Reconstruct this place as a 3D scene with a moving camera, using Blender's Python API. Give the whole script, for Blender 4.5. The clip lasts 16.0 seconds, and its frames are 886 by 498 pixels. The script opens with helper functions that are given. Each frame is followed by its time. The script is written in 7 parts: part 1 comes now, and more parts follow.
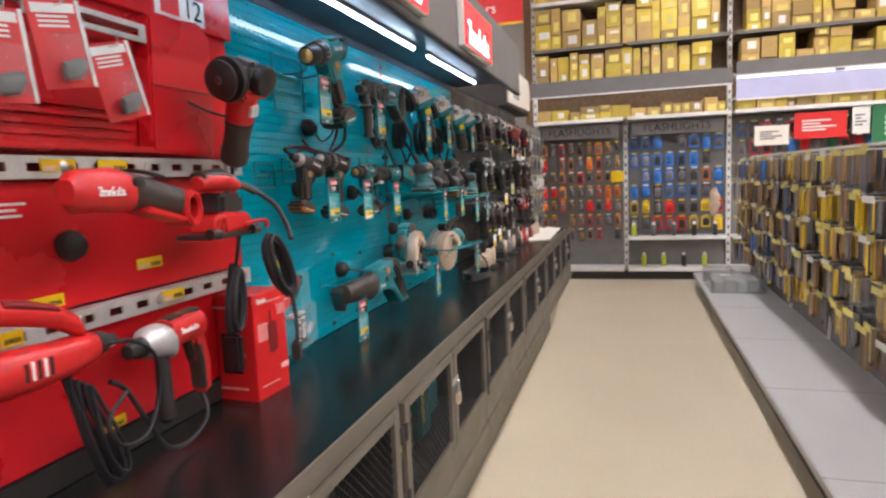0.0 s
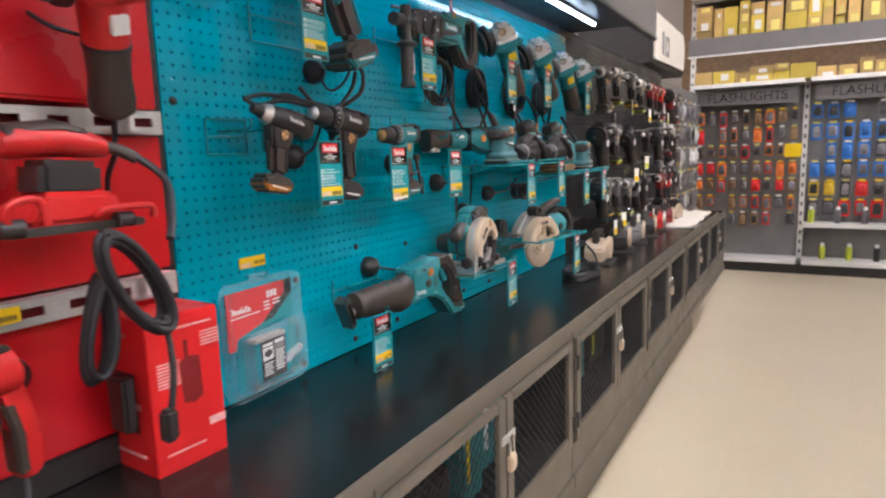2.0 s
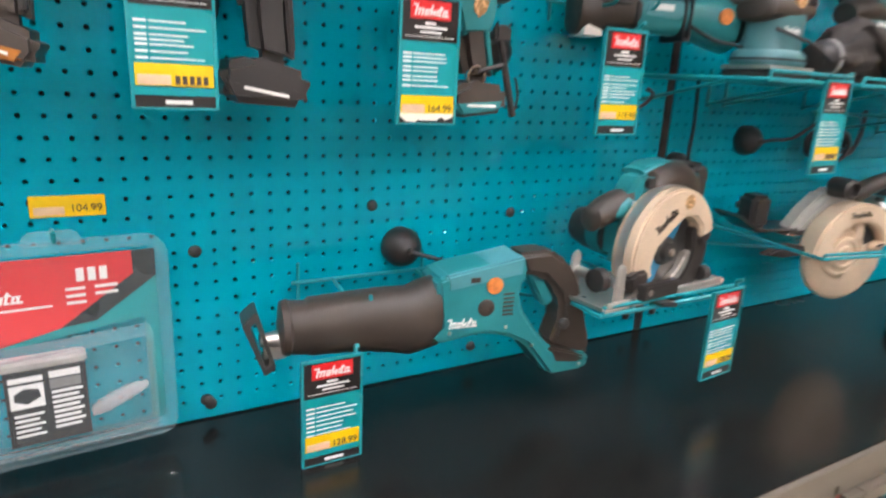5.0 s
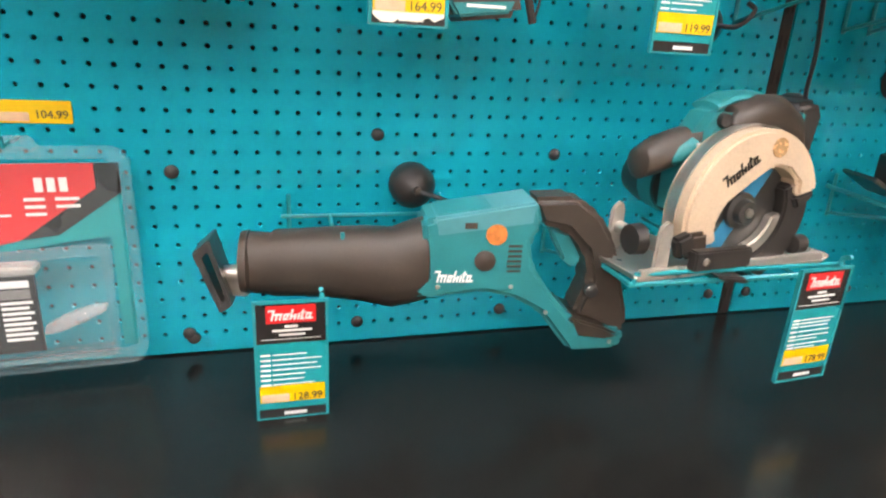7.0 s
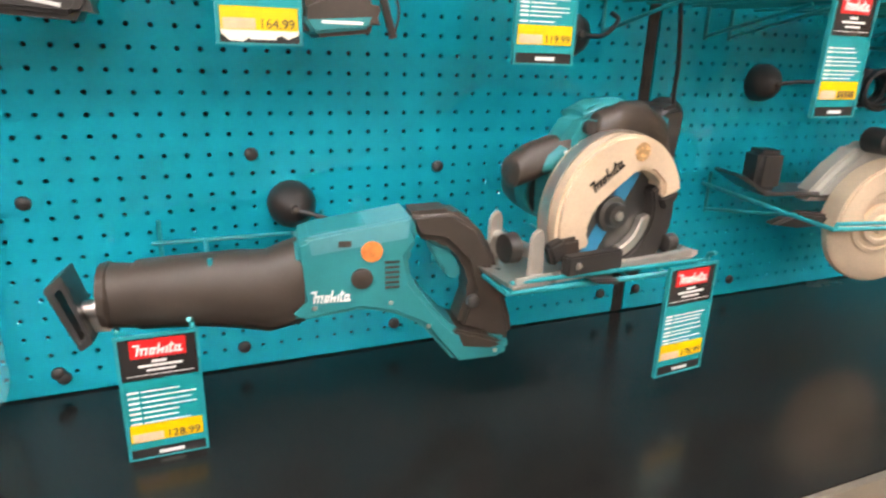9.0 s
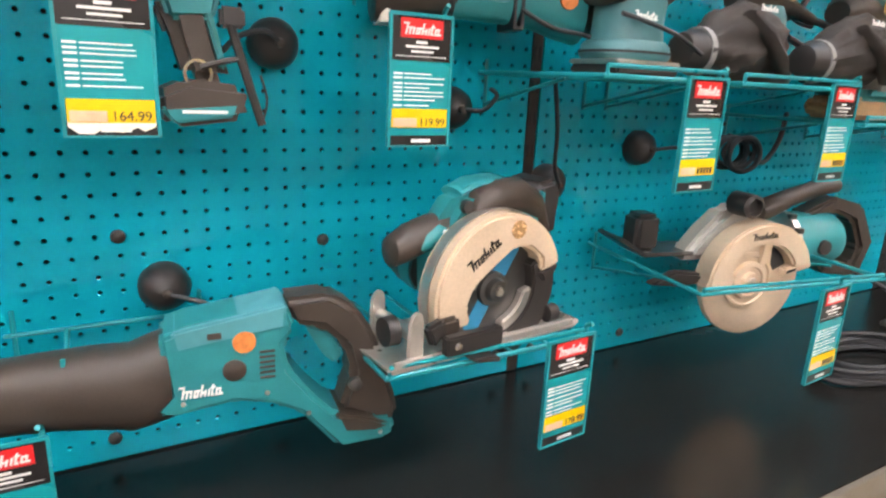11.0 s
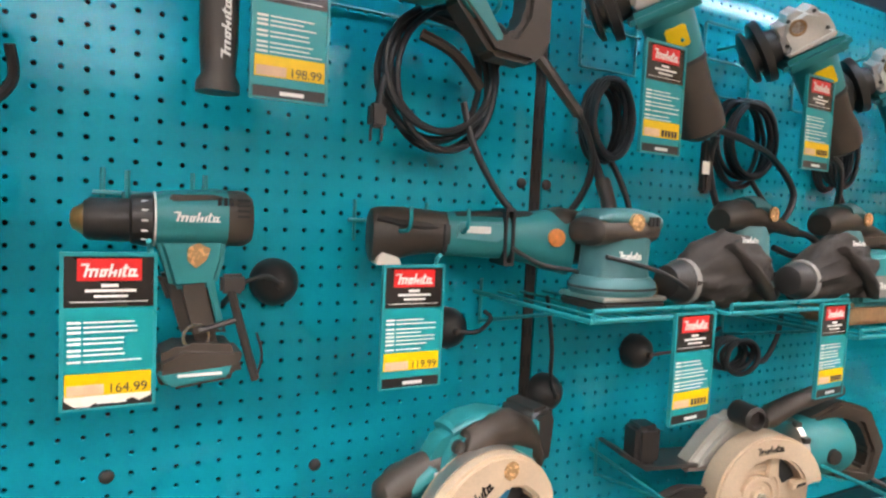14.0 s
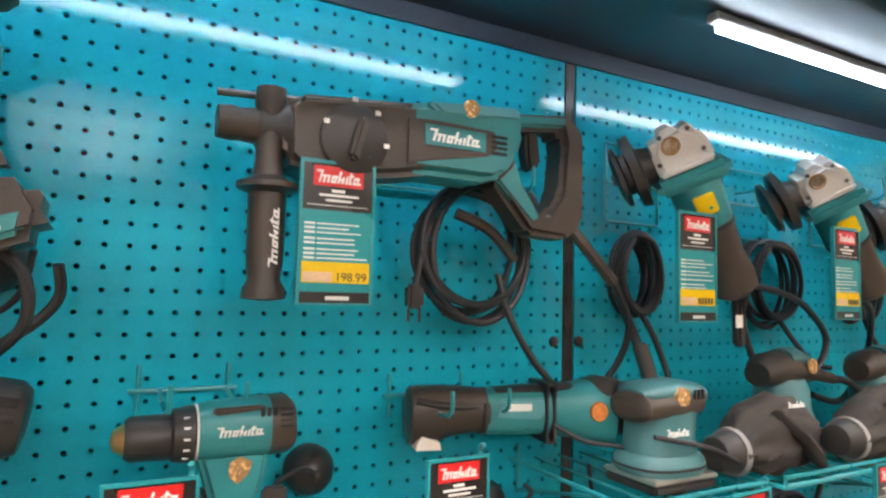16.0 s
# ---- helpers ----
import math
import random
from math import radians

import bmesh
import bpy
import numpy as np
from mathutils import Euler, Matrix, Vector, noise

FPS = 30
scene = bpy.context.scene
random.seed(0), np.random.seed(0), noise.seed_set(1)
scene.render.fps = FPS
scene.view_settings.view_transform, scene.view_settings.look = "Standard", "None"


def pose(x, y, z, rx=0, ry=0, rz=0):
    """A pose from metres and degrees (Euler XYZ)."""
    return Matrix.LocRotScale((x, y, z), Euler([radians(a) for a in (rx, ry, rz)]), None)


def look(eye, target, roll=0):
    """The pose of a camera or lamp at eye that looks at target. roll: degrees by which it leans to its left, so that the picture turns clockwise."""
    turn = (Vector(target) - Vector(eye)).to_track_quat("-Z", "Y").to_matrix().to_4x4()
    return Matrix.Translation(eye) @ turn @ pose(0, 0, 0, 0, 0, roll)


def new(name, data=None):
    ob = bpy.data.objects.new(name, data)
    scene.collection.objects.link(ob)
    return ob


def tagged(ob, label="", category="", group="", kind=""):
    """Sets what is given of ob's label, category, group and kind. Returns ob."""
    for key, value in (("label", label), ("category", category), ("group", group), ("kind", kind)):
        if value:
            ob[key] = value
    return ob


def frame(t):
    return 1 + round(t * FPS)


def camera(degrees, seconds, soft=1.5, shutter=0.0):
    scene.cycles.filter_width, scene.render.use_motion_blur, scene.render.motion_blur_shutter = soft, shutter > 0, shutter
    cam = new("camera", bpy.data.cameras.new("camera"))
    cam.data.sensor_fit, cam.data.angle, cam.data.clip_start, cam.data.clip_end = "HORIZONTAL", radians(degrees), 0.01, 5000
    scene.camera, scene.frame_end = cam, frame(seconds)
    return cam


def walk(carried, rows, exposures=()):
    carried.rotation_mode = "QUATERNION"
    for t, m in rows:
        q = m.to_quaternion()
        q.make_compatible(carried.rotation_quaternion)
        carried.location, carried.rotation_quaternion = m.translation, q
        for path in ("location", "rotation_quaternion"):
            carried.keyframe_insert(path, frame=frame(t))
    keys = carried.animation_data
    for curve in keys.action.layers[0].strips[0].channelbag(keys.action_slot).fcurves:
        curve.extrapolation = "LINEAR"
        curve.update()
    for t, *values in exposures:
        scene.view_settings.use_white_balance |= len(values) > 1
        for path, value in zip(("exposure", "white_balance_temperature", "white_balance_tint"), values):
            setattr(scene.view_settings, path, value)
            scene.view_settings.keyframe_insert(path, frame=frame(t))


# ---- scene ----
cam = camera(70.8, 16.0, soft=2.3, shutter=0.4)
PATH = [
    (0, (-0.033, 0.274, 1.617), (-0.605, 2.177, 1.389), -2.5),
    (0.5, (-0.058, 0.403, 1.617), (-0.525, 2.335, 1.399), -1.3),
    (1, (-0.107, 0.623, 1.616), (-0.507, 2.567, 1.371), -2.3),
    (1.5, (-0.066, 0.832, 1.609), (-0.841, 2.662, 1.386), -3.2),
    (2, (-0.02, 1.036, 1.593), (-1.02, 2.742, 1.295), -1.8),
    (2.5, (-0.116, 1.272, 1.59), (-1.097, 2.992, 1.309), 1.9),
    (3, (-0.186, 1.42, 1.572), (-1.351, 2.985, 1.129), -0.9),
    (3.5, (-0.154, 1.6, 1.582), (-1.562, 2.968, 1.203), -1.4),
    (4, (-0.108, 1.772, 1.575), (-1.622, 3.01, 1.157), -0.5),
    (4.5, (-0.193, 1.953, 1.546), (-1.743, 3.119, 1.059), 3.6),
    (5, (-0.283, 2.07, 1.529), (-1.955, 3.034, 1.002), 3.0),
    (5.2, (-0.313, 2.119, 1.517), (-2.009, 2.996, 0.919), 3.2),
    (7.3, (-0.326, 2.291, 1.47), (-2.143, 2.82, 0.822), 3.3),
    (7.5, (-0.325, 2.292, 1.47), (-2.138, 2.837, 0.824), 3.3),
    (8, (-0.325, 2.305, 1.471), (-2.124, 2.888, 0.822), 3.3),
    (8.5, (-0.322, 2.317, 1.47), (-2.104, 2.954, 0.823), 2.9),
    (9, (-0.315, 2.353, 1.481), (-2.065, 3.093, 0.857), 2.1),
    (9.2, (-0.309, 2.365, 1.483), (-2.051, 3.137, 0.877), 1.7),
    (11.3, (-0.314, 2.411, 1.551), (-1.978, 3.402, 1.054), 3.1),
    (11.5, (-0.308, 2.415, 1.559), (-1.981, 3.41, 1.099), 3.3),
    (12, (-0.307, 2.42, 1.582), (-1.994, 3.418, 1.186), 2.9),
    (12.5, (-0.308, 2.416, 1.609), (-2.031, 3.379, 1.287), 2.4),
    (13, (-0.308, 2.429, 1.631), (-2.039, 3.404, 1.398), 2.5),
    (13.5, (-0.307, 2.428, 1.658), (-2.05, 3.394, 1.492), 2.6),
    (14, (-0.313, 2.426, 1.675), (-2.067, 3.378, 1.548), 2.7),
    (14.5, (-0.319, 2.42, 1.688), (-2.078, 3.369, 1.615), 2.5),
    (15, (-0.326, 2.413, 1.711), (-2.085, 3.365, 1.706), 2.3),
    (15.5, (-0.338, 2.403, 1.764), (-2.095, 3.356, 1.846), 2.0),
    (16, (-0.348, 2.385, 1.79), (-2.105, 3.329, 1.937), 1.4),
]
EXPOSURE = [(0, 0.12, 6450, 10), (1.5, 0.22, 6350, 10), (3.5, 0.38, 6250, 10), (5, 0.58, 6500, 10), (7.5, 0.88, 7050, 10), (9, 0.88, 7050, 10), (11.5, 0.7, 6750, 10), (14.5, 0.6, 7000, 10), (16, 0.68, 7200, 10)]
walk(cam, [(t, look(eye, target, roll)) for t, eye, target, roll in PATH], EXPOSURE)

# ---- light ----
world = bpy.data.worlds.new("world")
scene.world = world
world.use_nodes = True
world.node_tree.nodes["Background"].inputs[0].default_value = (0.9, 0.95, 1.0, 1)
world.node_tree.nodes["Background"].inputs[1].default_value = 0.02


# ---- materials ----
def mat(name, color, rough=0.5, metal=0.0, vary=0.12, scale=6.0, grain=120.0, bump=0.02, glow=0.0, coat=0.0):
    m = bpy.data.materials.new(name)
    m.use_nodes = True
    nt = m.node_tree
    b = nt.nodes["Principled BSDF"]
    tc = nt.nodes.new("ShaderNodeTexCoord")
    big = nt.nodes.new("ShaderNodeTexNoise")
    big.inputs["Scale"].default_value = scale
    big.inputs["Detail"].default_value = 5
    fine = nt.nodes.new("ShaderNodeTexNoise")
    fine.inputs["Scale"].default_value = grain
    fine.inputs["Detail"].default_value = 3
    info = nt.nodes.new("ShaderNodeObjectInfo")
    for n in (big, fine):
        nt.links.new(tc.outputs["Object"], n.inputs["Vector"])
    add = nt.nodes.new("ShaderNodeMath")
    add.operation = "MULTIPLY_ADD"
    nt.links.new(fine.outputs["Fac"], add.inputs[0])
    add.inputs[1].default_value = 0.5
    nt.links.new(big.outputs["Fac"], add.inputs[2])
    ramp = nt.nodes.new("ShaderNodeMapRange")
    ramp.inputs["From Min"].default_value = 0.5
    ramp.inputs["From Max"].default_value = 1.0
    ramp.inputs["To Min"].default_value = 1 - vary
    ramp.inputs["To Max"].default_value = 1 + vary
    nt.links.new(add.outputs[0], ramp.inputs["Value"])
    tone = nt.nodes.new("ShaderNodeVectorMath")
    tone.operation = "SCALE"
    tone.inputs[0].default_value = color
    nt.links.new(ramp.outputs[0], tone.inputs["Scale"])
    nt.links.new(tone.outputs[0], b.inputs["Base Color"])
    rr = nt.nodes.new("ShaderNodeMapRange")
    rr.inputs["From Min"].default_value = 0.3
    rr.inputs["From Max"].default_value = 0.7
    rr.inputs["To Min"].default_value = max(0.03, rough * 0.8)
    rr.inputs["To Max"].default_value = min(1.0, rough * 1.25)
    nt.links.new(big.outputs["Fac"], rr.inputs["Value"])
    nt.links.new(rr.outputs[0], b.inputs["Roughness"])
    b.inputs["Metallic"].default_value = metal
    if bump:
        bp = nt.nodes.new("ShaderNodeBump")
        bp.inputs["Strength"].default_value = bump * 4
        bp.inputs["Distance"].default_value = 0.002
        nt.links.new(fine.outputs["Fac"], bp.inputs["Height"])
        nt.links.new(bp.outputs[0], b.inputs["Normal"])
    if coat:
        b.inputs["Coat Weight"].default_value = coat
        b.inputs["Coat Roughness"].default_value = 0.08
    if glow:
        b.inputs["Emission Color"].default_value = (*color, 1)
        b.inputs["Emission Strength"].default_value = glow
    return m


def glass(name, color, rough=0.05, alpha=0.25):
    m = bpy.data.materials.new(name)
    m.use_nodes = True
    b = m.node_tree.nodes["Principled BSDF"]
    b.inputs["Base Color"].default_value = (*color, 1)
    b.inputs["Roughness"].default_value = rough
    b.inputs["Alpha"].default_value = alpha
    b.inputs["Specular IOR Level"].default_value = 0.8
    return m


def random_tone(m, spread):
    """Lets each object of this material differ a little in brightness."""
    nt = m.node_tree
    tone = next(n for n in nt.nodes if n.type == "VECT_MATH")
    info = next(n for n in nt.nodes if n.type == "OBJECT_INFO")
    mul = nt.nodes.new("ShaderNodeVectorMath")
    mul.operation = "SCALE"
    rng = nt.nodes.new("ShaderNodeMapRange")
    rng.inputs["To Min"].default_value = 1 - spread
    rng.inputs["To Max"].default_value = 1 + spread
    nt.links.new(info.outputs["Random"], rng.inputs["Value"])
    nt.links.new(tone.outputs[0], mul.inputs[0])
    nt.links.new(rng.outputs[0], mul.inputs["Scale"])
    nt.links.new(mul.outputs[0], nt.nodes["Principled BSDF"].inputs["Base Color"])
    return m


TEAL_WALL = mat("teal_enamel", (0.0, 0.33, 0.43), 0.1, vary=0.07, scale=2.5, grain=300, bump=0.012)
TEAL_WALL.node_tree.nodes["Principled BSDF"].inputs["Specular IOR Level"].default_value = 0.3
TEAL_WIRE = mat("teal_wire", (0.01, 0.27, 0.30), 0.3, vary=0.08)
TEAL = mat("teal_plastic", (0.018, 0.20, 0.215), 0.36, vary=0.15, scale=14, grain=500, bump=0.03)
TEAL_LIGHT = mat("teal_card", (0.0, 0.27, 0.29), 0.3, vary=0.04)
SANDER_TEAL = mat("grey_teal_plastic", (0.05, 0.155, 0.165), 0.4, vary=0.1)
BLUE_LABEL = mat("blue_blade_label", (0.03, 0.24, 0.42), 0.4, vary=0.08)
TEAL_PALE = mat("pale_teal_plastic", (0.07, 0.26, 0.29), 0.4, vary=0.1)
RUBBER = mat("black_rubber", (0.046, 0.034, 0.026), 0.42, vary=0.25, scale=20, grain=700, bump=0.06)
BLACK = mat("black_plastic", (0.027, 0.023, 0.021), 0.4, vary=0.2, scale=20, grain=500, bump=0.03)
CABLE = mat("black_cable", (0.018, 0.018, 0.02), 0.45, vary=0.2)
FABRIC = mat("dust_bag_fabric", (0.035, 0.028, 0.024), 0.85, vary=0.35, scale=30, grain=900, bump=0.15)
STEEL = mat("brushed_steel", (0.62, 0.58, 0.53), 0.33, 0.9, vary=0.12, scale=10, grain=300)
ALLOY = mat("cast_alloy", (0.66, 0.51, 0.365), 0.45, 0.25, vary=0.12, scale=16, grain=300, bump=0.05)
PALE_ALLOY = mat("pale_alloy", (0.72, 0.69, 0.66), 0.38, 0.35, vary=0.12, scale=20, grain=300, bump=0.05)
PLATE = mat("bright_plate", (0.50, 0.46, 0.41), 0.32, 0.6, vary=0.15, scale=14)
TAN = mat("tan_suede", (0.58, 0.43, 0.32), 0.8, vary=0.15, scale=12)
CLEAR_COVER = mat("grey_gear_cover", (0.36, 0.35, 0.31), 0.5, vary=0.1)
ZINC = mat("galvanised_steel", (0.62, 0.60, 0.57), 0.4, 0.6, vary=0.2, scale=18, grain=200, bump=0.03)
CHROME = mat("chrome", (0.8, 0.8, 0.8), 0.15, 1.0, vary=0.05)
BRASS = mat("brass_tip", (0.6, 0.38, 0.16), 0.3, 0.8)
DARKSTEEL = mat("dark_steel", (0.12, 0.115, 0.11), 0.35, 0.8)
RED_WALL = mat("red_enamel", (0.62, 0.012, 0.018), 0.25, vary=0.08, scale=3, grain=250, bump=0.012)
RED = mat("red_plastic", (0.55, 0.016, 0.016), 0.38, vary=0.12, scale=14)
RED_CARD = mat("red_card", (0.66, 0.018, 0.02), 0.35, vary=0.06)
# dark red tool plastic and print; also painted shade in the red display
DARKRED = mat("dark_red_plastic_and_shade", (0.22, 0.012, 0.014), 0.5, vary=0.2)
COUNTER = mat("black_laminate", (0.0125, 0.0115, 0.0105), 0.23, vary=0.12, scale=1.5, grain=160, bump=0)
COUNTER.node_tree.nodes["Principled BSDF"].inputs["Specular IOR Level"].default_value = 0.3
BEIGE = mat("beige_steel", (0.145, 0.122, 0.095), 0.4, vary=0.12, scale=8, grain=250, bump=0.02)
KICK = mat("grey_brown_kickplate", (0.17, 0.15, 0.125), 0.5, vary=0.2)
MESH_WIRE = mat("dark_mesh_wire", (0.03, 0.028, 0.026), 0.4, 0.4)
# near-black for the backing wall and for painted shade in cabinets and slots
VOID = mat("dark_wall_and_inner_shade", (0.02, 0.02, 0.02), 0.8)
FADED = mat("faded_pink_print", (0.72, 0.36, 0.34), 0.4, vary=0.2, scale=80)
WHITE = mat("white_paint", (0.78, 0.76, 0.73), 0.45, vary=0.06)
PAPER = mat("white_paper", (0.8, 0.75, 0.66), 0.6, vary=0.05)
PRINT = mat("white_print", (0.78, 0.77, 0.74), 0.4, vary=0.04)
INK = mat("black_print", (0.02, 0.017, 0.016), 0.28, vary=0.1)
DARKINK = mat("dark_ink", (0.06, 0.04, 0.03), 0.5)
YELLOW = mat("yellow_label", (0.82, 0.52, 0.0), 0.4, vary=0.06, scale=30)
PALELABEL = mat("faded_barcode", (0.72, 0.48, 0.3), 0.5, vary=0.15, scale=60, grain=900)
LIME = mat("lime_label", (0.55, 0.6, 0.05), 0.4)
ORANGE = mat("orange_sticker", (0.62, 0.2, 0.05), 0.35, vary=0.25, scale=150)
AMBER = mat("amber_battery", (0.42, 0.14, 0.01), 0.4)
GOLD = mat("gold_emblem", (0.7, 0.42, 0.2), 0.25, 0.5, vary=0.3, scale=200)
CLEAR = glass("clear_plastic", (0.7, 0.85, 0.88), 0.05, 0.035)
CLEAR_EDGE = glass("clear_plastic_edge", (0.6, 0.85, 0.9), 0.06, 0.09)
CLEAR_GREY = glass("clear_bag", (0.6, 0.6, 0.6), 0.15, 0.35)
CANOPY = mat("dark_blue_canopy", (0.022, 0.027, 0.04), 0.4, vary=0.15, scale=3)
GREYBOARD = mat("grey_board", (0.16, 0.15, 0.145), 0.6, vary=0.15, scale=3)
LED = mat("led_diffuser", (0.66, 0.82, 1.0), 0.4, glow=22, vary=0.0, bump=0)
SIGN_RED = mat("lit_red_sign", (0.85, 0.02, 0.04), 0.3, glow=1.2, vary=0.0, bump=0)
SIGN_WHITE = mat("lit_white_sign", (1.0, 0.93, 0.95), 0.3, glow=2.2, vary=0.0, bump=0)
RACK_LED = mat("rack_light_diffuser", (0.9, 0.92, 1.0), 0.4, glow=12, vary=0.0, bump=0)
TUBE_LIGHT = mat("ceiling_diffuser", (0.98, 0.95, 1.0), 0.4, glow=36, vary=0.0, bump=0)
DECK = mat("grey_steel_deck", (0.5, 0.49, 0.48), 0.45, vary=0.06, scale=3, grain=200, bump=0.01)
PEG_GREY = mat("grey_pegboard", (0.2, 0.19, 0.18), 0.6, vary=0.15, scale=5)
PEG_BLACK = mat("black_pegboard", (0.022, 0.021, 0.02), 0.5, vary=0.2, scale=5)
CEIL = mat("ceiling_paint", (0.34, 0.31, 0.28), 0.8, vary=0.06, scale=2)
WALLPAINT = mat("store_wall_paint", (0.42, 0.38, 0.34), 0.8, vary=0.06, scale=2)
CARTON = random_tone(mat("yellow_brown_carton", (0.50, 0.33, 0.11), 0.6, vary=0.14, scale=9, grain=100), 0.3)
CARTON_YELLOW = random_tone(mat("yellow_carton", (0.60, 0.44, 0.06), 0.5, vary=0.1, scale=9), 0.25)
CARTON_LABEL = random_tone(mat("pale_yellow_label", (0.70, 0.6, 0.17), 0.5, vary=0.08), 0.2)
BLUE_CARD = random_tone(mat("blue_card", (0.03, 0.16, 0.5), 0.35, vary=0.1), 0.4)
ORANGE_CARD = random_tone(mat("orange_card", (0.65, 0.16, 0.03), 0.35, vary=0.1), 0.4)
YELLOW_CARD = random_tone(mat("yellow_card", (0.75, 0.5, 0.02), 0.35, vary=0.1), 0.35)
GREY_CARD = random_tone(mat("grey_card", (0.13, 0.12, 0.13), 0.4, vary=0.3, scale=30), 0.6)
BROWN_CARD = random_tone(mat("brown_handles", (0.26, 0.15, 0.07), 0.45, vary=0.3, scale=30), 0.5)
GREEN = mat("green_sign", (0.02, 0.16, 0.06), 0.5, vary=0.15)
# lilac glow of the rack lights, put into the board's colour
LILAC_GLOW = mat("lilac_glow_valance", (0.5, 0.5, 0.72), 0.5, vary=0.05)


def floor_material():
    m = mat("cream_vinyl_floor", (0.72, 0.62, 0.45), 0.38, vary=0.03, scale=1.2, grain=40, bump=0)
    nt = m.node_tree
    b = nt.nodes["Principled BSDF"]
    tc = next(n for n in nt.nodes if n.type == "TEX_COORD")
    tone = next(n for n in nt.nodes if n.type == "VECT_MATH")
    brick = nt.nodes.new("ShaderNodeTexBrick")
    brick.offset = 0
    brick.inputs["Scale"].default_value = 1
    brick.inputs["Brick Width"].default_value = 0.305
    brick.inputs["Row Height"].default_value = 0.305
    brick.inputs["Mortar Size"].default_value = 0.0012
    brick.inputs["Color1"].default_value = (1, 1, 1, 1)
    brick.inputs["Color2"].default_value = (0.985, 0.983, 0.98, 1)
    brick.inputs["Mortar"].default_value = (0.94, 0.93, 0.92, 1)
    nt.links.new(tc.outputs["Object"], brick.inputs["Vector"])
    mul = nt.nodes.new("ShaderNodeVectorMath")
    mul.operation = "MULTIPLY"
    nt.links.new(tone.outputs[0], mul.inputs[0])
    nt.links.new(brick.outputs["Color"], mul.inputs[1])
    nt.links.new(mul.outputs[0], b.inputs["Base Color"])
    for link in list(b.inputs["Roughness"].links):
        nt.links.remove(link)
    b.inputs["Roughness"].default_value = 0.36
    return m


FLOOR = floor_material()


# ---- builders: local axes x out of the wall, y along it, z up ----
def mesh_object(name, bm, material, parent=None, smooth=True):
    me = bpy.data.meshes.new(name)
    bmesh.ops.recalc_face_normals(bm, faces=bm.faces)
    if smooth:
        for f in bm.faces:
            f.smooth = True
        for e in bm.edges:
            if len(e.link_faces) == 2 and e.calc_face_angle(0) > 0.7:
                e.smooth = False
    bm.to_mesh(me)
    bm.free()
    me.materials.append(material)
    ob = new(name, me)
    if parent:
        ob.parent = parent
    return ob


FINE_PRINT = ("mark", "handle_mark", "brand_mark", "bag_mark", "small_print", "title_print", "leaflet_print")


def part(name, bm, material, parent, label="", smooth=True):
    ob = mesh_object(name, bm, material, parent, smooth)
    return tagged(ob, label, kind="stuff" if name in FINE_PRINT else "")


def thing(name, place, label, category, group="", rx=0, ry=0, rz=0, size=1.0):
    e = new(name)
    e.empty_display_size = 0.05
    e.matrix_basis = pose(*place, rx, ry, rz) @ Matrix.Scale(size, 4)
    return tagged(e, label, category, group)


def bevel(bm, r, segments=2):
    if r:
        bmesh.ops.bevel(bm, geom=[e for e in bm.edges if e.is_manifold and e.calc_face_angle(0) > 0.3], offset=r, segments=segments, affect="EDGES", clamp_overlap=True)
    return bm


def block(x0, x1, y0, y1, z0, z1, r=0.0, segments=2):
    bm = bmesh.new()
    bmesh.ops.create_cube(bm, size=1)
    for v in bm.verts:
        v.co = Vector(((x0 + x1) / 2 + v.co.x * (x1 - x0), (y0 + y1) / 2 + v.co.y * (y1 - y0), (z0 + z1) / 2 + v.co.z * (z1 - z0)))
    return bevel(bm, r, segments)


def blocks(items, r=0.0):
    bm = bmesh.new()
    for it in items:
        b = block(*it, r)
        me = bpy.data.meshes.new("tmp")
        b.to_mesh(me)
        b.free()
        bm.from_mesh(me)
        bpy.data.meshes.remove(me)
    return bm


def join(*parts):
    bm = bmesh.new()
    for b in parts:
        me = bpy.data.meshes.new("tmp")
        b.to_mesh(me)
        b.free()
        bm.from_mesh(me)
        bpy.data.meshes.remove(me)
    return bm


def slab(outline, x0, x1, r=0.004, segments=2):
    """An outline in (y, z), thick from x0 to x1, with rounded edges."""
    bm = bmesh.new()
    a = [bm.verts.new((x0, y, z)) for y, z in outline]
    b = [bm.verts.new((x1, y, z)) for y, z in outline]
    n = len(outline)
    bm.faces.new(a)
    bm.faces.new(b[::-1])
    for i in range(n):
        bm.faces.new((a[i], a[(i + 1) % n], b[(i + 1) % n], b[i]))
    bmesh.ops.recalc_face_normals(bm, faces=bm.faces)
    return bevel(bm, r, segments)


def ring(outer, inner, x0, x1, r=0.003):
    """A closed loop in (y, z): outer and inner outlines of the same count."""
    bm = bmesh.new()
    n = len(outer)
    lay = [[bm.verts.new((x, y, z)) for y, z in line] for x in (x0, x1) for line in (outer, inner)]
    for i in range(n):
        j = (i + 1) % n
        for p, q in ((0, 1), (1, 3), (3, 2), (2, 0)):
            bm.faces.new((lay[p][i], lay[p][j], lay[q][j], lay[q][i]))
    bmesh.ops.recalc_face_normals(bm, faces=bm.faces)
    return bevel(bm, r)


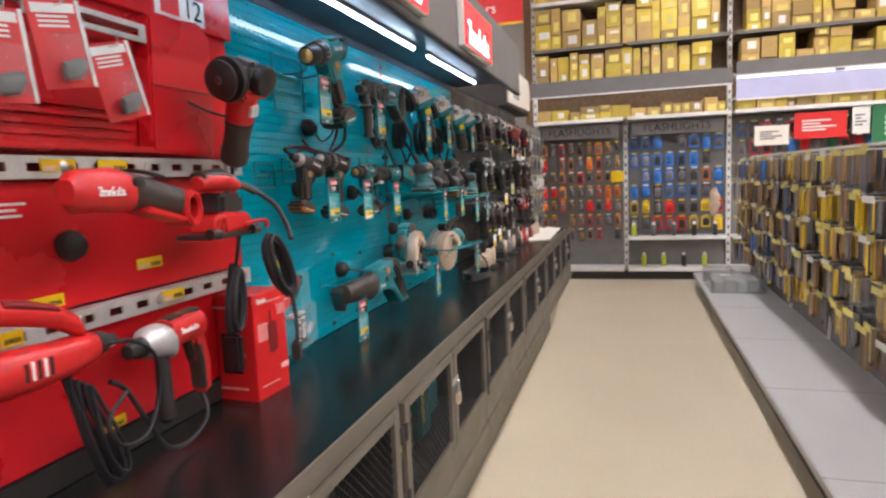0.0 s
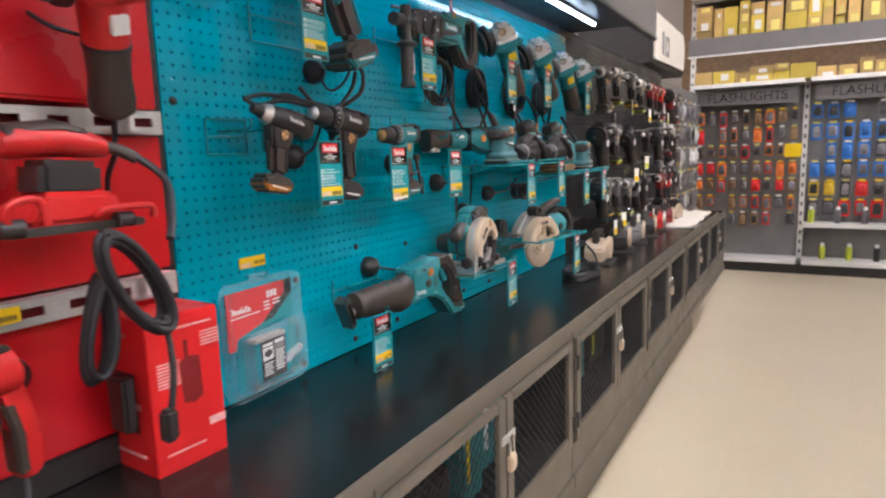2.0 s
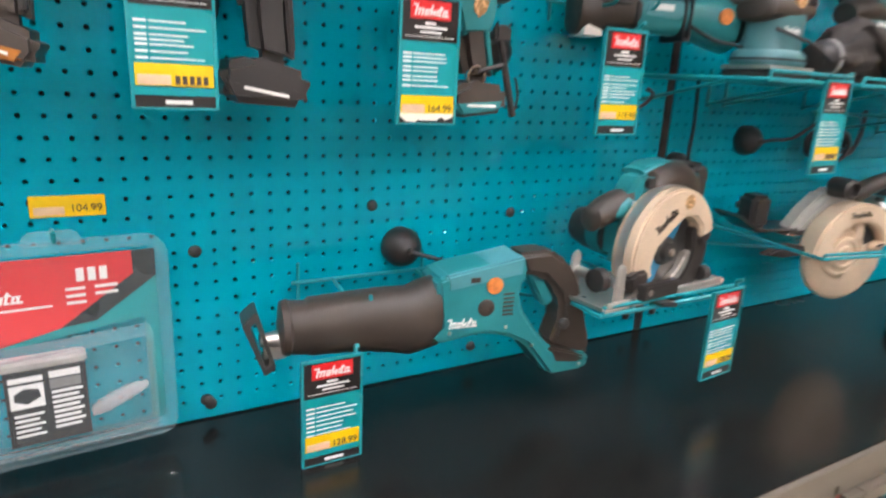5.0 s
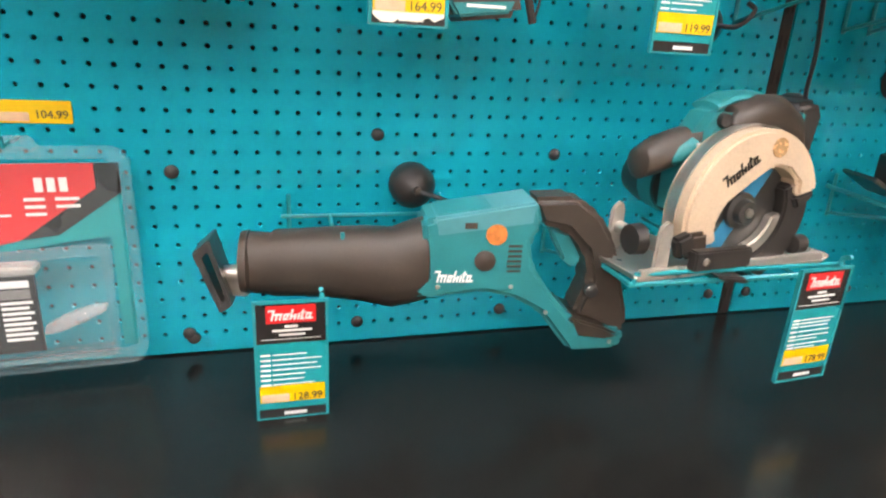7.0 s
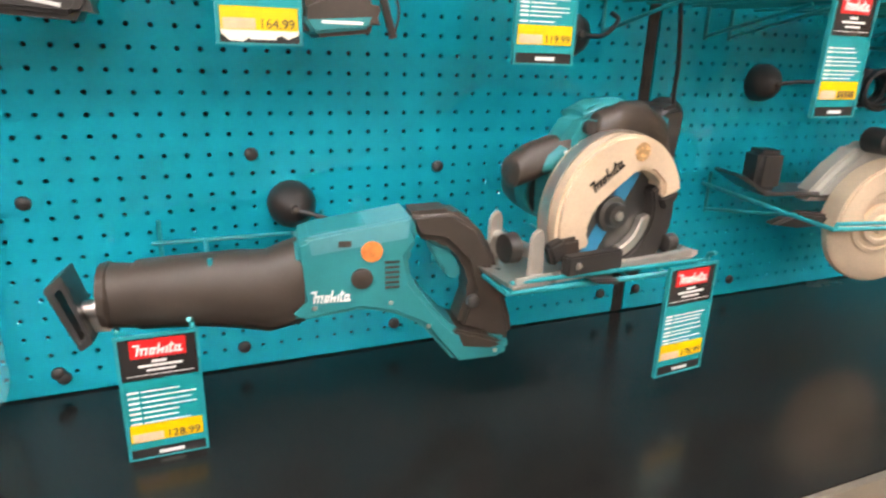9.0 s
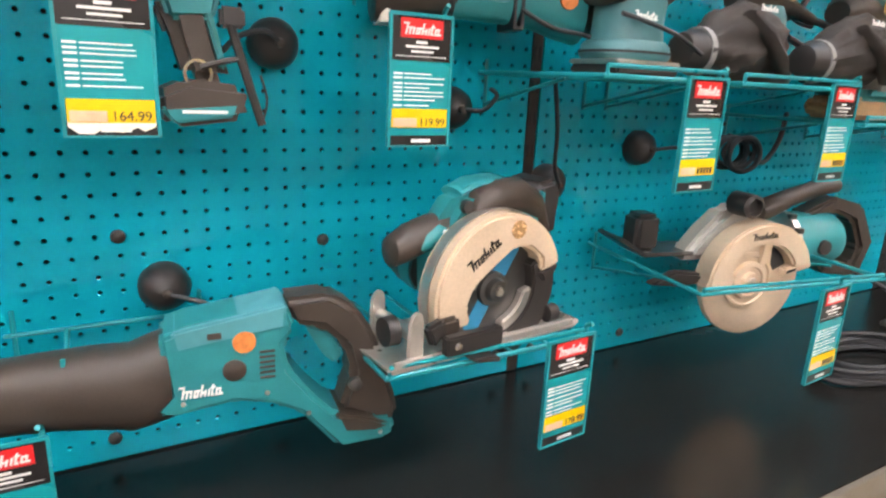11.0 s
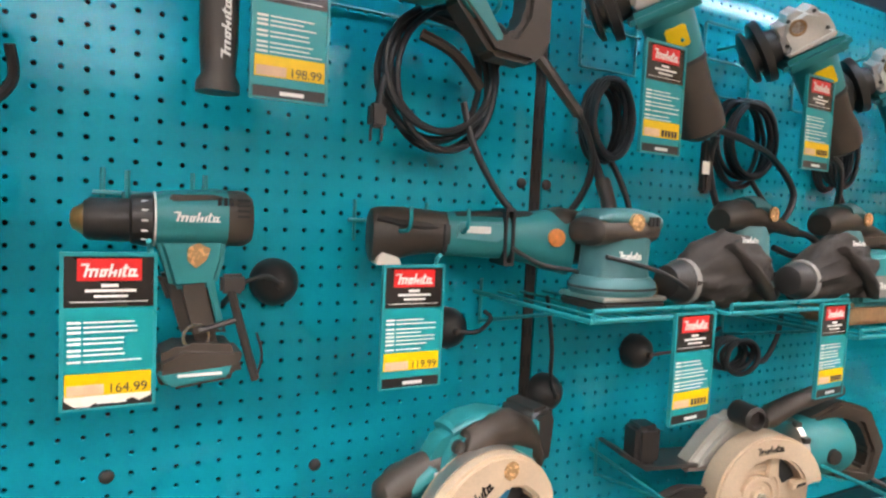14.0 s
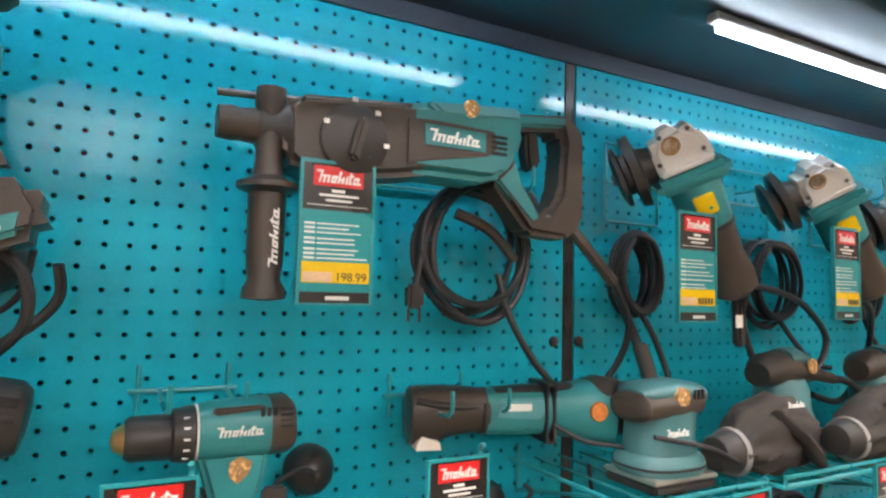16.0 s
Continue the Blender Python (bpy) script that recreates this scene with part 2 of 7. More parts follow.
def lathe(profile, axis="y", centre=(0, 0, 0), n=20):
    """(along, radius) pairs turned about an axis through centre."""
    bm = bmesh.new()
    rows = []
    for a, r in profile:
        row = []
        for k in range(n):
            c, s = r * math.cos(k * math.tau / n), r * math.sin(k * math.tau / n)
            p = {"x": (a, c, s), "y": (c, a, s), "z": (c, s, a)}[axis]
            row.append(bm.verts.new(Vector(p) + Vector(centre)))
        rows.append(row)
    for p, q in zip(rows, rows[1:]):
        for k in range(n):
            bm.faces.new((p[k], p[(k + 1) % n], q[(k + 1) % n], q[k]))
    bm.faces.new(rows[0][::-1])
    bm.faces.new(rows[-1])
    return bm


def loft(sections, n=18, power=1.0, ripple=0.0, seed=0):
    """Rounded sections (y, z, half height, half depth, x) strung along y."""
    rnd = random.Random(seed)
    bm = bmesh.new()
    rows = []
    for y, z, h, d, x in sections:
        row = []
        for k in range(n):
            a = k * math.tau / n
            c, s = math.cos(a), math.sin(a)
            c = math.copysign(abs(c) ** power, c)
            s = math.copysign(abs(s) ** power, s)
            k2 = 1 + rnd.uniform(-ripple, ripple)
            row.append(bm.verts.new((x + d * c * k2, y, z + h * s * k2)))
        rows.append(row)
    for p, q in zip(rows, rows[1:]):
        for k in range(n):
            bm.faces.new((p[k], p[(k + 1) % n], q[(k + 1) % n], q[k]))
    bm.faces.new(rows[0][::-1])
    bm.faces.new(rows[-1])
    return bm


def tower(sections, n=24, power=0.8):
    """Rounded sections (z, half depth, half width, x, y) stacked upward."""
    bm = bmesh.new()
    rows = []
    for z, d, w, x, y in sections:
        row = []
        for k in range(n):
            c, v = math.cos(k * math.tau / n), math.sin(k * math.tau / n)
            row.append(bm.verts.new((x + d * math.copysign(abs(c) ** power, c), y + w * math.copysign(abs(v) ** power, v), z)))
        rows.append(row)
    for p, q in zip(rows, rows[1:]):
        for k in range(n):
            bm.faces.new((p[k], p[(k + 1) % n], q[(k + 1) % n], q[k]))
    bm.faces.new(rows[0][::-1])
    bm.faces.new(rows[-1])
    return bm


def crumple(bm, amount, scale, seed):
    """Soft folds: a subdivided skin pushed in and out by ridged noise."""
    bmesh.ops.subdivide_edges(bm, edges=bm.edges[:], cuts=2, smooth=0.5, use_grid_fill=True)
    bm.normal_update()
    for v in bm.verts:
        q = Vector((v.co.x * scale + seed, v.co.y * scale * 0.7, v.co.z * scale))
        v.co += v.normal * amount * (1 - 2.6 * abs(noise.noise(q)) + 0.4 * noise.noise(q * 2.7))
    return bm


def smooth_line(points, steps=6, closed=False):
    pts = [Vector(p) for p in points]
    out = []
    n = len(pts)
    for i in range(n - 1):
        p0, p1, p2, p3 = pts[max(i - 1, 0)], pts[i], pts[i + 1], pts[min(i + 2, n - 1)]
        for k in range(steps):
            t = k / steps
            out.append(0.5 * (2 * p1 + (p2 - p0) * t + (2 * p0 - 5 * p1 + 4 * p2 - p3) * t * t + (3 * p1 - p0 - 3 * p2 + p3) * t ** 3))
    out.append(pts[-1])
    return out


def tube(points, r, n=8, steps=6):
    """A round cord through the points."""
    line = smooth_line(points, steps) if steps > 1 else [Vector(p) for p in points]
    bm = bmesh.new()
    rows = []
    side = None
    for i, p in enumerate(line):
        d = (line[min(i + 1, len(line) - 1)] - line[max(i - 1, 0)])
        d = d.normalized() if d.length > 1e-9 else Vector((0, 1, 0))
        if side is None:
            side = d.orthogonal().normalized()
        side = (side - d * side.dot(d))
        side = side.normalized() if side.length > 1e-6 else d.orthogonal().normalized()
        up = d.cross(side)
        rows.append([bm.verts.new(p + r * (math.cos(k * math.tau / n) * side + math.sin(k * math.tau / n) * up)) for k in range(n)])
    for p, q in zip(rows, rows[1:]):
        for k in range(n):
            bm.faces.new((p[k], p[(k + 1) % n], q[(k + 1) % n], q[k]))
    bm.faces.new(rows[0][::-1])
    bm.faces.new(rows[-1])
    return bm


def wires(lines, r, n=6):
    return join(*[tube(l, r, n, 1) for l in lines])


def coil(centre, ry, rz, loops, r, seed=0, spread=0.012, n=8):
    """A hanging coil of cord."""
    rnd = random.Random(seed)
    pts = []
    per = 14
    for k in range(loops):
        jy, jz = rnd.uniform(0.82, 1.04), rnd.uniform(0.84, 1.04)
        oy, oz = rnd.uniform(-0.1, 0.1) * ry, rnd.uniform(-0.08, 0.08) * rz
        for i in range(per):
            a = i * math.tau / per
            pts.append((centre[0] + spread * (k / max(loops - 1, 1) - 0.5) * 2 + rnd.uniform(-0.001, 0.001), centre[1] + oy + ry * jy * math.sin(a), centre[2] + oz + rz * jz * math.cos(a)))
    return tube(pts, r, n, 3)


def letters(name, text, size, material, parent, place, rz=90, label=""):
    """Flat raised letters, facing out of the wall."""
    cu = bpy.data.curves.new(name, "FONT")
    cu.body, cu.size, cu.extrude, cu.align_x, cu.align_y = text, size, 0.0004, "CENTER", "CENTER"
    tmp = bpy.data.objects.new("tmp", cu)
    scene.collection.objects.link(tmp)
    me = bpy.data.meshes.new_from_object(tmp.evaluated_get(bpy.context.evaluated_depsgraph_get()))
    bpy.data.objects.remove(tmp)
    me.materials.clear()
    me.materials.append(material)
    me.transform(pose(*place, 90, 0, rz))
    ob = new(name, me)
    ob.parent = parent
    return tagged(ob, label)


def wave_mark(y0, y1, z0, z1, x):
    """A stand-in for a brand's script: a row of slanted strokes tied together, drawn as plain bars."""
    L, H = y1 - y0, z1 - z0
    t, lean = 0.045, 0.06
    bars = []

    def stroke(u, w0, w1, wide=t):
        bars.append([(u + lean * w0, w0), (u + wide + lean * w0, w0), (u + wide + lean * w1, w1), (u + lean * w1, w1)])

    for u, top in ((0.05, 1.0), (0.14, 0.62), (0.23, 0.62), (0.31, 0.6), (0.38, 0.6), (0.46, 1.0), (0.55, 0.55), (0.63, 0.62), (0.70, 0.95), (0.80, 0.6), (0.88, 0.6)):
        stroke(u, 0.0, top)
    bars.append([(0.0, 0.84), (0.02, 1.0), (0.16, 1.0), (0.15, 0.84)])
    for a, b, c, d in ((0.08, 0.28, 0.48, 0.64), (0.33, 0.45, 0.44, 0.62), (0.32, 0.42, 0.0, 0.18), (0.48, 0.60, 0.24, 0.42), (0.68, 0.79, 0.62, 0.76), (0.81, 0.93, 0.44, 0.62), (0.81, 0.98, 0.0, 0.18), (0.70, 0.78, 0.0, 0.16)):
        bars.append([(a + lean * c, c), (b + lean * c, c), (b + lean * d, d), (a + lean * d, d)])
    bm = bmesh.new()
    for k, bar in enumerate(bars):
        h = 0.0006 + 0.00001 * k
        low = [bm.verts.new((x, y0 + L * u, z0 + H * w)) for u, w in bar]
        high = [bm.verts.new((x + h, y0 + L * u, z0 + H * w)) for u, w in bar]
        bm.faces.new(high)
        for i in range(4):
            bm.faces.new((low[i], low[(i + 1) % 4], high[(i + 1) % 4], high[i]))
    return bm


# ---- setting ----
WALL_X = -1.125
TOP = 1.045


def setting(name, bm, material, label="", smooth=False):
    return tagged(mesh_object(name, bm, material, None, smooth), label, kind="structure")


setting("floor", block(-6, 20, -8, 10.8, -0.1, 0), FLOOR, "cream vinyl tile floor, polished")
setting("ceiling", block(-6, 20, -8, 10.8, 5.2, 5.3), CEIL, "plain beige-grey store ceiling")
setting("wall_north", block(-6, 20, 10.6, 10.8, 0, 5.2), WALLPAINT, "plain beige store wall")
setting("wall_south", block(-6, 20, -8.2, -8, 0, 5.2), WALLPAINT, "plain beige store wall")
setting("wall_far_west", block(-6.2, -6, -8, 10.8, 0, 5.2), WALLPAINT, "plain beige store wall")
setting("wall_east", block(20, 20.2, -8, 10.8, 0, 5.2), WALLPAINT, "plain beige store wall")
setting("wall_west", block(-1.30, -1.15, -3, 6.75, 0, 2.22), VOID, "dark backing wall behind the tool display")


def ceiling_light(place):
    t = thing("ceiling_light", place, "long white fluorescent ceiling light, lit", "ceiling light", "store ceiling lights")
    part("housing", block(-0.17, 0.17, -1.25, 1.25, 0.0, 0.09, 0.01), WHITE, t)
    part("diffuser", block(-0.15, 0.15, -1.22, 1.22, -0.02, 0.002, 0.006), TUBE_LIGHT, t)


for x in (-3.6, 1.0, 4.8, 8.6, 12.4, 16.2):
    for y in (-5.6, -1.8, 2.0, 5.8) if x > 7 else (-3.2, 0.2, 3.6, 7.6):
        ceiling_light((x, y, 5.105))


# ---- pegboard wall ----
PITCH_Y, PITCH_Z = 0.0251, 0.0247
RIM, HOLE = 0.0038, 0.0027


def perforated(y0, y1, z0, z1, x, thick, first_z):
    """A sheet with a regular grid of punched holes, each with a rolled rim."""
    edge = 0.008
    ys = [2.3553 + i * PITCH_Y for i in range(-80, 200) if y0 + edge < 2.3553 + i * PITCH_Y < y1 - edge]
    zs = [first_z + i * PITCH_Z for i in range(-80, 80) if z0 + edge < first_z + i * PITCH_Z < z1 - edge]
    n = 8
    base = [(math.cos((k + 0.5) * math.tau / n), math.sin((k + 0.5) * math.tau / n)) for k in range(n)]
    sq = [(1, 0.41), (0.41, 1), (-0.41, 1), (-1, 0.41), (-1, -0.41), (-0.41, -1), (0.41, -1), (1, -0.41)]
    verts, faces = [], []

    def cell(cy, cz, a, b):
        return (x, min(max(cy + PITCH_Y / 2 * a, y0), y1), min(max(cz + PITCH_Z / 2 * b, z0), z1))

    for cy in ys:
        for cz in zs:
            o = len(verts)
            verts += [cell(cy, cz, a, b) for a, b in sq]
            verts += [(x, cy + RIM * a, cz + RIM * b) for a, b in base]
            verts += [(x - 0.0011, cy + HOLE * a, cz + HOLE * b) for a, b in base]
            verts += [(x - thick, cy + HOLE * a, cz + HOLE * b) for a, b in base]
            verts += [cell(cy, cz, a, b) for a, b in ((1, 1), (-1, 1), (-1, -1), (1, -1))]
            for k in range(n):
                m = (k + 1) % n
                faces.append((o + k, o + m, o + 8 + m, o + 8 + k))
                faces.append((o + 8 + k, o + 8 + m, o + 16 + m, o + 16 + k))
                faces.append((o + 16 + k, o + 16 + m, o + 24 + m, o + 24 + k))
            for q, c in ((0, 32), (2, 33), (4, 34), (6, 35)):
                faces.append((o + q, o + c, o + q + 1))
    ya, yb = max(ys[0] - PITCH_Y / 2, y0), min(ys[-1] + PITCH_Y / 2, y1)
    za, zb = max(zs[0] - PITCH_Z / 2, z0), min(zs[-1] + PITCH_Z / 2, z1)
    for a, b, c, d in ((y0, ya, z0, z1), (yb, y1, z0, z1), (ya, yb, z0, za), (ya, yb, zb, z1)):
        if b - a > 1e-5 and d - c > 1e-5:
            o = len(verts)
            verts += [(x, a, c), (x, b, c), (x, b, d), (x, a, d)]
            faces.append((o, o + 1, o + 2, o + 3))
    for a, b, c, d in ((y0, y0, z0, z1), (y1, y1, z0, z1), (y0, y1, z0, z0), (y0, y1, z1, z1)):
        o = len(verts)
        verts += [(x, a, c), (x, b, d if a == b else c), (x - thick - 0.008, b, d), (x - thick - 0.008, a, c if a == b else d)]
        faces.append((o, o + 1, o + 2, o + 3))
    return verts, faces


def pegboard(y0, y1, material, label):
    e = thing("pegboard", (0, 0, 0), label, "pegboard", "tool display pegboards")
    for name, a, b, x, first_z in (("lower_panel", TOP + 0.003, 1.2824, WALL_X - 0.0015, 1.2735), ("upper_panel", 1.2828, 2.19, WALL_X, 1.7375)):
        v, f = perforated(y0, y1, a, b, x, 0.0035, first_z)
        me = bpy.data.meshes.new(name)
        me.from_pydata(v, [], f)
        me.materials.append(material)
        bm = bmesh.new()
        bm.from_mesh(me)
        bmesh.ops.remove_doubles(bm, verts=bm.verts, dist=1e-5)
        bmesh.ops.recalc_face_normals(bm, faces=bm.faces)
        bm.to_mesh(me)
        bm.free()
        ob = new(name, me)
        ob.parent = e
    return e


pegboard(1.845, 3.018, TEAL_WALL, "glossy teal perforated steel pegboard on the wall")
pegboard(3.042, 4.225, TEAL_WALL, "glossy teal perforated steel pegboard on the wall")
pegboard(4.25, 5.43, PEG_BLACK, "black perforated pegboard crowded with cordless tools")
pegboard(5.45, 6.62, PEG_BLACK, "black perforated pegboard crowded with red tools")
for y in (1.832, 3.03, 4.237, 5.44, 6.632):
    u = thing("upright", (-1.135, y, TOP), "black slotted steel upright between the pegboards", "upright", "display uprights")
    part("post", block(-0.015, 0.0095, -0.011, 0.011, 0.001, 1.165, 0.002), BLACK, u)
    tagged(part("slot_row", blocks([(0.0093, 0.0101, s, s + 0.003, k * 0.05 + 0.03, k * 0.05 + 0.05) for k in range(22) for s in (-0.006, 0.003)]), VOID, u), kind="stuff")
for y, z in ((2.43, 1.342), (2.682, 1.317), (2.18, 1.294), (2.185, 1.077), (2.406, 1.078), (3.287, 1.299), (3.284, 1.078), (3.001, 1.722), (3.050, 1.722), (1.871, 1.717), (1.863, 1.294), (1.861, 1.072), (2.19, 1.07), (2.99, 1.085), (3.065, 1.085), (2.62, 1.083)):
    p = thing("panel_screw", (WALL_X, y, z), "black domed plastic screw cap on the pegboard", "screw cap", "pegboard screw caps")
    part("cap", lathe([(0.0, 0.0085), (0.0035, 0.0078), (0.006, 0.0045), (0.0065, 0.001)], "x", n=12), BLACK, p)


# ---- canopy with strip lights and lit signs ----
c = thing("canopy", (0, 0, 0), "dark blue canopy over the tool wall with a grey fascia", "canopy")
part("soffit", block(-1.16, -0.70, -2.5, 4.32, 2.20, 2.225, 0.003), CANOPY, c)
part("back_drop", block(-1.16, -1.12, -2.5, 4.32, 2.17, 2.199), CANOPY, c)
part("fascia", block(-0.712, -0.698, -2.5, 4.32, 2.13, 2.42, 0.002), CANOPY, c)
part("fascia_face", block(-0.6978, -0.695, -2.5, 4.32, 2.13, 2.42), GREYBOARD, c, "grey fascia board")
part("lower_trim", block(-0.716, -0.69, -2.5, 4.32, 2.115, 2.132, 0.003), CANOPY, c)
part("top", block(-1.16, -0.70, -2.5, 4.32, 2.40, 2.42), GREYBOARD, c)
for y0, y1 in ((1.95, 2.93), (3.13, 4.06), (0.80, 1.76), (-0.3, 0.66)):
    s = thing("strip_light", (-0.925, (y0 + y1) / 2, 2.199), "slim cool-white strip light under the canopy, lit", "strip light", "canopy strip lights")
    half = (y1 - y0) / 2
    part("housing", block(-0.010, 0.010, -half - 0.012, half + 0.012, -0.014, 0, 0.002), ZINC, s)
    part("diffuser", block(-0.0065, 0.0065, -half, half, -0.026, -0.013, 0.003), LED, s)
for y0, y1 in ((1.80, 2.33), (2.82, 3.35)):
    s = thing("lit_sign", (-0.695, y0, 2.15), "illuminated red and white brand sign on the fascia", "sign", "lit fascia signs")
    part("box", block(0.0, 0.028, 0, y1 - y0, 0, 0.19, 0.004), WHITE, s)
    part("face", block(0.0275, 0.0305, 0.006, y1 - y0 - 0.006, 0.006, 0.184), SIGN_RED, s)
    part("mark", wave_mark(0.05, y1 - y0 - 0.07, 0.02, 0.115, 0.0306), SIGN_WHITE, s, "white script shape")


# ---- counter and locked cabinets ----
ct = thing("countertop", (0, 0, 0), "long black laminate countertop with a beige metal edge", "countertop")
part("top", block(-1.149, -0.664, -2.5, 6.75, TOP - 0.03, TOP, 0.002), COUNTER, ct)
part("edge_strip", block(-0.6635, -0.655, -2.5, 6.75, TOP - 0.034, TOP + 0.0012, 0.001), BEIGE, ct, "beige metal edge strip")
part("end_cap", block(-1.149, -0.655, 6.751, 6.758, TOP - 0.034, TOP + 0.001, 0.001), BEIGE, ct)

UNIT = 1.09


def mesh_panel(y0, y1, z0, z1, x):
    lines = []
    step = 0.03
    k = y0 - (z1 - z0)
    while k < y1:
        for s in (1, -1):
            pts = []
            for z in (z0, z1):
                y = k + (z - z0) if s == 1 else k + (z1 - z)
                pts.append((y, z))
            (ya, za), (yb, zb) = pts
            if ya > yb:
                (ya, za), (yb, zb) = (yb, zb), (ya, za)
            if yb > y0 and ya < y1:
                if ya < y0:
                    za += (zb - za) * (y0 - ya) / (yb - ya)
                    ya = y0
                if yb > y1:
                    zb = za + (zb - za) * (y1 - ya) / (yb - ya)
                    yb = y1
                lines.append(((x, ya, za), (x, yb, zb)))
        k += step
    return wires(lines, 0.0012, 4)


def cabinet(y0):
    e = thing("cabinet", (0, y0, 0), "beige steel cabinet with padlocked wire-mesh doors", "cabinet", "locked counter cabinets")
    X = -0.668
    body = part("body", blocks([(-1.14, X, 0.001, 0.016, 0.46, 1.01), (-1.14, X, UNIT - 0.016, UNIT - 0.001, 0.46, 1.01), (-1.14, X, 0.016, UNIT - 0.016, 0.46, 0.475)], 0.0), BEIGE, e, smooth=False)
    # back and added linings put the cabinet's inner shade into near-black colour
    part("back_panel", block(-1.14, -1.13, 0.016, UNIT - 0.016, 0.475, 1.01), VOID, e, "back panel darkened for cabinet shade")
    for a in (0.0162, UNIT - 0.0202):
        part("lining", block(-1.12, X - 0.002, a, a + 0.004, 0.614, 1.0), VOID, e, "dark lining added as inner shade")
    part("top_rail", block(X, X + 0.006, 0.002, UNIT - 0.002, 0.985, 1.0105, 0.001), BEIGE, e)
    part("lower_rail", block(X, X + 0.006, 0.002, UNIT - 0.002, 0.505, 0.612, 0.001), BEIGE, e)
    part("base_ledge", block(X, X + 0.016, 0.002, UNIT - 0.002, 0.455, 0.503, 0.003), BEIGE, e)
    # shelf darkened the same way, as shade behind the mesh
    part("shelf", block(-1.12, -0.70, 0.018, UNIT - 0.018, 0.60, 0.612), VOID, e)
    for k in (0, 1):
        a = 0.022 + k * 0.527
        b = a + 0.519
        fw = 0.040
        d = part("door", blocks([(X + 0.001, X + 0.016, a, a + fw, 0.618, 0.98), (X + 0.001, X + 0.016, b - fw, b, 0.618, 0.98), (X + 0.001, X + 0.016, a + fw, b - fw, 0.618, 0.662), (X + 0.001, X + 0.016, a + fw, b - fw, 0.955, 0.98)], 0.0015), BEIGE, e)
        part("wire_mesh", mesh_panel(a + fw, b - fw, 0.662, 0.955, X + 0.006), MESH_WIRE, d, "dark diamond wire mesh")
        for z in (0.70, 0.90):
            yh = a - 0.004 if k == 0 else b + 0.004
            part("hinge", lathe([(z - 0.026, 0.001), (z - 0.025, 0.0075), (z + 0.025, 0.0075), (z + 0.026, 0.001)], "z", (X + 0.019, yh, 0), 10), DARKSTEEL, d, "dark steel hinge")
    part("hasp", block(X + 0.0165, X + 0.021, 0.51, 0.59, 0.862, 0.886, 0.002), ZINC, e)
    return e


def padlock(y):
    e = thing("padlock", (-0.638, y, 0.79), "small brass and chrome padlock on the cabinet hasp", "padlock", "cabinet padlocks", rz=6)
    part("body", block(-0.008, 0.008, -0.02, 0.02, 0.0, 0.042, 0.004), ALLOY, e)
    part("shackle", tube([(0, -0.013, 0.04), (0, -0.013, 0.075), (0, -0.007, 0.09), (0, 0.007, 0.09), (0, 0.013, 0.075), (0, 0.013, 0.04)], 0.0035, 8, 5), CHROME, e)


for i in range(-3, 5):
    y0 = 1.862 + i * UNIT
    cabinet(y0)
    padlock(y0 + 0.545)
    rnd = random.Random(i + 40)
    y = y0 + 0.05
    while y < y0 + UNIT - 0.2:
        w = rnd.uniform(0.12, 0.26)
        h = rnd.uniform(0.14, 0.27)
        m = rnd.choice((TEAL, TEAL, BLACK, RED, BLACK))
        bx = thing("tool_case", (-0.80 - rnd.uniform(0, 0.06), y, 0.612), {"teal_plastic": "teal moulded tool case inside the cabinet", "black_plastic": "black moulded tool case inside the cabinet", "red_plastic": "red boxed tool inside the cabinet"}[m.name], "tool case", "cases in the cabinets")
        part("case", block(-0.12, 0, 0, w, 0.0, h, 0.008), m, bx)
        part("label", block(0.0, 0.001, w * 0.2, w * 0.35, h * 0.25, h * 0.8), rnd.choice((YELLOW, PRINT, LIME)), bx)
        y += w + rnd.uniform(0.01, 0.09)
setting("plinth", block(-1.14, -0.835, -2.5, 6.72, 0.0, 0.458), KICK, "grey-brown recessed plinth under the cabinets")


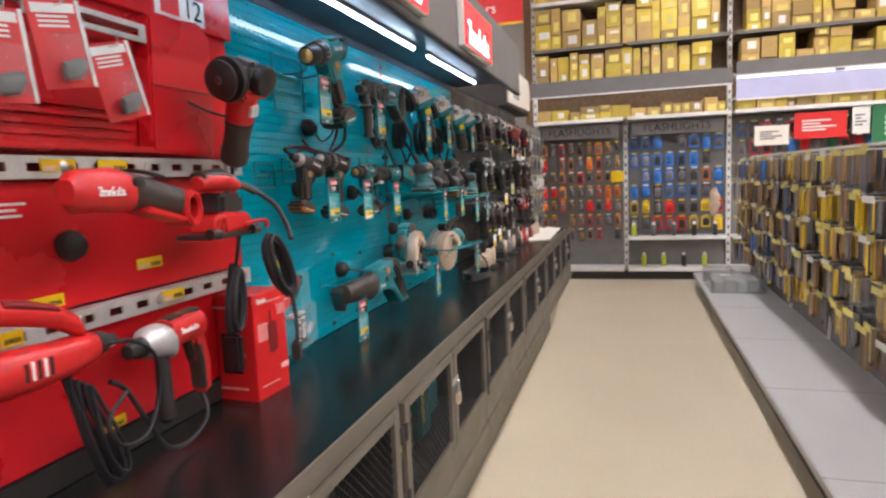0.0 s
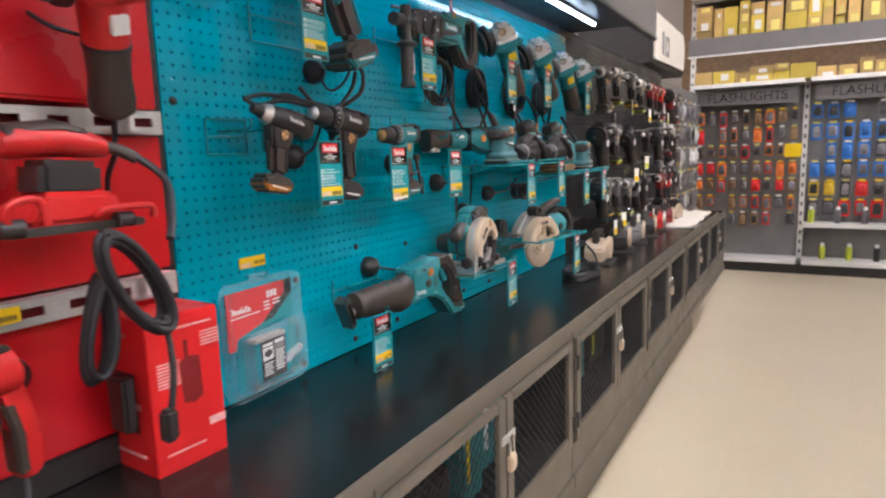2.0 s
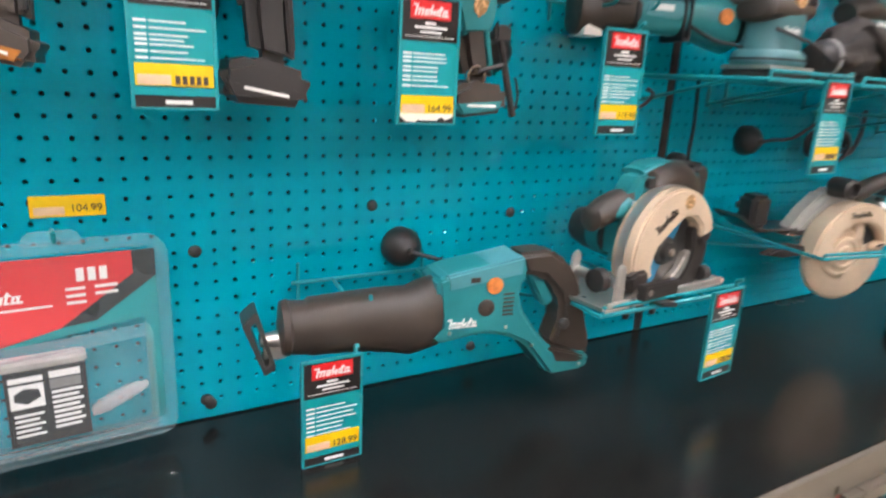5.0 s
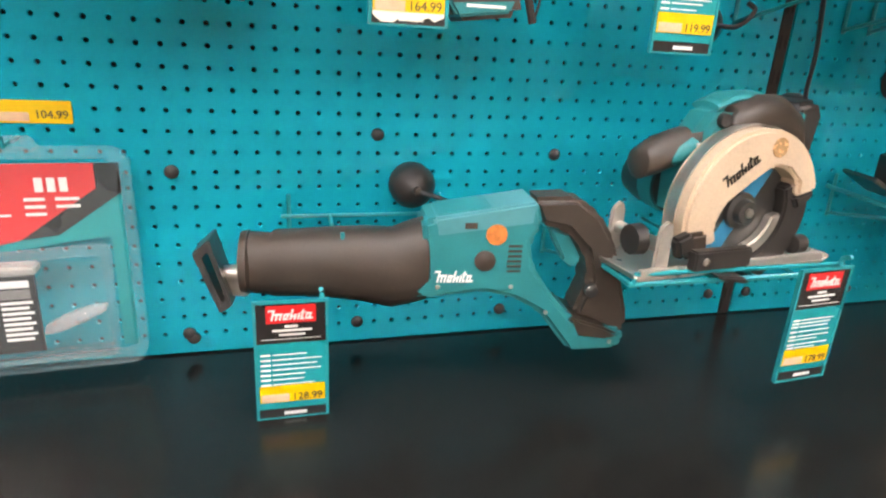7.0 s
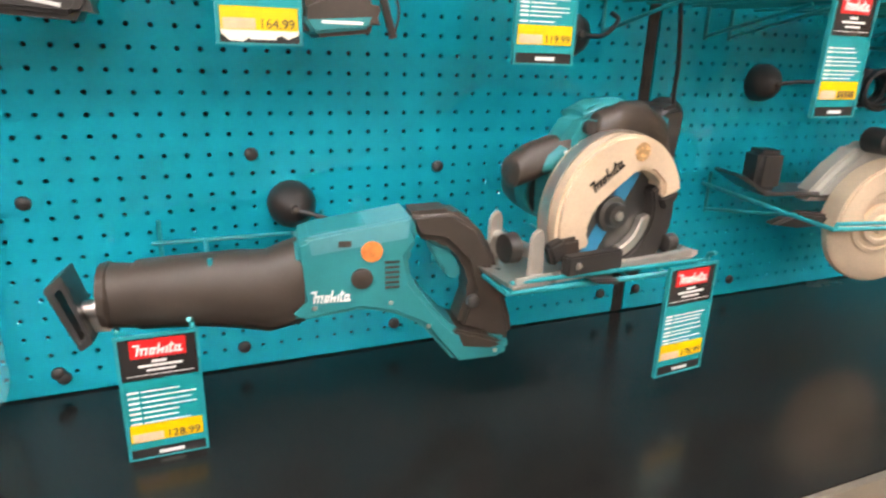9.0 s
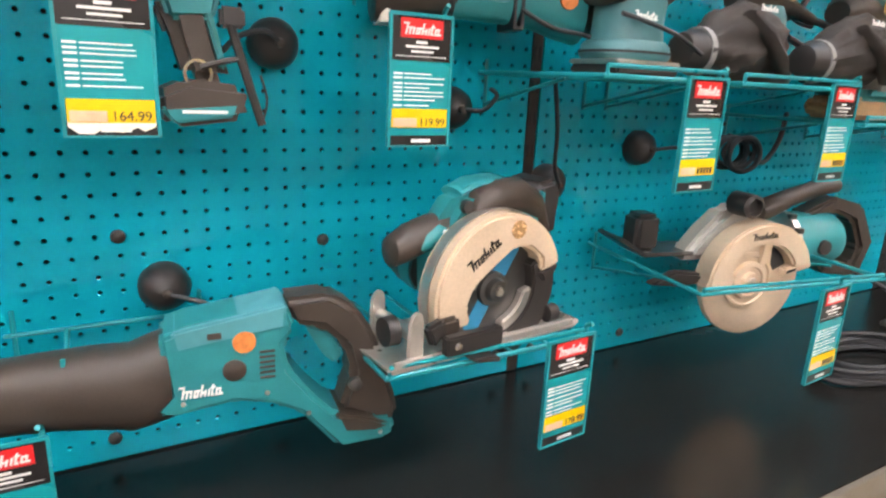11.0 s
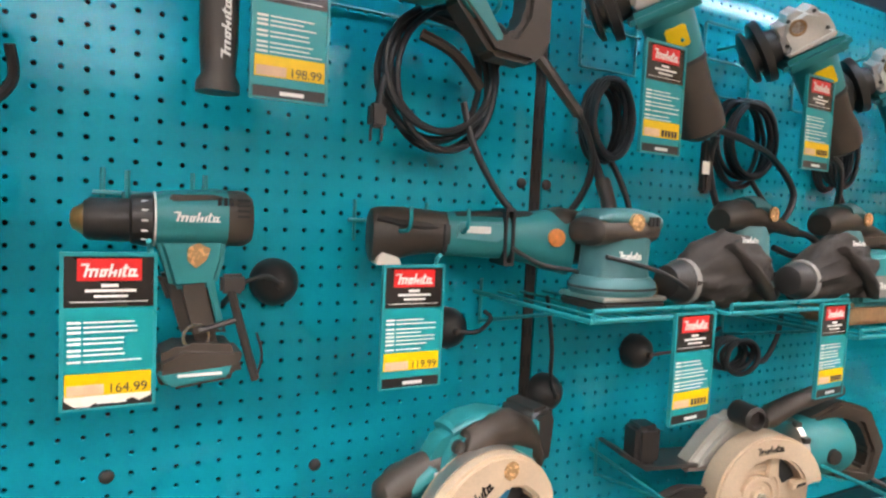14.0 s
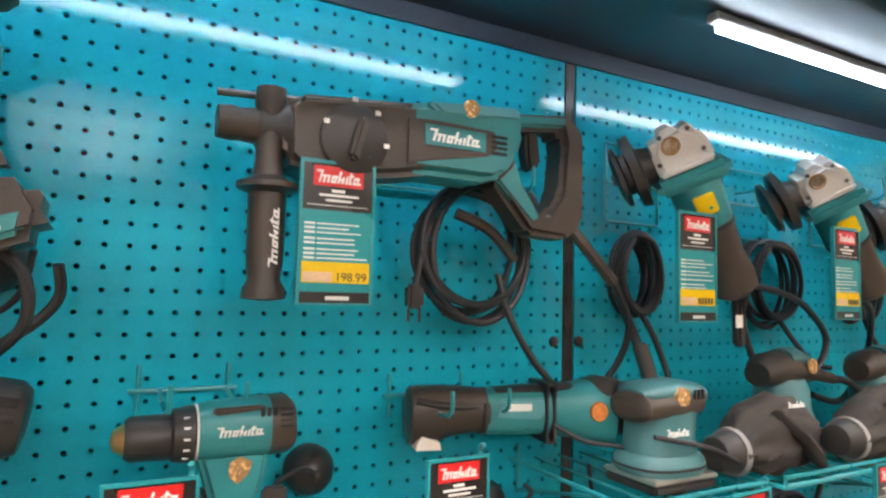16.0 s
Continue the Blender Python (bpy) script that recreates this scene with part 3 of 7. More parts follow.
# ---- small repeated things of the tool wall ----
def price_tag(place, price="", rz=0, group="tool price tags", torn=False):
    """A hanging card in a teal holder: dark head with red badge, teal body, yellow price label, dark foot."""
    e = thing("price_tag", place, "teal and black price tag with yellow price label", "price tag", group, rz=rz)
    W, H = 0.080, 0.146
    part("holder", block(-0.0035, 0, 0, W, -H, 0, 0.001), TEAL_WIRE, e)
    part("frame", ring([(0, -H), (W, -H), (W, 0.001), (0, 0.001)], [(0.003, -H + 0.002), (W - 0.003, -H + 0.002), (W - 0.003, -0.0025), (0.003, -0.0025)], 0.0001, 0.0026, 0.0), TEAL_WIRE, e)
    part("header", block(0.0004, 0.0012, 0.003, W - 0.003, -0.050, -0.003), INK, e, "black printed header")
    b = part("badge", block(0.0012, 0.0018, 0.0135, W - 0.0135, -0.0255, -0.005), RED_CARD, e, "red badge")
    part("mark", wave_mark(0.016, W - 0.016, -0.022, -0.0095, 0.0018), PRINT, b)
    part("title_print", blocks([(0.0012, 0.0016, 0.033, 0.047, -0.0315, -0.0285), (0.0012, 0.0016, 0.02, 0.062, -0.036, -0.0335), (0.0012, 0.0016, 0.027, 0.055, -0.041, -0.0388), (0.0012, 0.0014, 0.008, W - 0.008, -0.0455, -0.0448)]), PRINT, e)
    part("card", block(0.0004, 0.0012, 0.003, W - 0.003, -0.1325, -0.0505), TEAL_LIGHT, e, "teal printed card")
    rnd = random.Random(int(place[1] * 1000))
    rows = []
    z = -0.063
    while z > -0.101:
        rows.append((0.0012, 0.0015, 0.006, 0.017, z - 0.0022, z))
        rows.append((0.0012, 0.0015, 0.019, rnd.uniform(0.05, W - 0.007), z - 0.0018, z - 0.0004))
        z -= rnd.choice((0.0045, 0.0062))
    part("small_print", blocks(rows), PRINT, e)
    low = -0.009 if torn else 0.0
    y = part("price_label", block(0.0014, 0.0022, 0.004, W - 0.004, -0.124 + low, -0.1025 + low, 0.0004), YELLOW, e, "yellow price label")
    part("barcode", block(0.0022, 0.0025, 0.006, 0.036, -0.123 + low, -0.113 + low), PALELABEL, y)
    if torn:
        part("torn_backing", slab([(0.004, -0.13), (0.076, -0.13), (0.076, -0.136), (0.066, -0.1405), (0.06, -0.137), (0.048, -0.1415), (0.03, -0.139), (0.024, -0.143), (0.012, -0.1425), (0.004, -0.136)], 0.0013, 0.0019, 0.0), PAPER, y, "torn white label backing")
    if price:
        letters("price", price, 0.0125, DARKINK, y, (0.0024, 0.056, -0.118 + low))
    else:
        part("price", blocks([(0.0022, 0.0026, 0.040 + k * 0.0065, 0.0445 + k * 0.0065, -0.122, -0.1135) for k in range(5)]), DARKINK, y)
    part("foot", block(0.0004, 0.0012, 0.003, W - 0.003, -0.144, -0.133), INK, e, "black printed foot")
    part("foot_mark", block(0.0012, 0.0016, 0.03, 0.055, -0.141, -0.137), PRINT, e)
    part("clip", tube([(-0.002, W - 0.006, -0.012), (-0.01, W - 0.006, 0.004), (0.002, W - 0.008, 0.012)], 0.0028, 8), TEAL_WIRE, e)
    return e


def tether_ball(y, z, line):
    e = thing("tether_reel", (WALL_X, y, z), "round black anti-theft tether reel on the pegboard", "tether reel", "anti-theft reels")
    part("dome", lathe([(0, 0.03), (0.014, 0.0305), (0.026, 0.026), (0.036, 0.016), (0.040, 0.006), (0.041, 0.001)], "x", n=22), BLACK, e)
    part("nozzle", lathe([(0.036, 0.0065), (0.046, 0.005), (0.047, 0.002)], "x", n=10), RUBBER, e)
    part("tether", tube([(0.043, 0, 0)] + line, 0.0032, 8), CABLE, e)


tether_ball(2.617, 1.572, [(0.05, -0.02, 0.012), (0.06, -0.05, 0.004), (0.09, -0.075, -0.014)])
tether_ball(2.476, 1.277, [(0.055, 0.03, -0.008), (0.075, 0.075, -0.022), (0.09, 0.11, -0.028)])
tether_ball(3.063, 1.384, [(0.05, -0.02, 0.03), (0.06, -0.03, 0.09), (0.08, -0.06, 0.17)])
tether_ball(3.264, 1.438, [(0.05, 0.03, 0.004), (0.06, 0.08, 0.01), (0.08, 0.13, 0.05)])
tether_ball(2.873, 1.500, [(0.05, 0.03, 0.0), (0.06, 0.045, 0.02), (0.05, 0.04, 0.03)])
tether_ball(2.285, 1.812, [(0.05, -0.015, -0.03), (0.06, 0.005, -0.05), (0.08, 0.03, -0.03), (0.1, 0.04, 0.01)])
tether_ball(2.925, 1.925, [(0.05, 0.01, -0.02), (0.06, -0.01, -0.04), (0.08, -0.03, -0.05)])
tether_ball(2.19, 1.60, [(0.05, 0.03, 0.02), (0.06, 0.04, 0.05), (0.06, 0.05, 0.07)])


def wire_grid(y, z, w, h, rows, reach, group="teal wire tool hangers"):
    """A hanger: two upright wires, crossbars and two arms that stand out."""
    e = thing("wire_hanger", (WALL_X, y, z), "teal wire tool hanger hooked into the pegboard", "hanger", group)
    part("frame", wires([((0.006, 0, -h), (0.006, 0, 0)), ((0.006, w, -h), (0.006, w, 0))] + [((0.009, 0, -h * k / (rows - 1)), (0.009, w, -h * k / (rows - 1))) for k in range(rows)], 0.0024), TEAL_WIRE, e)
    for a in (0.25, 0.75):
        part("arm", tube([(0.009, w * a, -h * 0.35), (reach * 0.6, w * a, -h * 0.35), (reach, w * a, -h * 0.3), (reach, w * a, -h * 0.05)], 0.0024, 6, 4), TEAL_WIRE, e)


def bar_hook(y, z, w, reach, tip=0.022):
    """A teal cross bar on the pegboard with two hooks."""
    e = thing("bar_hook", (WALL_X, y, z), "teal double hook on a cross bar in the pegboard", "hook", "teal bar hooks")
    part("bar", wires([((0.007, 0, 0), (0.007, w, 0)), ((0.004, 0.01, 0.028), (0.004, 0.01, -0.028)), ((0.004, w - 0.01, 0.028), (0.004, w - 0.01, -0.006))], 0.0026), TEAL_WIRE, e)
    for a in (0.28, 0.9):
        part("hook", tube([(0.007, w * a, 0), (0.04, w * a, -0.006), (reach, w * a, -0.008), (reach + 0.008, w * a, tip)], 0.0026, 6, 4), TEAL_WIRE, e)


def wire_shelf(y0, y1, z, reach, fence=0.012, rungs=4, rz=0):
    """A small teal wire shelf that stands out from the pegboard."""
    e = thing("wire_shelf", (WALL_X, y0, z), "small teal wire shelf hooked into the pegboard", "wire shelf", "teal wire shelves", rz=rz)
    w = y1 - y0
    part("rim", tube([(0.0, 0, 0.0), (reach * 0.5, 0, 0), (reach, 0, 0), (reach, w * 0.5, 0), (reach, w, 0), (reach * 0.5, w, 0), (0.0, w, 0)], 0.0032, 8, 1), TEAL_WIRE, e)
    for k in range(rungs):
        part("rung", wires([((0.002, w * (k + 1) / (rungs + 1), -0.002), (reach, w * (k + 1) / (rungs + 1), -0.002))], 0.002), TEAL_WIRE, e)
    for a in (0.01, w - 0.01):
        part("bracket", wires([((0.004, a, -0.05), (0.004, a, 0.02)), ((0.004, a, -0.045), (reach * 0.7, a, -0.004))], 0.0026), TEAL_WIRE, e)
    part("lip", tube([(reach, 0.004, 0), (reach, 0.004, fence), (reach, w - 0.004, fence), (reach, w - 0.004, 0)], 0.0028, 8, 1), TEAL_WIRE, e)


# ---- tools of the teal wall ----
def reciprocating_saw(place, rz=0):
    e = thing("reciprocating_saw", place, "teal cordless reciprocating saw with black rubber boot, hung on hooks", "power saw", rz=rz)
    part("boot", loft([(-0.192, 0.006, 0.026, 0.024, 0), (-0.186, 0.006, 0.034, 0.03, 0), (-0.165, 0.004, 0.034, 0.031, 0), (-0.16, 0.005, 0.037, 0.033, 0), (-0.10, 0.006, 0.040, 0.034, 0), (-0.06, 0.004, 0.044, 0.035, 0), (-0.03, -0.0, 0.047, 0.036, 0), (-0.01, 0.006, 0.049, 0.036, 0), (0.010, 0.012, 0.05, 0.034, 0)], 22, 0.85), RUBBER, e, "black rubber boot")
    part("boot_rim", lathe([(-0.20, 0.012), (-0.196, 0.034), (-0.188, 0.036), (-0.184, 0.03)], "y", (0, 0, 0.006)), RUBBER, e)
    part("shoe", ring([(-0.244, 0.022), (-0.226, 0.038), (-0.205, -0.038), (-0.219, -0.048)], [(-0.235, 0.018), (-0.228, 0.024), (-0.212, -0.03), (-0.217, -0.036)], -0.022, 0.022, 0.0015), DARKSTEEL, e, "black steel shoe")
    part("blade_clamp", join(lathe([(-0.222, 0.008), (-0.196, 0.011), (-0.19, 0.012)], "y", (0, 0, -0.008)), block(-0.006, 0.006, -0.218, -0.19, -0.034, -0.01, 0.002)), STEEL, e)
    body = part("body", slab([(0.0, 0.064), (0.025, 0.072), (0.129, 0.088), (0.137, 0.06), (0.124, 0.042), (0.13, 0.012), (0.158, -0.026), (0.182, -0.052), (0.215, -0.066), (0.252, -0.07), (0.255, -0.088), (0.246, -0.096), (0.185, -0.098), (0.141, -0.044), (0.110, -0.028), (0.073, -0.019), (0.005, -0.028), (-0.012, -0.02), (0.006, 0.0)], -0.034, 0.034, 0.009, 3), TEAL, e, "teal plastic housing")
    part("top_cover", slab([(0.012, 0.0685), (0.128, 0.089), (0.126, 0.062), (0.016, 0.046)], -0.030, 0.0355, 0.003), TEAL_PALE, body)
    part("handle", slab([(0.122, 0.089), (0.178, 0.092), (0.208, 0.072), (0.23, 0.04), (0.258, -0.05), (0.262, -0.075), (0.247, -0.088), (0.222, -0.07), (0.188, -0.056), (0.196, -0.03), (0.204, -0.008), (0.194, 0.026), (0.168, 0.052), (0.136, 0.058)], -0.024, 0.024, 0.008, 3), RUBBER, e, "black rubber grip")
    part("trigger", slab([(0.150, 0.054), (0.176, 0.045), (0.196, 0.012), (0.186, 0.0), (0.172, 0.012), (0.160, 0.034)], -0.010, 0.010, 0.003), TEAL, e)
    part("grip_foot", slab([(0.180, -0.052), (0.226, -0.066), (0.25, -0.078), (0.228, -0.083), (0.192, -0.078)], -0.035, 0.0352, 0.003), RUBBER, e)
    part("lock_button", lathe([(0.030, 0.012), (0.0365, 0.012), (0.038, 0.009), (0.0385, 0.001)], "x", (0, 0.072, 0.02)), RUBBER, body)
    part("sticker", lathe([(0.033, 0.012), (0.0366, 0.012), (0.0368, 0.001)], "x", (0, 0.083, 0.051), 24), ORANGE, body, "round orange sticker")
    part("mark", wave_mark(0.016, 0.06, -0.006, 0.008, 0.0345), PRINT, body, "white script mark")
    part("vent_grille", blocks([(0.0335, 0.0352, 0.098, 0.114, 0.036 - k * 0.006, 0.0385 - k * 0.006) for k in range(6)]), RUBBER, body)
    part("window", block(0.033, 0.0362, 0.045, 0.062, 0.056, 0.066, 0.002), RUBBER, body)
    part("lock_knob", lathe([(0.024, 0.008), (0.031, 0.008), (0.033, 0.004)], "x", (0, 0.205, -0.02), 14), DARKSTEEL, e)
    part("screws", join(*[lathe([(0.034, 0.003), (0.0352, 0.0025)], "x", (0, a, b), 8) for a, b in ((0.105, -0.012), (0.15, -0.045), (0.02, -0.012), (0.235, -0.085))]), STEEL, e)
    return e


def circular_saw(place, rz=0):
    e = thing("circular_saw", place, "teal cordless circular saw with alloy guard on a wire shelf", "power saw", rz=rz)

    def arc(r, a0, a1, n):
        return [(r * math.cos(math.radians(a0 + (a1 - a0) * k / n)), r * math.sin(math.radians(a0 + (a1 - a0) * k / n))) for k in range(n + 1)]

    g = part("upper_guard", slab(arc(0.1, 200, 22, 28) + [(0.095, 0.026), (0.064, 0.018), (0.062, 0.036), (0.042, 0.052), (0.019, 0.057), (-0.012, 0.037), (-0.044, 0.013), (-0.054, -0.012), (-0.046, -0.032), (-0.086, -0.037)], -0.004, 0.038, 0.005, 2), ALLOY, e, "pale cast alloy blade guard")
    part("guard_rim", ring(arc(0.1025, 196, 40, 24) + arc(0.0985, 40, 196, 24), arc(0.1015, 196, 40, 24) + arc(0.0992, 40, 196, 24), 0.006, 0.022, 0.0), STEEL, g)
    part("nose_edge", slab([(0.062, 0.018), (0.096, 0.026), (0.09, 0.012), (0.072, 0.002)], 0.004, 0.036, 0.003), BLACK, g, "black edge under the guard nose")
    part("rear_lug", slab([(-0.102, -0.016), (-0.07, -0.014), (-0.066, -0.036), (-0.094, -0.042)], 0.024, 0.046, 0.005), RUBBER, g)
    part("lower_guard", slab(arc(0.096, -78, 28, 18) + arc(0.058, 28, -78, 14), 0.008, 0.03, 0.003), BLACK, e, "black lower blade guard")
    part("guard_lining", slab(arc(0.059, -82, -4, 12) + arc(0.044, -10, -76, 10), 0.014, 0.027, 0.002), STEEL, e, "bare steel lining")
    blade = part("blade", lathe([(0.012, 0.001), (0.012, 0.088), (0.0142, 0.088), (0.0142, 0.001)], "x", n=44), DARKSTEEL, e, "dark steel blade with a blue label")
    part("blade_label", block(0.0144, 0.0148, -0.011, 0.011, -0.062, 0.062), BLUE_LABEL, blade).rotation_euler = (radians(-32), 0, 0)
    part("label_bars", blocks([(0.0145, 0.0149, -0.03 + 0.012 * k, -0.025 + 0.012 * k, 0.012 + 0.004 * k, 0.022 + 0.004 * k) for k in range(2)]), PRINT, blade)
    part("arbor", lathe([(0.014, 0.023), (0.02, 0.022), (0.022, 0.016), (0.03, 0.014), (0.031, 0.007), (0.027, 0.006), (0.0265, 0.001)], "x", n=18), DARKSTEEL, e)
    part("arbor_bolt", lathe([(0.026, 0.006), (0.033, 0.006), (0.034, 0.003)], "x", n=6), STEEL, e)
    part("base_plate", slab([(-0.165, -0.064), (0.118, -0.064), (0.13, -0.058), (0.126, -0.052), (0.118, -0.058), (-0.163, -0.058), (-0.172, -0.054)], -0.075, 0.052, 0.002), PLATE, e, "bright steel base plate")
    part("base_lip", block(0.046, 0.052, -0.162, 0.116, -0.058, -0.05, 0.001), PLATE, e)
    for a in (0.040, -0.045):
        part("bevel_quadrant", slab([(-0.142, -0.058), (-0.14, -0.008), (-0.135, 0.0), (-0.127, 0.002), (-0.121, -0.006), (-0.12, -0.058)], a, a + 0.006, 0.002), PLATE, e)
    part("hinge_bar", lathe([(-0.04, 0.008), (0.036, 0.008)], "x", (0, -0.128, -0.03), 12), STEEL, e)
    part("bevel_knob", lathe([(-0.162, 0.006), (-0.16, 0.017), (-0.146, 0.018), (-0.142, 0.008)], "y", (0.022, 0, -0.024), 14), BLACK, e, "black bevel knob")
    part("bevel_lever", slab([(-0.118, -0.02), (-0.095, -0.012), (-0.088, -0.03), (-0.108, -0.046)], 0.034, 0.05, 0.004), BLACK, e)
    part("guide_clamp", block(0.050, 0.064, -0.100, -0.018, -0.053, -0.03, 0.002), BLACK, e, "black guide clamp")
    part("clamp_screw", lathe([(0.063, 0.005), (0.066, 0.0045), (0.067, 0.001)], "x", (0, -0.085, -0.042), 10), STEEL, e)
    part("clamp_wing", slab([(-0.075, -0.056), (-0.03, -0.062), (-0.026, -0.07), (-0.062, -0.064)], 0.054, 0.074, 0.002), BLACK, e)
    part("rear_knob", lathe([(0.082, 0.006), (0.084, 0.012), (0.1, 0.012), (0.102, 0.006)], "y", (0.03, 0, -0.044), 12), BLACK, e)
    body = part("motor_housing", slab([(-0.075, -0.02), (-0.078, 0.05), (-0.062, 0.092), (-0.04, 0.122), (-0.01, 0.13), (0.06, 0.128), (0.098, 0.108), (0.108, 0.03), (0.08, 0.0), (-0.04, -0.03)], -0.055, -0.002, 0.014, 4), TEAL, e, "teal motor housing")
    part("handle", loft([(-0.026, 0.092, 0.014, 0.016, -0.008), (-0.018, 0.098, 0.022, 0.022, -0.01), (0.02, 0.108, 0.025, 0.024, -0.014), (0.06, 0.108, 0.025, 0.024, -0.018), (0.095, 0.09, 0.024, 0.022, -0.02), (0.112, 0.06, 0.02, 0.02, -0.024)], 18), RUBBER, e, "black rubber top handle")
    part("top_shell", loft([(-0.034, 0.116, 0.006, 0.022, -0.034), (-0.005, 0.127, 0.007, 0.024, -0.034), (0.03, 0.13, 0.006, 0.024, -0.034), (0.06, 0.124, 0.005, 0.02, -0.034)], 14), TEAL, e)
    part("lock_button", lathe([(-0.003, 0.009), (0.004, 0.008), (0.005, 0.002)], "x", (0, -0.034, 0.104), 14), BLACK, e)
    part("front_grip", loft([(-0.126, 0.05, 0.010, 0.012, -0.03), (-0.122, 0.051, 0.019, 0.02, -0.03), (-0.1, 0.06, 0.023, 0.023, -0.03), (-0.07, 0.07, 0.022, 0.022, -0.03), (-0.045, 0.078, 0.016, 0.02, -0.03)], 18), RUBBER, e, "black front grip")
    part("grip_inlay", loft([(-0.092, 0.058, 0.005, 0.006, -0.012), (-0.085, 0.062, 0.012, 0.0075, -0.012), (-0.066, 0.07, 0.013, 0.0075, -0.012), (-0.058, 0.074, 0.006, 0.006, -0.012)], 12), TEAL, e, "teal grip inlay")
    part("motor_end", lathe([(-0.115, 0.012), (-0.113, 0.028), (-0.09, 0.034), (-0.055, 0.036), (-0.04, 0.036)], "x", (0, -0.05, 0.02), 22), BLACK, e, "black motor end cap")
    part("motor_band", lathe([(-0.07, 0.0365), (-0.045, 0.0375)], "x", (0, -0.05, 0.02), 22), TEAL, e)
    part("battery_mount", slab([(0.092, 0.04), (0.096, 0.122), (0.132, 0.128), (0.142, 0.11), (0.136, 0.05)], -0.085, -0.012, 0.008, 3), BLACK, e)
    part("mount_stripe", slab([(0.098, 0.056), (0.1, 0.112), (0.108, 0.112), (0.108, 0.058)], -0.02, -0.010, 0.002), TEAL, e)
    part("mark", wave_mark(-0.027, 0.027, -0.0065, 0.008, 0.0), INK, g, "dark script mark").matrix_basis = Matrix.Translation((0.0383, -0.0335, 0.054)) @ Matrix.Rotation(radians(36), 4, "X")
    part("emblem", lathe([(0.0375, 0.0115), (0.0388, 0.0115), (0.039, 0.001)], "x", (0, 0.018, 0.079), 20), GOLD, g, "small round gold emblem")
    part("badge", blocks([(-0.0025, -0.0012, -0.066 + 0.009 * k, -0.060 + 0.009 * k, 0.066, 0.078) for k in range(3)]), PRINT, body)
    return e


def worm_saw(place, rz=0):
    e = thing("worm_drive_saw", place, "teal corded saw with a pale round alloy guard and dark base", "power saw", rz=rz)

    def arc(r, a0, a1, n):
        return [(r * math.cos(math.radians(a0 + (a1 - a0) * k / n)), r * math.sin(math.radians(a0 + (a1 - a0) * k / n))) for k in range(n + 1)]

    g = part("upper_guard", slab(arc(0.105, 12, 178, 26) + [(-0.112, -0.004), (-0.06, -0.008), (-0.052, 0.012)] + arc(0.068, 160, 24, 18), 0.0, 0.045, 0.006, 2), ALLOY, e, "pale alloy upper guard")
    part("lower_guard", lathe([(0.004, 0.001), (0.004, 0.094), (0.008, 0.099), (0.018, 0.098), (0.022, 0.092), (0.023, 0.06), (0.0235, 0.001)], "x", n=40), ALLOY, e, "round alloy lower guard")
    h = part("hub", lathe([(0.022, 0.05), (0.026, 0.049), (0.027, 0.043), (0.024, 0.041), (0.024, 0.034), (0.031, 0.032), (0.032, 0.026), (0.028, 0.024), (0.028, 0.016), (0.034, 0.014), (0.035, 0.001)], "x", (0, -0.012, 0.002), 28), ALLOY, e, "stepped round alloy hub")
    part("hub_bolt", lathe([(0.034, 0.008), (0.039, 0.008), (0.040, 0.004)], "x", (0, -0.012, 0.002), 6), STEEL, h)
    part("guard_web", slab([(0.002, 0.03), (0.006, 0.07), (0.024, 0.068), (0.026, 0.03)], 0.022, 0.03, 0.002), ALLOY, e)
    part("guard_gap", slab(arc(0.067, 25, 62, 6) + arc(0.042, 58, 25, 4), 0.0232, 0.0250, 0.0), VOID, e, "dark gap in the guard")
    part("lever", slab([(0.046, 0.01), (0.098, 0.022), (0.106, 0.03), (0.1, 0.034), (0.05, 0.024)], 0.024, 0.04, 0.003), ALLOY, e)
    part("lever_slot", slab([(0.052, 0.015), (0.07, 0.02), (0.07, 0.024), (0.054, 0.021)], 0.0395, 0.041, 0.0), VOID, e)
    part("base_plate", slab([(-0.25, 0.07), (-0.2, 0.0400), (0.2, 0.0400), (0.2, 0.0455), (-0.196, 0.0462), (-0.244, 0.074)], -0.08, -0.006, 0.002), DARKSTEEL, e, "dark steel base plate")
    part("front_block", block(-0.06, -0.012, -0.215, -0.17, 0.0462, 0.11, 0.008, 3), BLACK, e)
    part("front_arm", slab([(-0.2, 0.0), (-0.15, -0.006), (-0.095, -0.002), (-0.09, 0.014), (-0.15, 0.02)], -0.002, 0.02, 0.004), BLACK, e)
    part("cover", slab([(-0.13, 0.03), (-0.085, 0.085), (-0.045, 0.122), (0.0, 0.124), (0.05, 0.1), (0.02, 0.03)], -0.055, -0.004, 0.012, 3), CLEAR_COVER, e, "pale grey gear cover")
    part("gear_ring", lathe([(0.082, 0.05), (0.085, 0.056), (0.097, 0.056), (0.1, 0.05)], "y", (-0.035, 0, 0.055), 24), STEEL, e, "toothed steel ring")
    for k in range(12):
        a = k * math.tau / 12
        part("tooth", block(-0.035 + 0.056 * math.cos(a) - 0.005, -0.035 + 0.056 * math.cos(a) + 0.005, 0.084, 0.098, 0.055 + 0.056 * math.sin(a) - 0.005, 0.055 + 0.056 * math.sin(a) + 0.005, 0.001), DARKSTEEL, e)
    m = part("motor", lathe([(0.098, 0.045), (0.115, 0.052), (0.19, 0.052), (0.208, 0.044), (0.215, 0.012)], "y", (-0.035, 0, 0.055), 22), TEAL, e, "teal motor barrel")
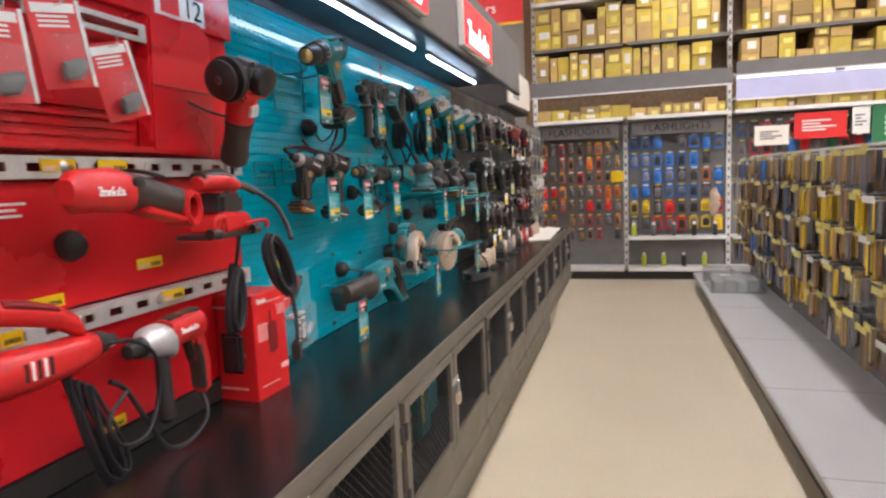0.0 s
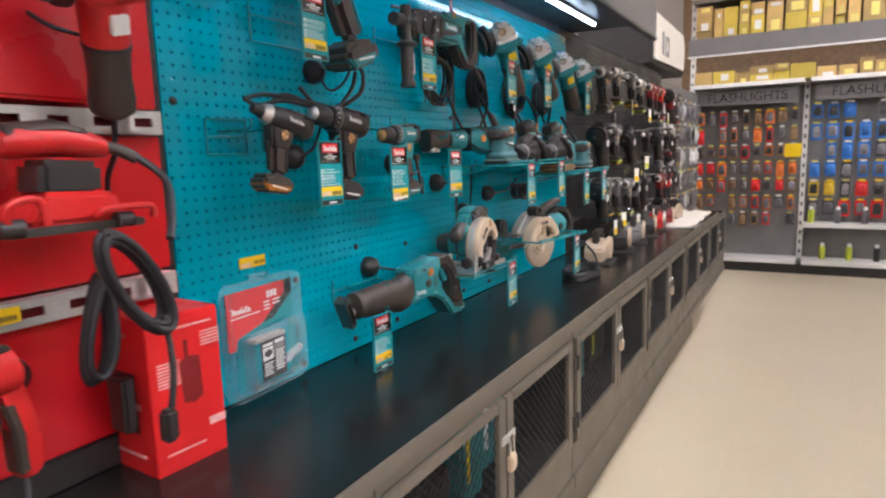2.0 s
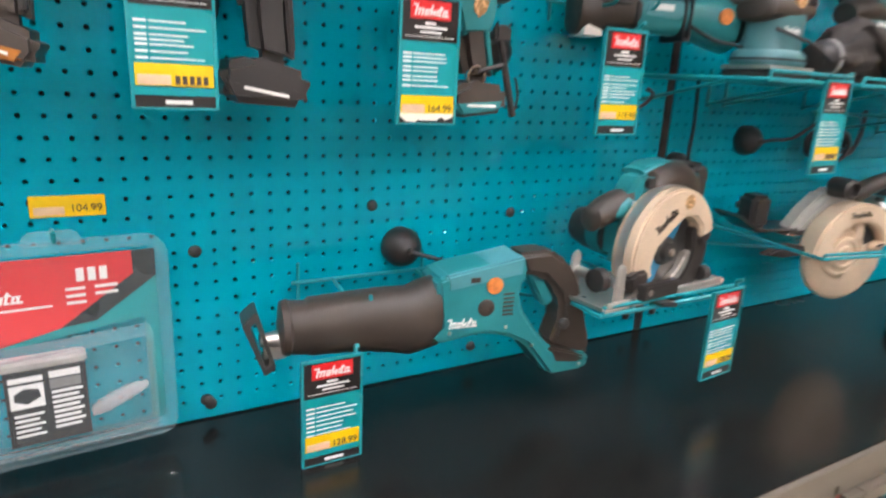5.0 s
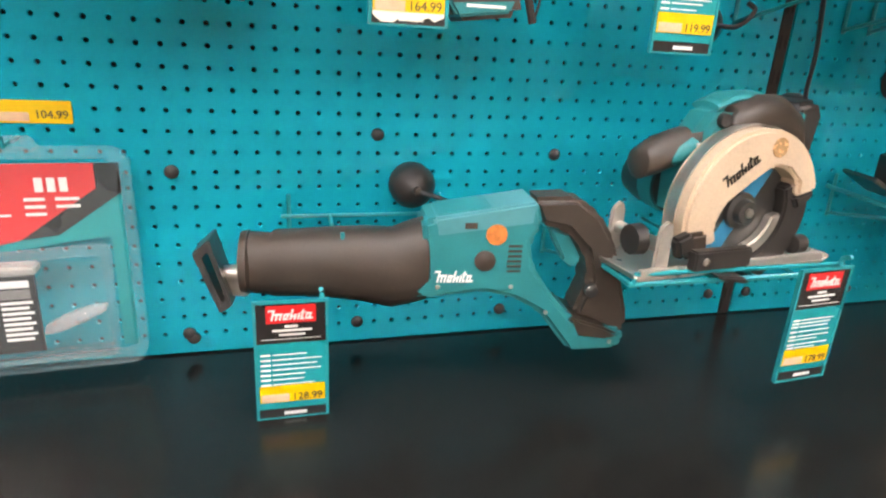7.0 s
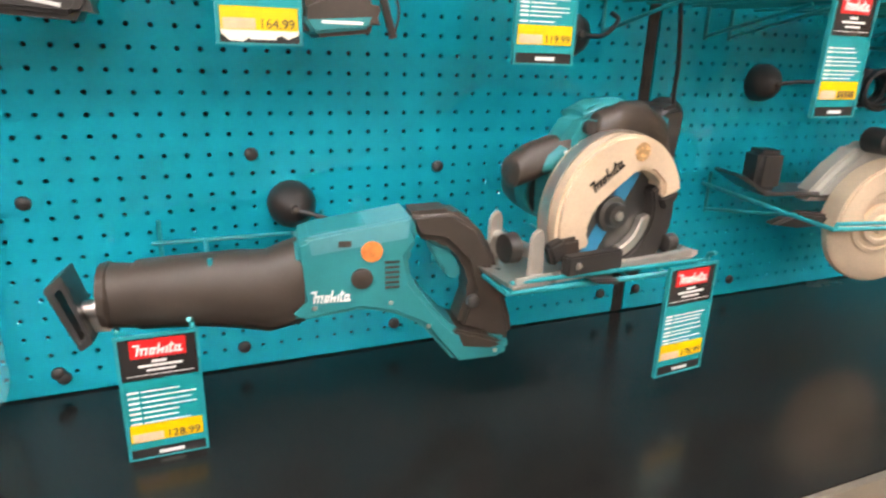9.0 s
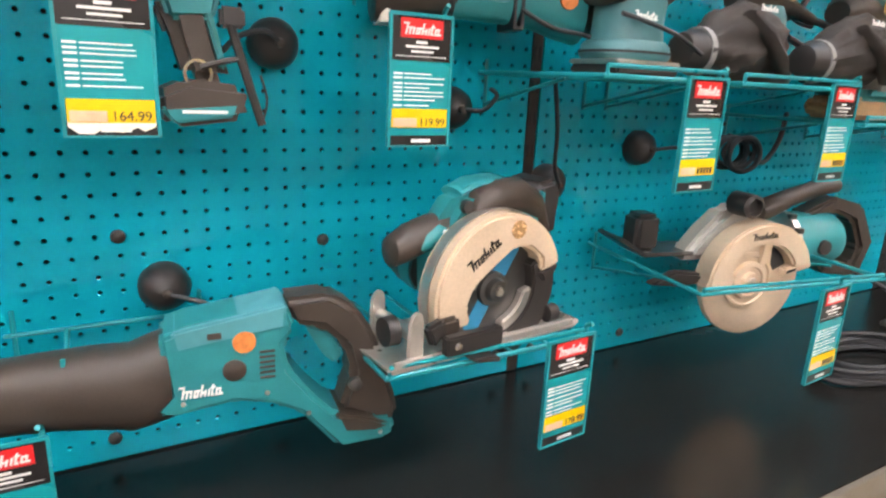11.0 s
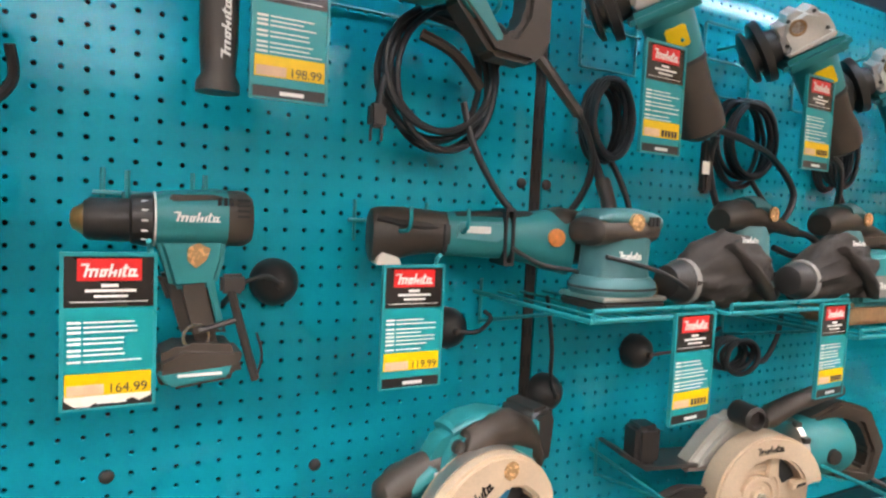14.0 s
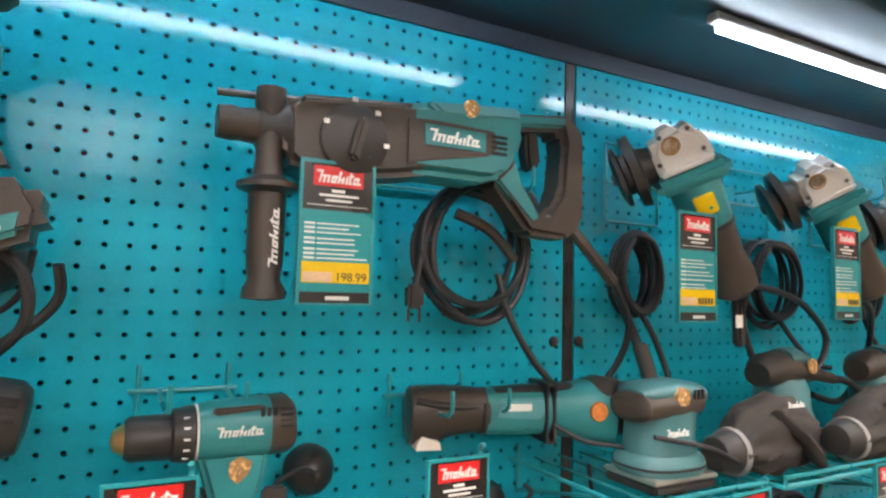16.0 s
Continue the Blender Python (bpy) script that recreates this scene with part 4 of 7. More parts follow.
    part("brush_cap", lathe([(0.014, 0.014), (0.021, 0.013), (0.022, 0.002)], "x", (0, 0.15, 0.052), 16), BLACK, m, "black brush cap")
    part("rear_handle", ring([(0.13, 0.105), (0.2, 0.135), (0.27, 0.118), (0.31, 0.05), (0.29, -0.02), (0.2, -0.01)], [(0.165, 0.1), (0.205, 0.106), (0.25, 0.09), (0.278, 0.038), (0.268, 0.005), (0.215, 0.015)], -0.06, -0.018, 0.008), RUBBER, e, "black rear handle")
    part("top_knob", lathe([(-0.012, 0.02), (0.03, 0.02), (0.034, 0.014), (0.024, 0.012)], "x", (0, -0.03, 0.13), 18), BLACK, e, "black round top knob")
    part("top_grip", loft([(0.02, 0.112, 0.014, 0.016, -0.01), (0.035, 0.118, 0.02, 0.02, -0.012), (0.09, 0.135, 0.017, 0.018, -0.02), (0.16, 0.15, 0.016, 0.017, -0.03), (0.2, 0.155, 0.013, 0.015, -0.03)], 14), RUBBER, e, "black top grip")
    part("power_cord", tube([(-0.03, 0.28, -0.01), (0.02, 0.33, -0.04), (0.06, 0.36, -0.1), (0.08, 0.34, -0.155), (0.1, 0.27, -0.181), (0.06, 0.2, -0.181)], 0.0045, 8), CABLE, e)
    part("mark", wave_mark(-0.026, 0.026, -0.006, 0.006, 0.0), INK, g, "dark script mark").matrix_basis = Matrix.Translation((0.0452, -0.01, 0.0845)) @ Matrix.Rotation(radians(6), 4, "X")
    return e


def cordless_drill(place, colors, label, impact=False, size=1.0, rz=0, rx=0, group="", tether=False):
    main, grip, foot, trim = colors
    e = thing("cordless_drill", place, label, "drill", group, rx=rx, rz=rz, size=size)
    if group:
        part("peg", block(-0.14, 0.0, -0.004, 0.004, 0.088, 0.094), ZINC, e)
    if impact:
        part("nose", lathe([(-0.075, 0.004), (-0.074, 0.010), (-0.055, 0.013), (-0.048, 0.016)], "y", (0, 0, 0.064)), BLACK, e)
        part("hammer_case", lathe([(-0.05, 0.016), (-0.046, 0.020), (-0.032, 0.0235), (-0.03, 0.022)], "y", (0, 0, 0.064)), STEEL, e, "bright steel hammer case")
        part("front_housing", loft([(-0.032, 0.063, 0.024, 0.024, 0), (-0.01, 0.062, 0.027, 0.027, 0)], 20, 0.9), main, e)
    else:
        part("chuck_tip", lathe([(-0.084, 0.004), (-0.082, 0.0095), (-0.073, 0.015), (-0.072, 0.016)], "y", (0, 0, 0.06)), BRASS if trim is PRINT else STEEL, e)
        part("chuck", lathe([(-0.073, 0.017), (-0.068, 0.0205), (-0.036, 0.0215), (-0.033, 0.0205)], "y", (0, 0, 0.06), 24), BLACK, e)
        c = part("clutch_ring", lathe([(-0.034, 0.021), (-0.032, 0.0245), (-0.014, 0.0275), (-0.0125, 0.026)], "y", (0, 0, 0.061), 24), BLACK, e)
        for a in (-0.8, -0.4, 0.0, 0.4, 0.8):
            part("clutch_mark", block(0.0255 * math.cos(a) - 0.001, 0.0255 * math.cos(a) + 0.0012, -0.024, -0.018, 0.061 + 0.0255 * math.sin(a) - 0.001, 0.061 + 0.0255 * math.sin(a) + 0.001), PRINT, c)
        part("white_ring", lathe([(-0.0125, 0.0275), (-0.0108, 0.0275)], "y", (0, 0, 0.062), 24), trim, e)
    motor = part("motor_housing", loft([(-0.011, 0.062, 0.026, 0.026, 0), (0.0, 0.063, 0.028, 0.028, 0), (0.045, 0.065, 0.029, 0.029, 0), (0.058, 0.065, 0.029, 0.029, 0)], 20, 0.85), main, e)
    part("rear_cap", loft([(0.056, 0.065, 0.0295, 0.0295, 0), (0.074, 0.065, 0.029, 0.029, 0), (0.081, 0.064, 0.024, 0.025, 0), (0.083, 0.064, 0.014, 0.016, 0)], 20, 0.85), grip, e, "black rear cap")
    part("vent_grille", blocks([(0.0265, 0.0297, 0.064, 0.076, 0.083 - k * 0.0055, 0.0855 - k * 0.0055) for k in range(4)] + [(0.0262, 0.0293, 0.045 + k * 0.006, 0.048 + k * 0.006, 0.078, 0.086) for k in range(3)]), VOID, e)
    part("top_stripe", slab([(0.0, 0.087), (0.045, 0.0885), (0.06, 0.0825), (0.002, 0.0785)], -0.020, 0.0245, 0.002), grip, e)
    part("mark", wave_mark(0.004, 0.048, 0.061, 0.0705, 0.0292), PRINT, motor, "pale script mark")
    d = -0.02 if impact else 0.0
    part("neck", slab([(-0.012 + d, 0.045), (0.056 + d, 0.046), (0.054 + d, 0.02), (0.046 + d, -0.006), (0.004 + d, -0.008), (-0.004 + d, 0.02)], -0.02, 0.02, 0.006, 3), main, e)
    part("grip", slab([(0.001 + d, 0.006), (0.044 + d, 0.012), (0.05 + d, -0.02), (0.062 + d, -0.066), (0.018 + d, -0.064), (0.008 + d, -0.03)], -0.0175, 0.0175, 0.011, 4), grip, e, "black rubber grip")
    part("grip_stripe", slab([(0.034 + d, 0.012), (0.042 + d, 0.012), (0.056 + d, -0.05), (0.05 + d, -0.052)], -0.0165, 0.0182, 0.002), main, e)
    part("trigger", slab([(-0.009 + d, 0.008), (0.006 + d, 0.008), (0.011 + d, -0.022), (0.002 + d, -0.022)], -0.009, 0.009, 0.004), BLACK, e)
    part("emblem", slab([(0.018 + d, 0.034), (0.028 + d, 0.040), (0.040 + d, 0.034), (0.036 + d, 0.022), (0.026 + d, 0.014), (0.018 + d, 0.022)], 0.0195, 0.0212, 0.0005), GOLD, e, "small gold sticker")
    bat = part("battery_foot", slab([(-0.012 + d, -0.074), (0.016 + d, -0.061), (0.07 + d, -0.066), (0.076 + d, -0.085), (0.07 + d, -0.1), (0.002 + d, -0.108), (-0.012 + d, -0.094)], -0.031, 0.031, 0.010, 4), grip, e)
    part("battery_strip", slab([(-0.010 + d, -0.088), (0.066 + d, -0.082), (0.06 + d, -0.097), (0.002 + d, -0.104)], -0.030, 0.0318, 0.003), foot, bat)
    part("battery_mark", block(0.0318, 0.0324, 0.01 + d, 0.052 + d, -0.0935, -0.0905), PRINT, bat)
    if tether:
        part("tether_ring", ring([(0.014 * math.cos(k * 0.4488) + 0.028, 0.014 * math.sin(k * 0.4488) - 0.056) for k in range(14)], [(0.011 * math.cos(k * 0.4488) + 0.028, 0.011 * math.sin(k * 0.4488) - 0.056) for k in range(14)], 0.016, 0.020, 0.0), CHROME, e)
        part("tether_key", join(tube([(0.02, 0.058, 0.0), (0.02, 0.072, -0.05), (0.02, 0.088, -0.105)], 0.0045, 8), block(0.014, 0.026, 0.05, 0.074, -0.012, 0.008, 0.003), tube([(0.02, 0.088, -0.105), (0.02, 0.094, -0.08), (0.02, 0.088, -0.055)], 0.0014, 6), tube([(0.022, 0.03, -0.05), (0.024, 0.05, -0.044), (0.02, 0.068, -0.04)], 0.003, 6)), BLACK, e, "black tether key")
    return e


def angle_multi_tool(place, rz=0):
    e = thing("cordless_cutter", place, "teal cordless angle cutter with a black head, hung on hooks", "power tool", rz=rz)
    part("head", loft([(-0.157, -0.002, 0.026, 0.022, 0), (-0.154, -0.002, 0.034, 0.029, 0), (-0.145, -0.001, 0.036, 0.031, 0), (-0.125, 0.001, 0.035, 0.031, 0), (-0.1, 0.004, 0.031, 0.029, 0), (-0.075, 0.005, 0.0285, 0.027, 0), (-0.058, 0.004, 0.027, 0.026, 0)], 24, 0.8), RUBBER, e, "black rubber head")
    part("head_fold", loft([(-0.15, 0.02, 0.008, 0.026, 0.004), (-0.12, 0.014, 0.012, 0.028, 0.004), (-0.09, 0.012, 0.014, 0.0265, 0.003), (-0.07, 0.012, 0.008, 0.025, 0.002)], 16), BLACK, e)
    part("wear_plate", slab([(-0.15, -0.038), (-0.118, -0.038), (-0.12, -0.029), (-0.142, -0.022), (-0.148, -0.028)], -0.02, 0.0315, 0.001), PAPER, e, "worn white tip")
    part("collar", loft([(-0.064, 0.003, 0.029, 0.0275, 0), (-0.054, 0.003, 0.0295, 0.028, 0)], 22), BLACK, e)
    b = part("body", loft([(-0.056, 0.003, 0.029, 0.0265, 0), (-0.02, 0.003, 0.03, 0.0275, 0), (0.03, 0.002, 0.031, 0.028, 0), (0.06, 0.002, 0.035, 0.031, 0), (0.085, 0.0, 0.041, 0.034, 0), (0.118, -0.004, 0.044, 0.035, 0)], 24, 0.8), TEAL, e, "teal housing")
    part("top_cover", loft([(-0.045, 0.027, 0.006, 0.018, 0.0), (0.0, 0.029, 0.007, 0.019, 0.0), (0.055, 0.031, 0.007, 0.02, 0.0), (0.075, 0.033, 0.004, 0.016, 0)], 14), BLACK, e)
    part("side_panel", slab([(-0.05, -0.004), (-0.044, 0.02), (0.02, 0.022), (0.022, 0.0), (0.01, -0.008)], 0.020, 0.0285, 0.003), TEAL_PALE, b, "pale teal side panel")
    part("rear", loft([(0.09, 0.012, 0.03, 0.034, -0.004), (0.105, 0.01, 0.036, 0.036, -0.004), (0.135, 0.004, 0.038, 0.036, -0.004), (0.148, 0.0, 0.03, 0.03, -0.004), (0.152, 0.0, 0.016, 0.018, -0.004)], 22, 0.85), RUBBER, e, "black rear housing")
    part("sticker", lathe([(0.030, 0.0125), (0.0365, 0.012), (0.037, 0.001)], "x", (0, 0.091, 0.004), 22), ORANGE, e, "round orange sticker")
    part("strap", ring([(0.026 + 0.007 * k, z) for k, z in ((-1, 0.04), (1, 0.04), (1, -0.036), (-1, -0.036))], [(0.026 + 0.0035 * k, z) for k, z in ((-1, 0.036), (1, 0.036), (1, -0.032), (-1, -0.032))], -0.031, 0.032, 0.001), CABLE, e)
    part("label", block(0.0284, 0.0292, -0.034, 0.0, 0.006, 0.015), PRINT, b)
    part("seam", block(0.025, 0.0286, -0.0625, -0.060, -0.02, 0.016), VOID, b)
    part("tether", tube([(0.03, 0.03, -0.012), (0.04, 0.07, -0.032), (0.045, 0.12, -0.04), (0.05, 0.17, -0.062), (0.05, 0.21, -0.07)], 0.003, 8), CABLE, e)


def palm_sander(place, rz=0):
    e = thing("palm_sander", place, "teal palm sander with a grey top on a wire shelf", "sander", rz=rz)
    part("pad", block(-0.044, 0.044, -0.052, 0.056, 0.0, 0.012, 0.003), BLACK, e)
    part("clamp_plate", block(-0.045, 0.045, -0.054, 0.058, 0.012, 0.018, 0.002), STEEL, e)
    part("skirt", tower([(0.018, 0.046, 0.055, 0, 0), (0.024, 0.049, 0.059, 0, 0), (0.036, 0.047, 0.057, 0, 0), (0.042, 0.042, 0.05, 0, 0)]), SANDER_TEAL, e, "pale teal skirt")
    part("skirt_seam", tower([(0.026, 0.0496, 0.0594, 0, 0), (0.029, 0.0496, 0.0594, 0, 0)]), VOID, e)
    b = part("body", tower([(0.04, 0.040, 0.048, 0, 0), (0.06, 0.037, 0.046, 0, 0), (0.085, 0.036, 0.047, 0, 0.002), (0.1, 0.038, 0.05, 0, 0.003)]), SANDER_TEAL, e, "pale teal plastic body")
    part("grip_band", loft([(-0.056, 0.1, 0.012, 0.028, 0), (-0.05, 0.1, 0.019, 0.036, 0), (0.0, 0.102, 0.021, 0.04, 0), (0.045, 0.104, 0.018, 0.036, 0), (0.056, 0.106, 0.01, 0.026, 0)], 22, 0.85), RUBBER, e, "black rubber band")
    part("top_cap", loft([(-0.05, 0.116, 0.006, 0.024, 0), (-0.04, 0.118, 0.012, 0.034, 0), (0.02, 0.12, 0.013, 0.0365, 0), (0.052, 0.114, 0.014, 0.034, 0), (0.062, 0.108, 0.006, 0.022, 0)], 22, 0.85), SANDER_TEAL, e)
    part("sticker", lathe([(0.032, 0.012), (0.0395, 0.0115), (0.040, 0.001)], "x", (0, 0.002, 0.114), 20), GOLD, e, "gold sticker")
    part("vent_grille", blocks([(0.034, 0.0382, 0.024 + k * 0.007, 0.028 + k * 0.007, 0.110, 0.122) for k in range(3)]), VOID, e)
    part("mark", wave_mark(-0.026, 0.014, 0.066, 0.076, 0.0365), PRINT, b, "pale script mark")
    part("tether", tube([(0.04, -0.05, 0.07), (0.046, -0.01, 0.062), (0.05, 0.04, 0.05), (0.052, 0.085, 0.03)], 0.003, 8), CABLE, e)
    part("power_cord", tube([(-0.02, 0.01, 0.118), (-0.04, 0.016, 0.15), (-0.07, 0.018, 0.20), (-0.1, 0.02, 0.25)], 0.0065, 8), CABLE, e)
    part("cord_sleeve", tube([(-0.02, 0.01, 0.118), (-0.032, 0.014, 0.14), (-0.05, 0.018, 0.17)], 0.0105, 10), RUBBER, e)
    part("dust_spout", loft([(0.05, 0.022, 0.011, 0.012, 0.0), (0.09, 0.024, 0.010, 0.012, 0.01), (0.13, 0.032, 0.014, 0.015, 0.02)], 12), BROWN_CARD, e)


def bag_sander(place, seed, group="sanders with dust bags"):
    e = thing("bag_sander", place, "teal orbital sander with a black fabric dust bag", "sander", group)
    part("pad", lathe([(0.0, 0.058), (0.008, 0.062), (0.02, 0.06), (0.022, 0.05)], "z", (-0.06, 0.15, 0), 24), BLACK, e)
    b = part("body", lathe([(0.02, 0.055), (0.04, 0.052), (0.07, 0.042), (0.10, 0.04), (0.115, 0.034)], "z", (-0.06, 0.15, 0), 22), SANDER_TEAL, e)
    part("vent_grille", blocks([(-0.02, -0.0065, 0.13 + k * 0.012, 0.137 + k * 0.012, 0.03, 0.044) for k in range(4)]), VOID, b)
    part("grip", loft([(0.09, 0.122, 0.018, 0.022, -0.06), (0.105, 0.128, 0.026, 0.03, -0.06), (0.15, 0.132, 0.028, 0.034, -0.06), (0.19, 0.126, 0.022, 0.026, -0.06), (0.24, 0.118, 0.012, 0.014, -0.06), (0.29, 0.108, 0.009, 0.009, -0.06)], 16), RUBBER, e, "black rubber grip")
    part("grip_plate", loft([(0.14, 0.146, 0.016, 0.024, -0.055), (0.165, 0.147, 0.018, 0.026, -0.055), (0.2, 0.135, 0.016, 0.022, -0.055)], 12), SANDER_TEAL, e)
    part("sticker", lathe([(0.0, 0.012), (0.003, 0.012)], "x", (-0.028, 0.18, 0.136), 14), GOLD, e, "gold sticker")
    part("power_cord", tube([(-0.06, 0.28, 0.108), (-0.055, 0.33, 0.10), (-0.03, 0.36, 0.06), (-0.06, 0.38, 0.02)], 0.006, 8), CABLE, e)
    part("dust_bag", crumple(loft([(-0.075, 0.035, 0.012, 0.014, 0.01), (-0.07, 0.036, 0.028, 0.03, 0.01), (-0.03, 0.045, 0.044, 0.042, 0.008), (0.02, 0.055, 0.055, 0.048, 0.006), (0.07, 0.055, 0.05, 0.044, 0.004), (0.10, 0.04, 0.034, 0.036, 0.0), (0.11, 0.035, 0.02, 0.024, -0.005)], 22, 1.0, 0.05, seed), 0.007, 30.0, seed), FABRIC, e, "crumpled black fabric dust bag")
    part("bag_fold", loft([(-0.01, 0.085, 0.006, 0.01, 0.04), (0.015, 0.06, 0.009, 0.012, 0.056), (0.05, 0.03, 0.011, 0.013, 0.054), (0.085, 0.012, 0.007, 0.01, 0.04)], 10, 1.0, 0.15, seed + 1), FABRIC, e)
    part("bag_collar", lathe([(-0.10, 0.016), (-0.098, 0.022), (-0.07, 0.030), (-0.062, 0.031), (-0.058, 0.024)], "y", (0.01, 0, 0.035), 20), BLACK, e)
    part("collar_band", lathe([(-0.072, 0.0312), (-0.064, 0.0325)], "y", (0.01, 0, 0.035), 20), PEG_GREY, e)
    part("bag_mark", wave_mark(0.012, 0.05, 0.092, 0.1, 0.04), PRINT, e)
    return e


def belt_sander(place):
    e = thing("belt_sander", place, "teal belt sander with a black handle on a wire shelf", "sander")
    part("body", slab([(-0.08, 0.03), (-0.075, 0.09), (-0.05, 0.13), (0.08, 0.135), (0.1, 0.1), (0.105, 0.03)], -0.05, 0.05, 0.012, 3), TEAL, e, "teal housing")
    part("handle", ring([(-0.06, 0.08), (-0.055, 0.16), (0.06, 0.165), (0.12, 0.13), (0.11, 0.07), (0.0, 0.06)], [(-0.03, 0.09), (-0.025, 0.135), (0.05, 0.138), (0.09, 0.115), (0.085, 0.085), (0.0, 0.08)], -0.02, 0.02, 0.006), RUBBER, e)
    part("belt", slab([(-0.11, 0.02), (-0.095, 0.0), (0.1, 0.0), (0.115, 0.02), (0.1, 0.04), (-0.095, 0.04)], -0.045, 0.045, 0.008), BROWN_CARD, e, "brown sanding belt")
    part("side_plate", block(0.05, 0.056, -0.06, 0.06, 0.05, 0.09, 0.004), PEG_GREY, e)
    part("mark", wave_mark(-0.03, 0.03, 0.066, 0.078, 0.056), PRINT, e)


def rotary_hammer(place):
    e = thing("rotary_hammer", place, "teal and black corded rotary hammer with coiled cord", "rotary hammer")
    part("chuck", lathe([(-0.228, 0.006), (-0.227, 0.0165), (-0.214, 0.018), (-0.205, 0.0165), (-0.190, 0.0185), (-0.178, 0.022)], "y", (0, 0, 0.008), 22), RUBBER, e)
    part("nose", lathe([(-0.188, 0.0215), (-0.170, 0.024), (-0.164, 0.03), (-0.155, 0.033)], "y", (0, 0, 0.008), 22), BLACK, e)
    h = part("gear_housing", slab([(-0.166, -0.026), (-0.168, 0.028), (-0.155, 0.042), (-0.02, 0.054), (0.0, 0.05), (0.0, -0.026), (-0.05, -0.034), (-0.12, -0.043), (-0.15, -0.038)], -0.034, 0.034, 0.012, 3), RUBBER, e, "black gear housing")
    part("rib", slab([(-0.15, 0.038), (-0.034, 0.049), (-0.034, 0.044), (-0.15, 0.033)], 0.02, 0.0355, 0.002), DARKSTEEL, h)
    part("dial", lathe([(0.03, 0.037), (0.0385, 0.037), (0.040, 0.034)], "x", (0, -0.095, 0.0), 26), BLACK, h, "black mode dial")
    part("dial_knob", slab([(-0.105, -0.022), (-0.094, -0.026), (-0.082, 0.02), (-0.092, 0.024)], 0.038, 0.052, 0.004), RUBBER, h)
    part("dial_ticks", blocks([(0.0400, 0.0406, a, a + 0.006, b, b + 0.005) for a, b in ((-0.063, -0.006), (-0.13, 0.012), (-0.1, 0.039), (-0.074, 0.028))]), PRINT, h)
    m = part("motor_housing", slab([(-0.032, -0.026), (-0.034, 0.05), (-0.015, 0.056), (0.118, 0.066), (0.128, 0.045), (0.118, 0.012), (0.098, -0.016), (0.08, -0.026)], -0.036, 0.036, 0.010, 3), TEAL, e, "teal motor housing")
    part("top_cover", slab([(-0.01, 0.056), (0.115, 0.068), (0.118, 0.052), (0.01, 0.042)], -0.03, 0.0375, 0.004), TEAL_PALE, m)
    part("side_band", slab([(-0.036, -0.02), (-0.036, 0.036), (0.0, 0.038), (0.08, 0.036), (0.086, 0.012), (0.07, 0.0), (-0.005, -0.014)], 0.030, 0.0372, 0.003), RUBBER, m, "black side band")
    part("name_plate", block(0.0372, 0.0384, -0.014, 0.066, 0.006, 0.03, 0.003), TEAL, m)
    part("mark", wave_mark(-0.008, 0.058, 0.011, 0.025, 0.0384), PRINT, m, "pale script mark")
    part("vent_grille", blocks([(0.0365, 0.0378, 0.074, 0.096, 0.026 - k * 0.0065, 0.029 - k * 0.0065) for k in range(4)]), VOID, m)
    part("emblem", lathe([(0.036, 0.0105), (0.0388, 0.010), (0.039, 0.001)], "x", (0, 0.046, 0.056), 20), GOLD, m, "round gold emblem")
    part("handle", ring([(0.1, 0.064), (0.16, 0.072), (0.209, 0.078), (0.231, 0.056), (0.232, -0.06), (0.204, -0.086), (0.142, -0.082), (0.088, -0.022)], [(0.118, 0.044), (0.155, 0.05), (0.192, 0.054), (0.196, 0.04), (0.190, -0.026), (0.172, -0.052), (0.152, -0.056), (0.126, -0.018)], -0.022, 0.022, 0.008), RUBBER, e, "black D-shaped handle")
    part("handle_inlay", slab([(0.092, -0.02), (0.12, 0.006), (0.128, -0.018), (0.158, -0.06), (0.146, -0.07)], -0.019, 0.0235, 0.003), TEAL, e)
    part("upper_inlay", slab([(0.100, 0.062), (0.20, 0.072), (0.196, 0.06), (0.12, 0.050)], -0.02, 0.0235, 0.003), TEAL, e)
    part("trigger", slab([(0.142, 0.05), (0.162, 0.052), (0.168, 0.01), (0.150, -0.002), (0.144, 0.02)], -0.011, 0.011, 0.004), BLACK, e)
    part("depth_rod", tube([(0.0, -0.228, 0.038), (0.0, -0.1, 0.046), (0.0, 0.0, 0.056)], 0.0038, 8, 2), DARKSTEEL, e, "thin dark depth rod")
    s = part("side_handle", lathe([(0.048, 0.006), (0.047, 0.015), (0.03, 0.016), (0.02, 0.0135), (-0.03, 0.0135), (-0.044, 0.016), (-0.052, 0.031), (-0.057, 0.031), (-0.062, 0.019), (-0.085, 0.0185), (-0.12, 0.0185), (-0.15, 0.0165), (-0.158, 0.021), (-0.168, 0.0215), (-0.170, 0.006)], "z", (0.008, -0.176, 0), 22), RUBBER, e, "black side handle")
    part("handle_mark", wave_mark(-0.03, 0.03, -0.0045, 0.0045, 0.0), PRINT, s, "white script mark").matrix_basis = Matrix.Translation((0.0262, -0.172, -0.107)) @ Matrix.Rotation(radians(90), 4, "X")
    part("power_cord", tube([(0.0, 0.225, -0.07), (0.01, 0.245, -0.09), (0.015, 0.29, -0.14), (0.0, 0.33, -0.20), (-0.02, 0.32, -0.26), (-0.03, 0.27, -0.30), (-0.04, 0.21, -0.26), (-0.05, 0.165, -0.19), (-0.06, 0.15, -0.13)], 0.0048, 8), CABLE, e, "black power cord")
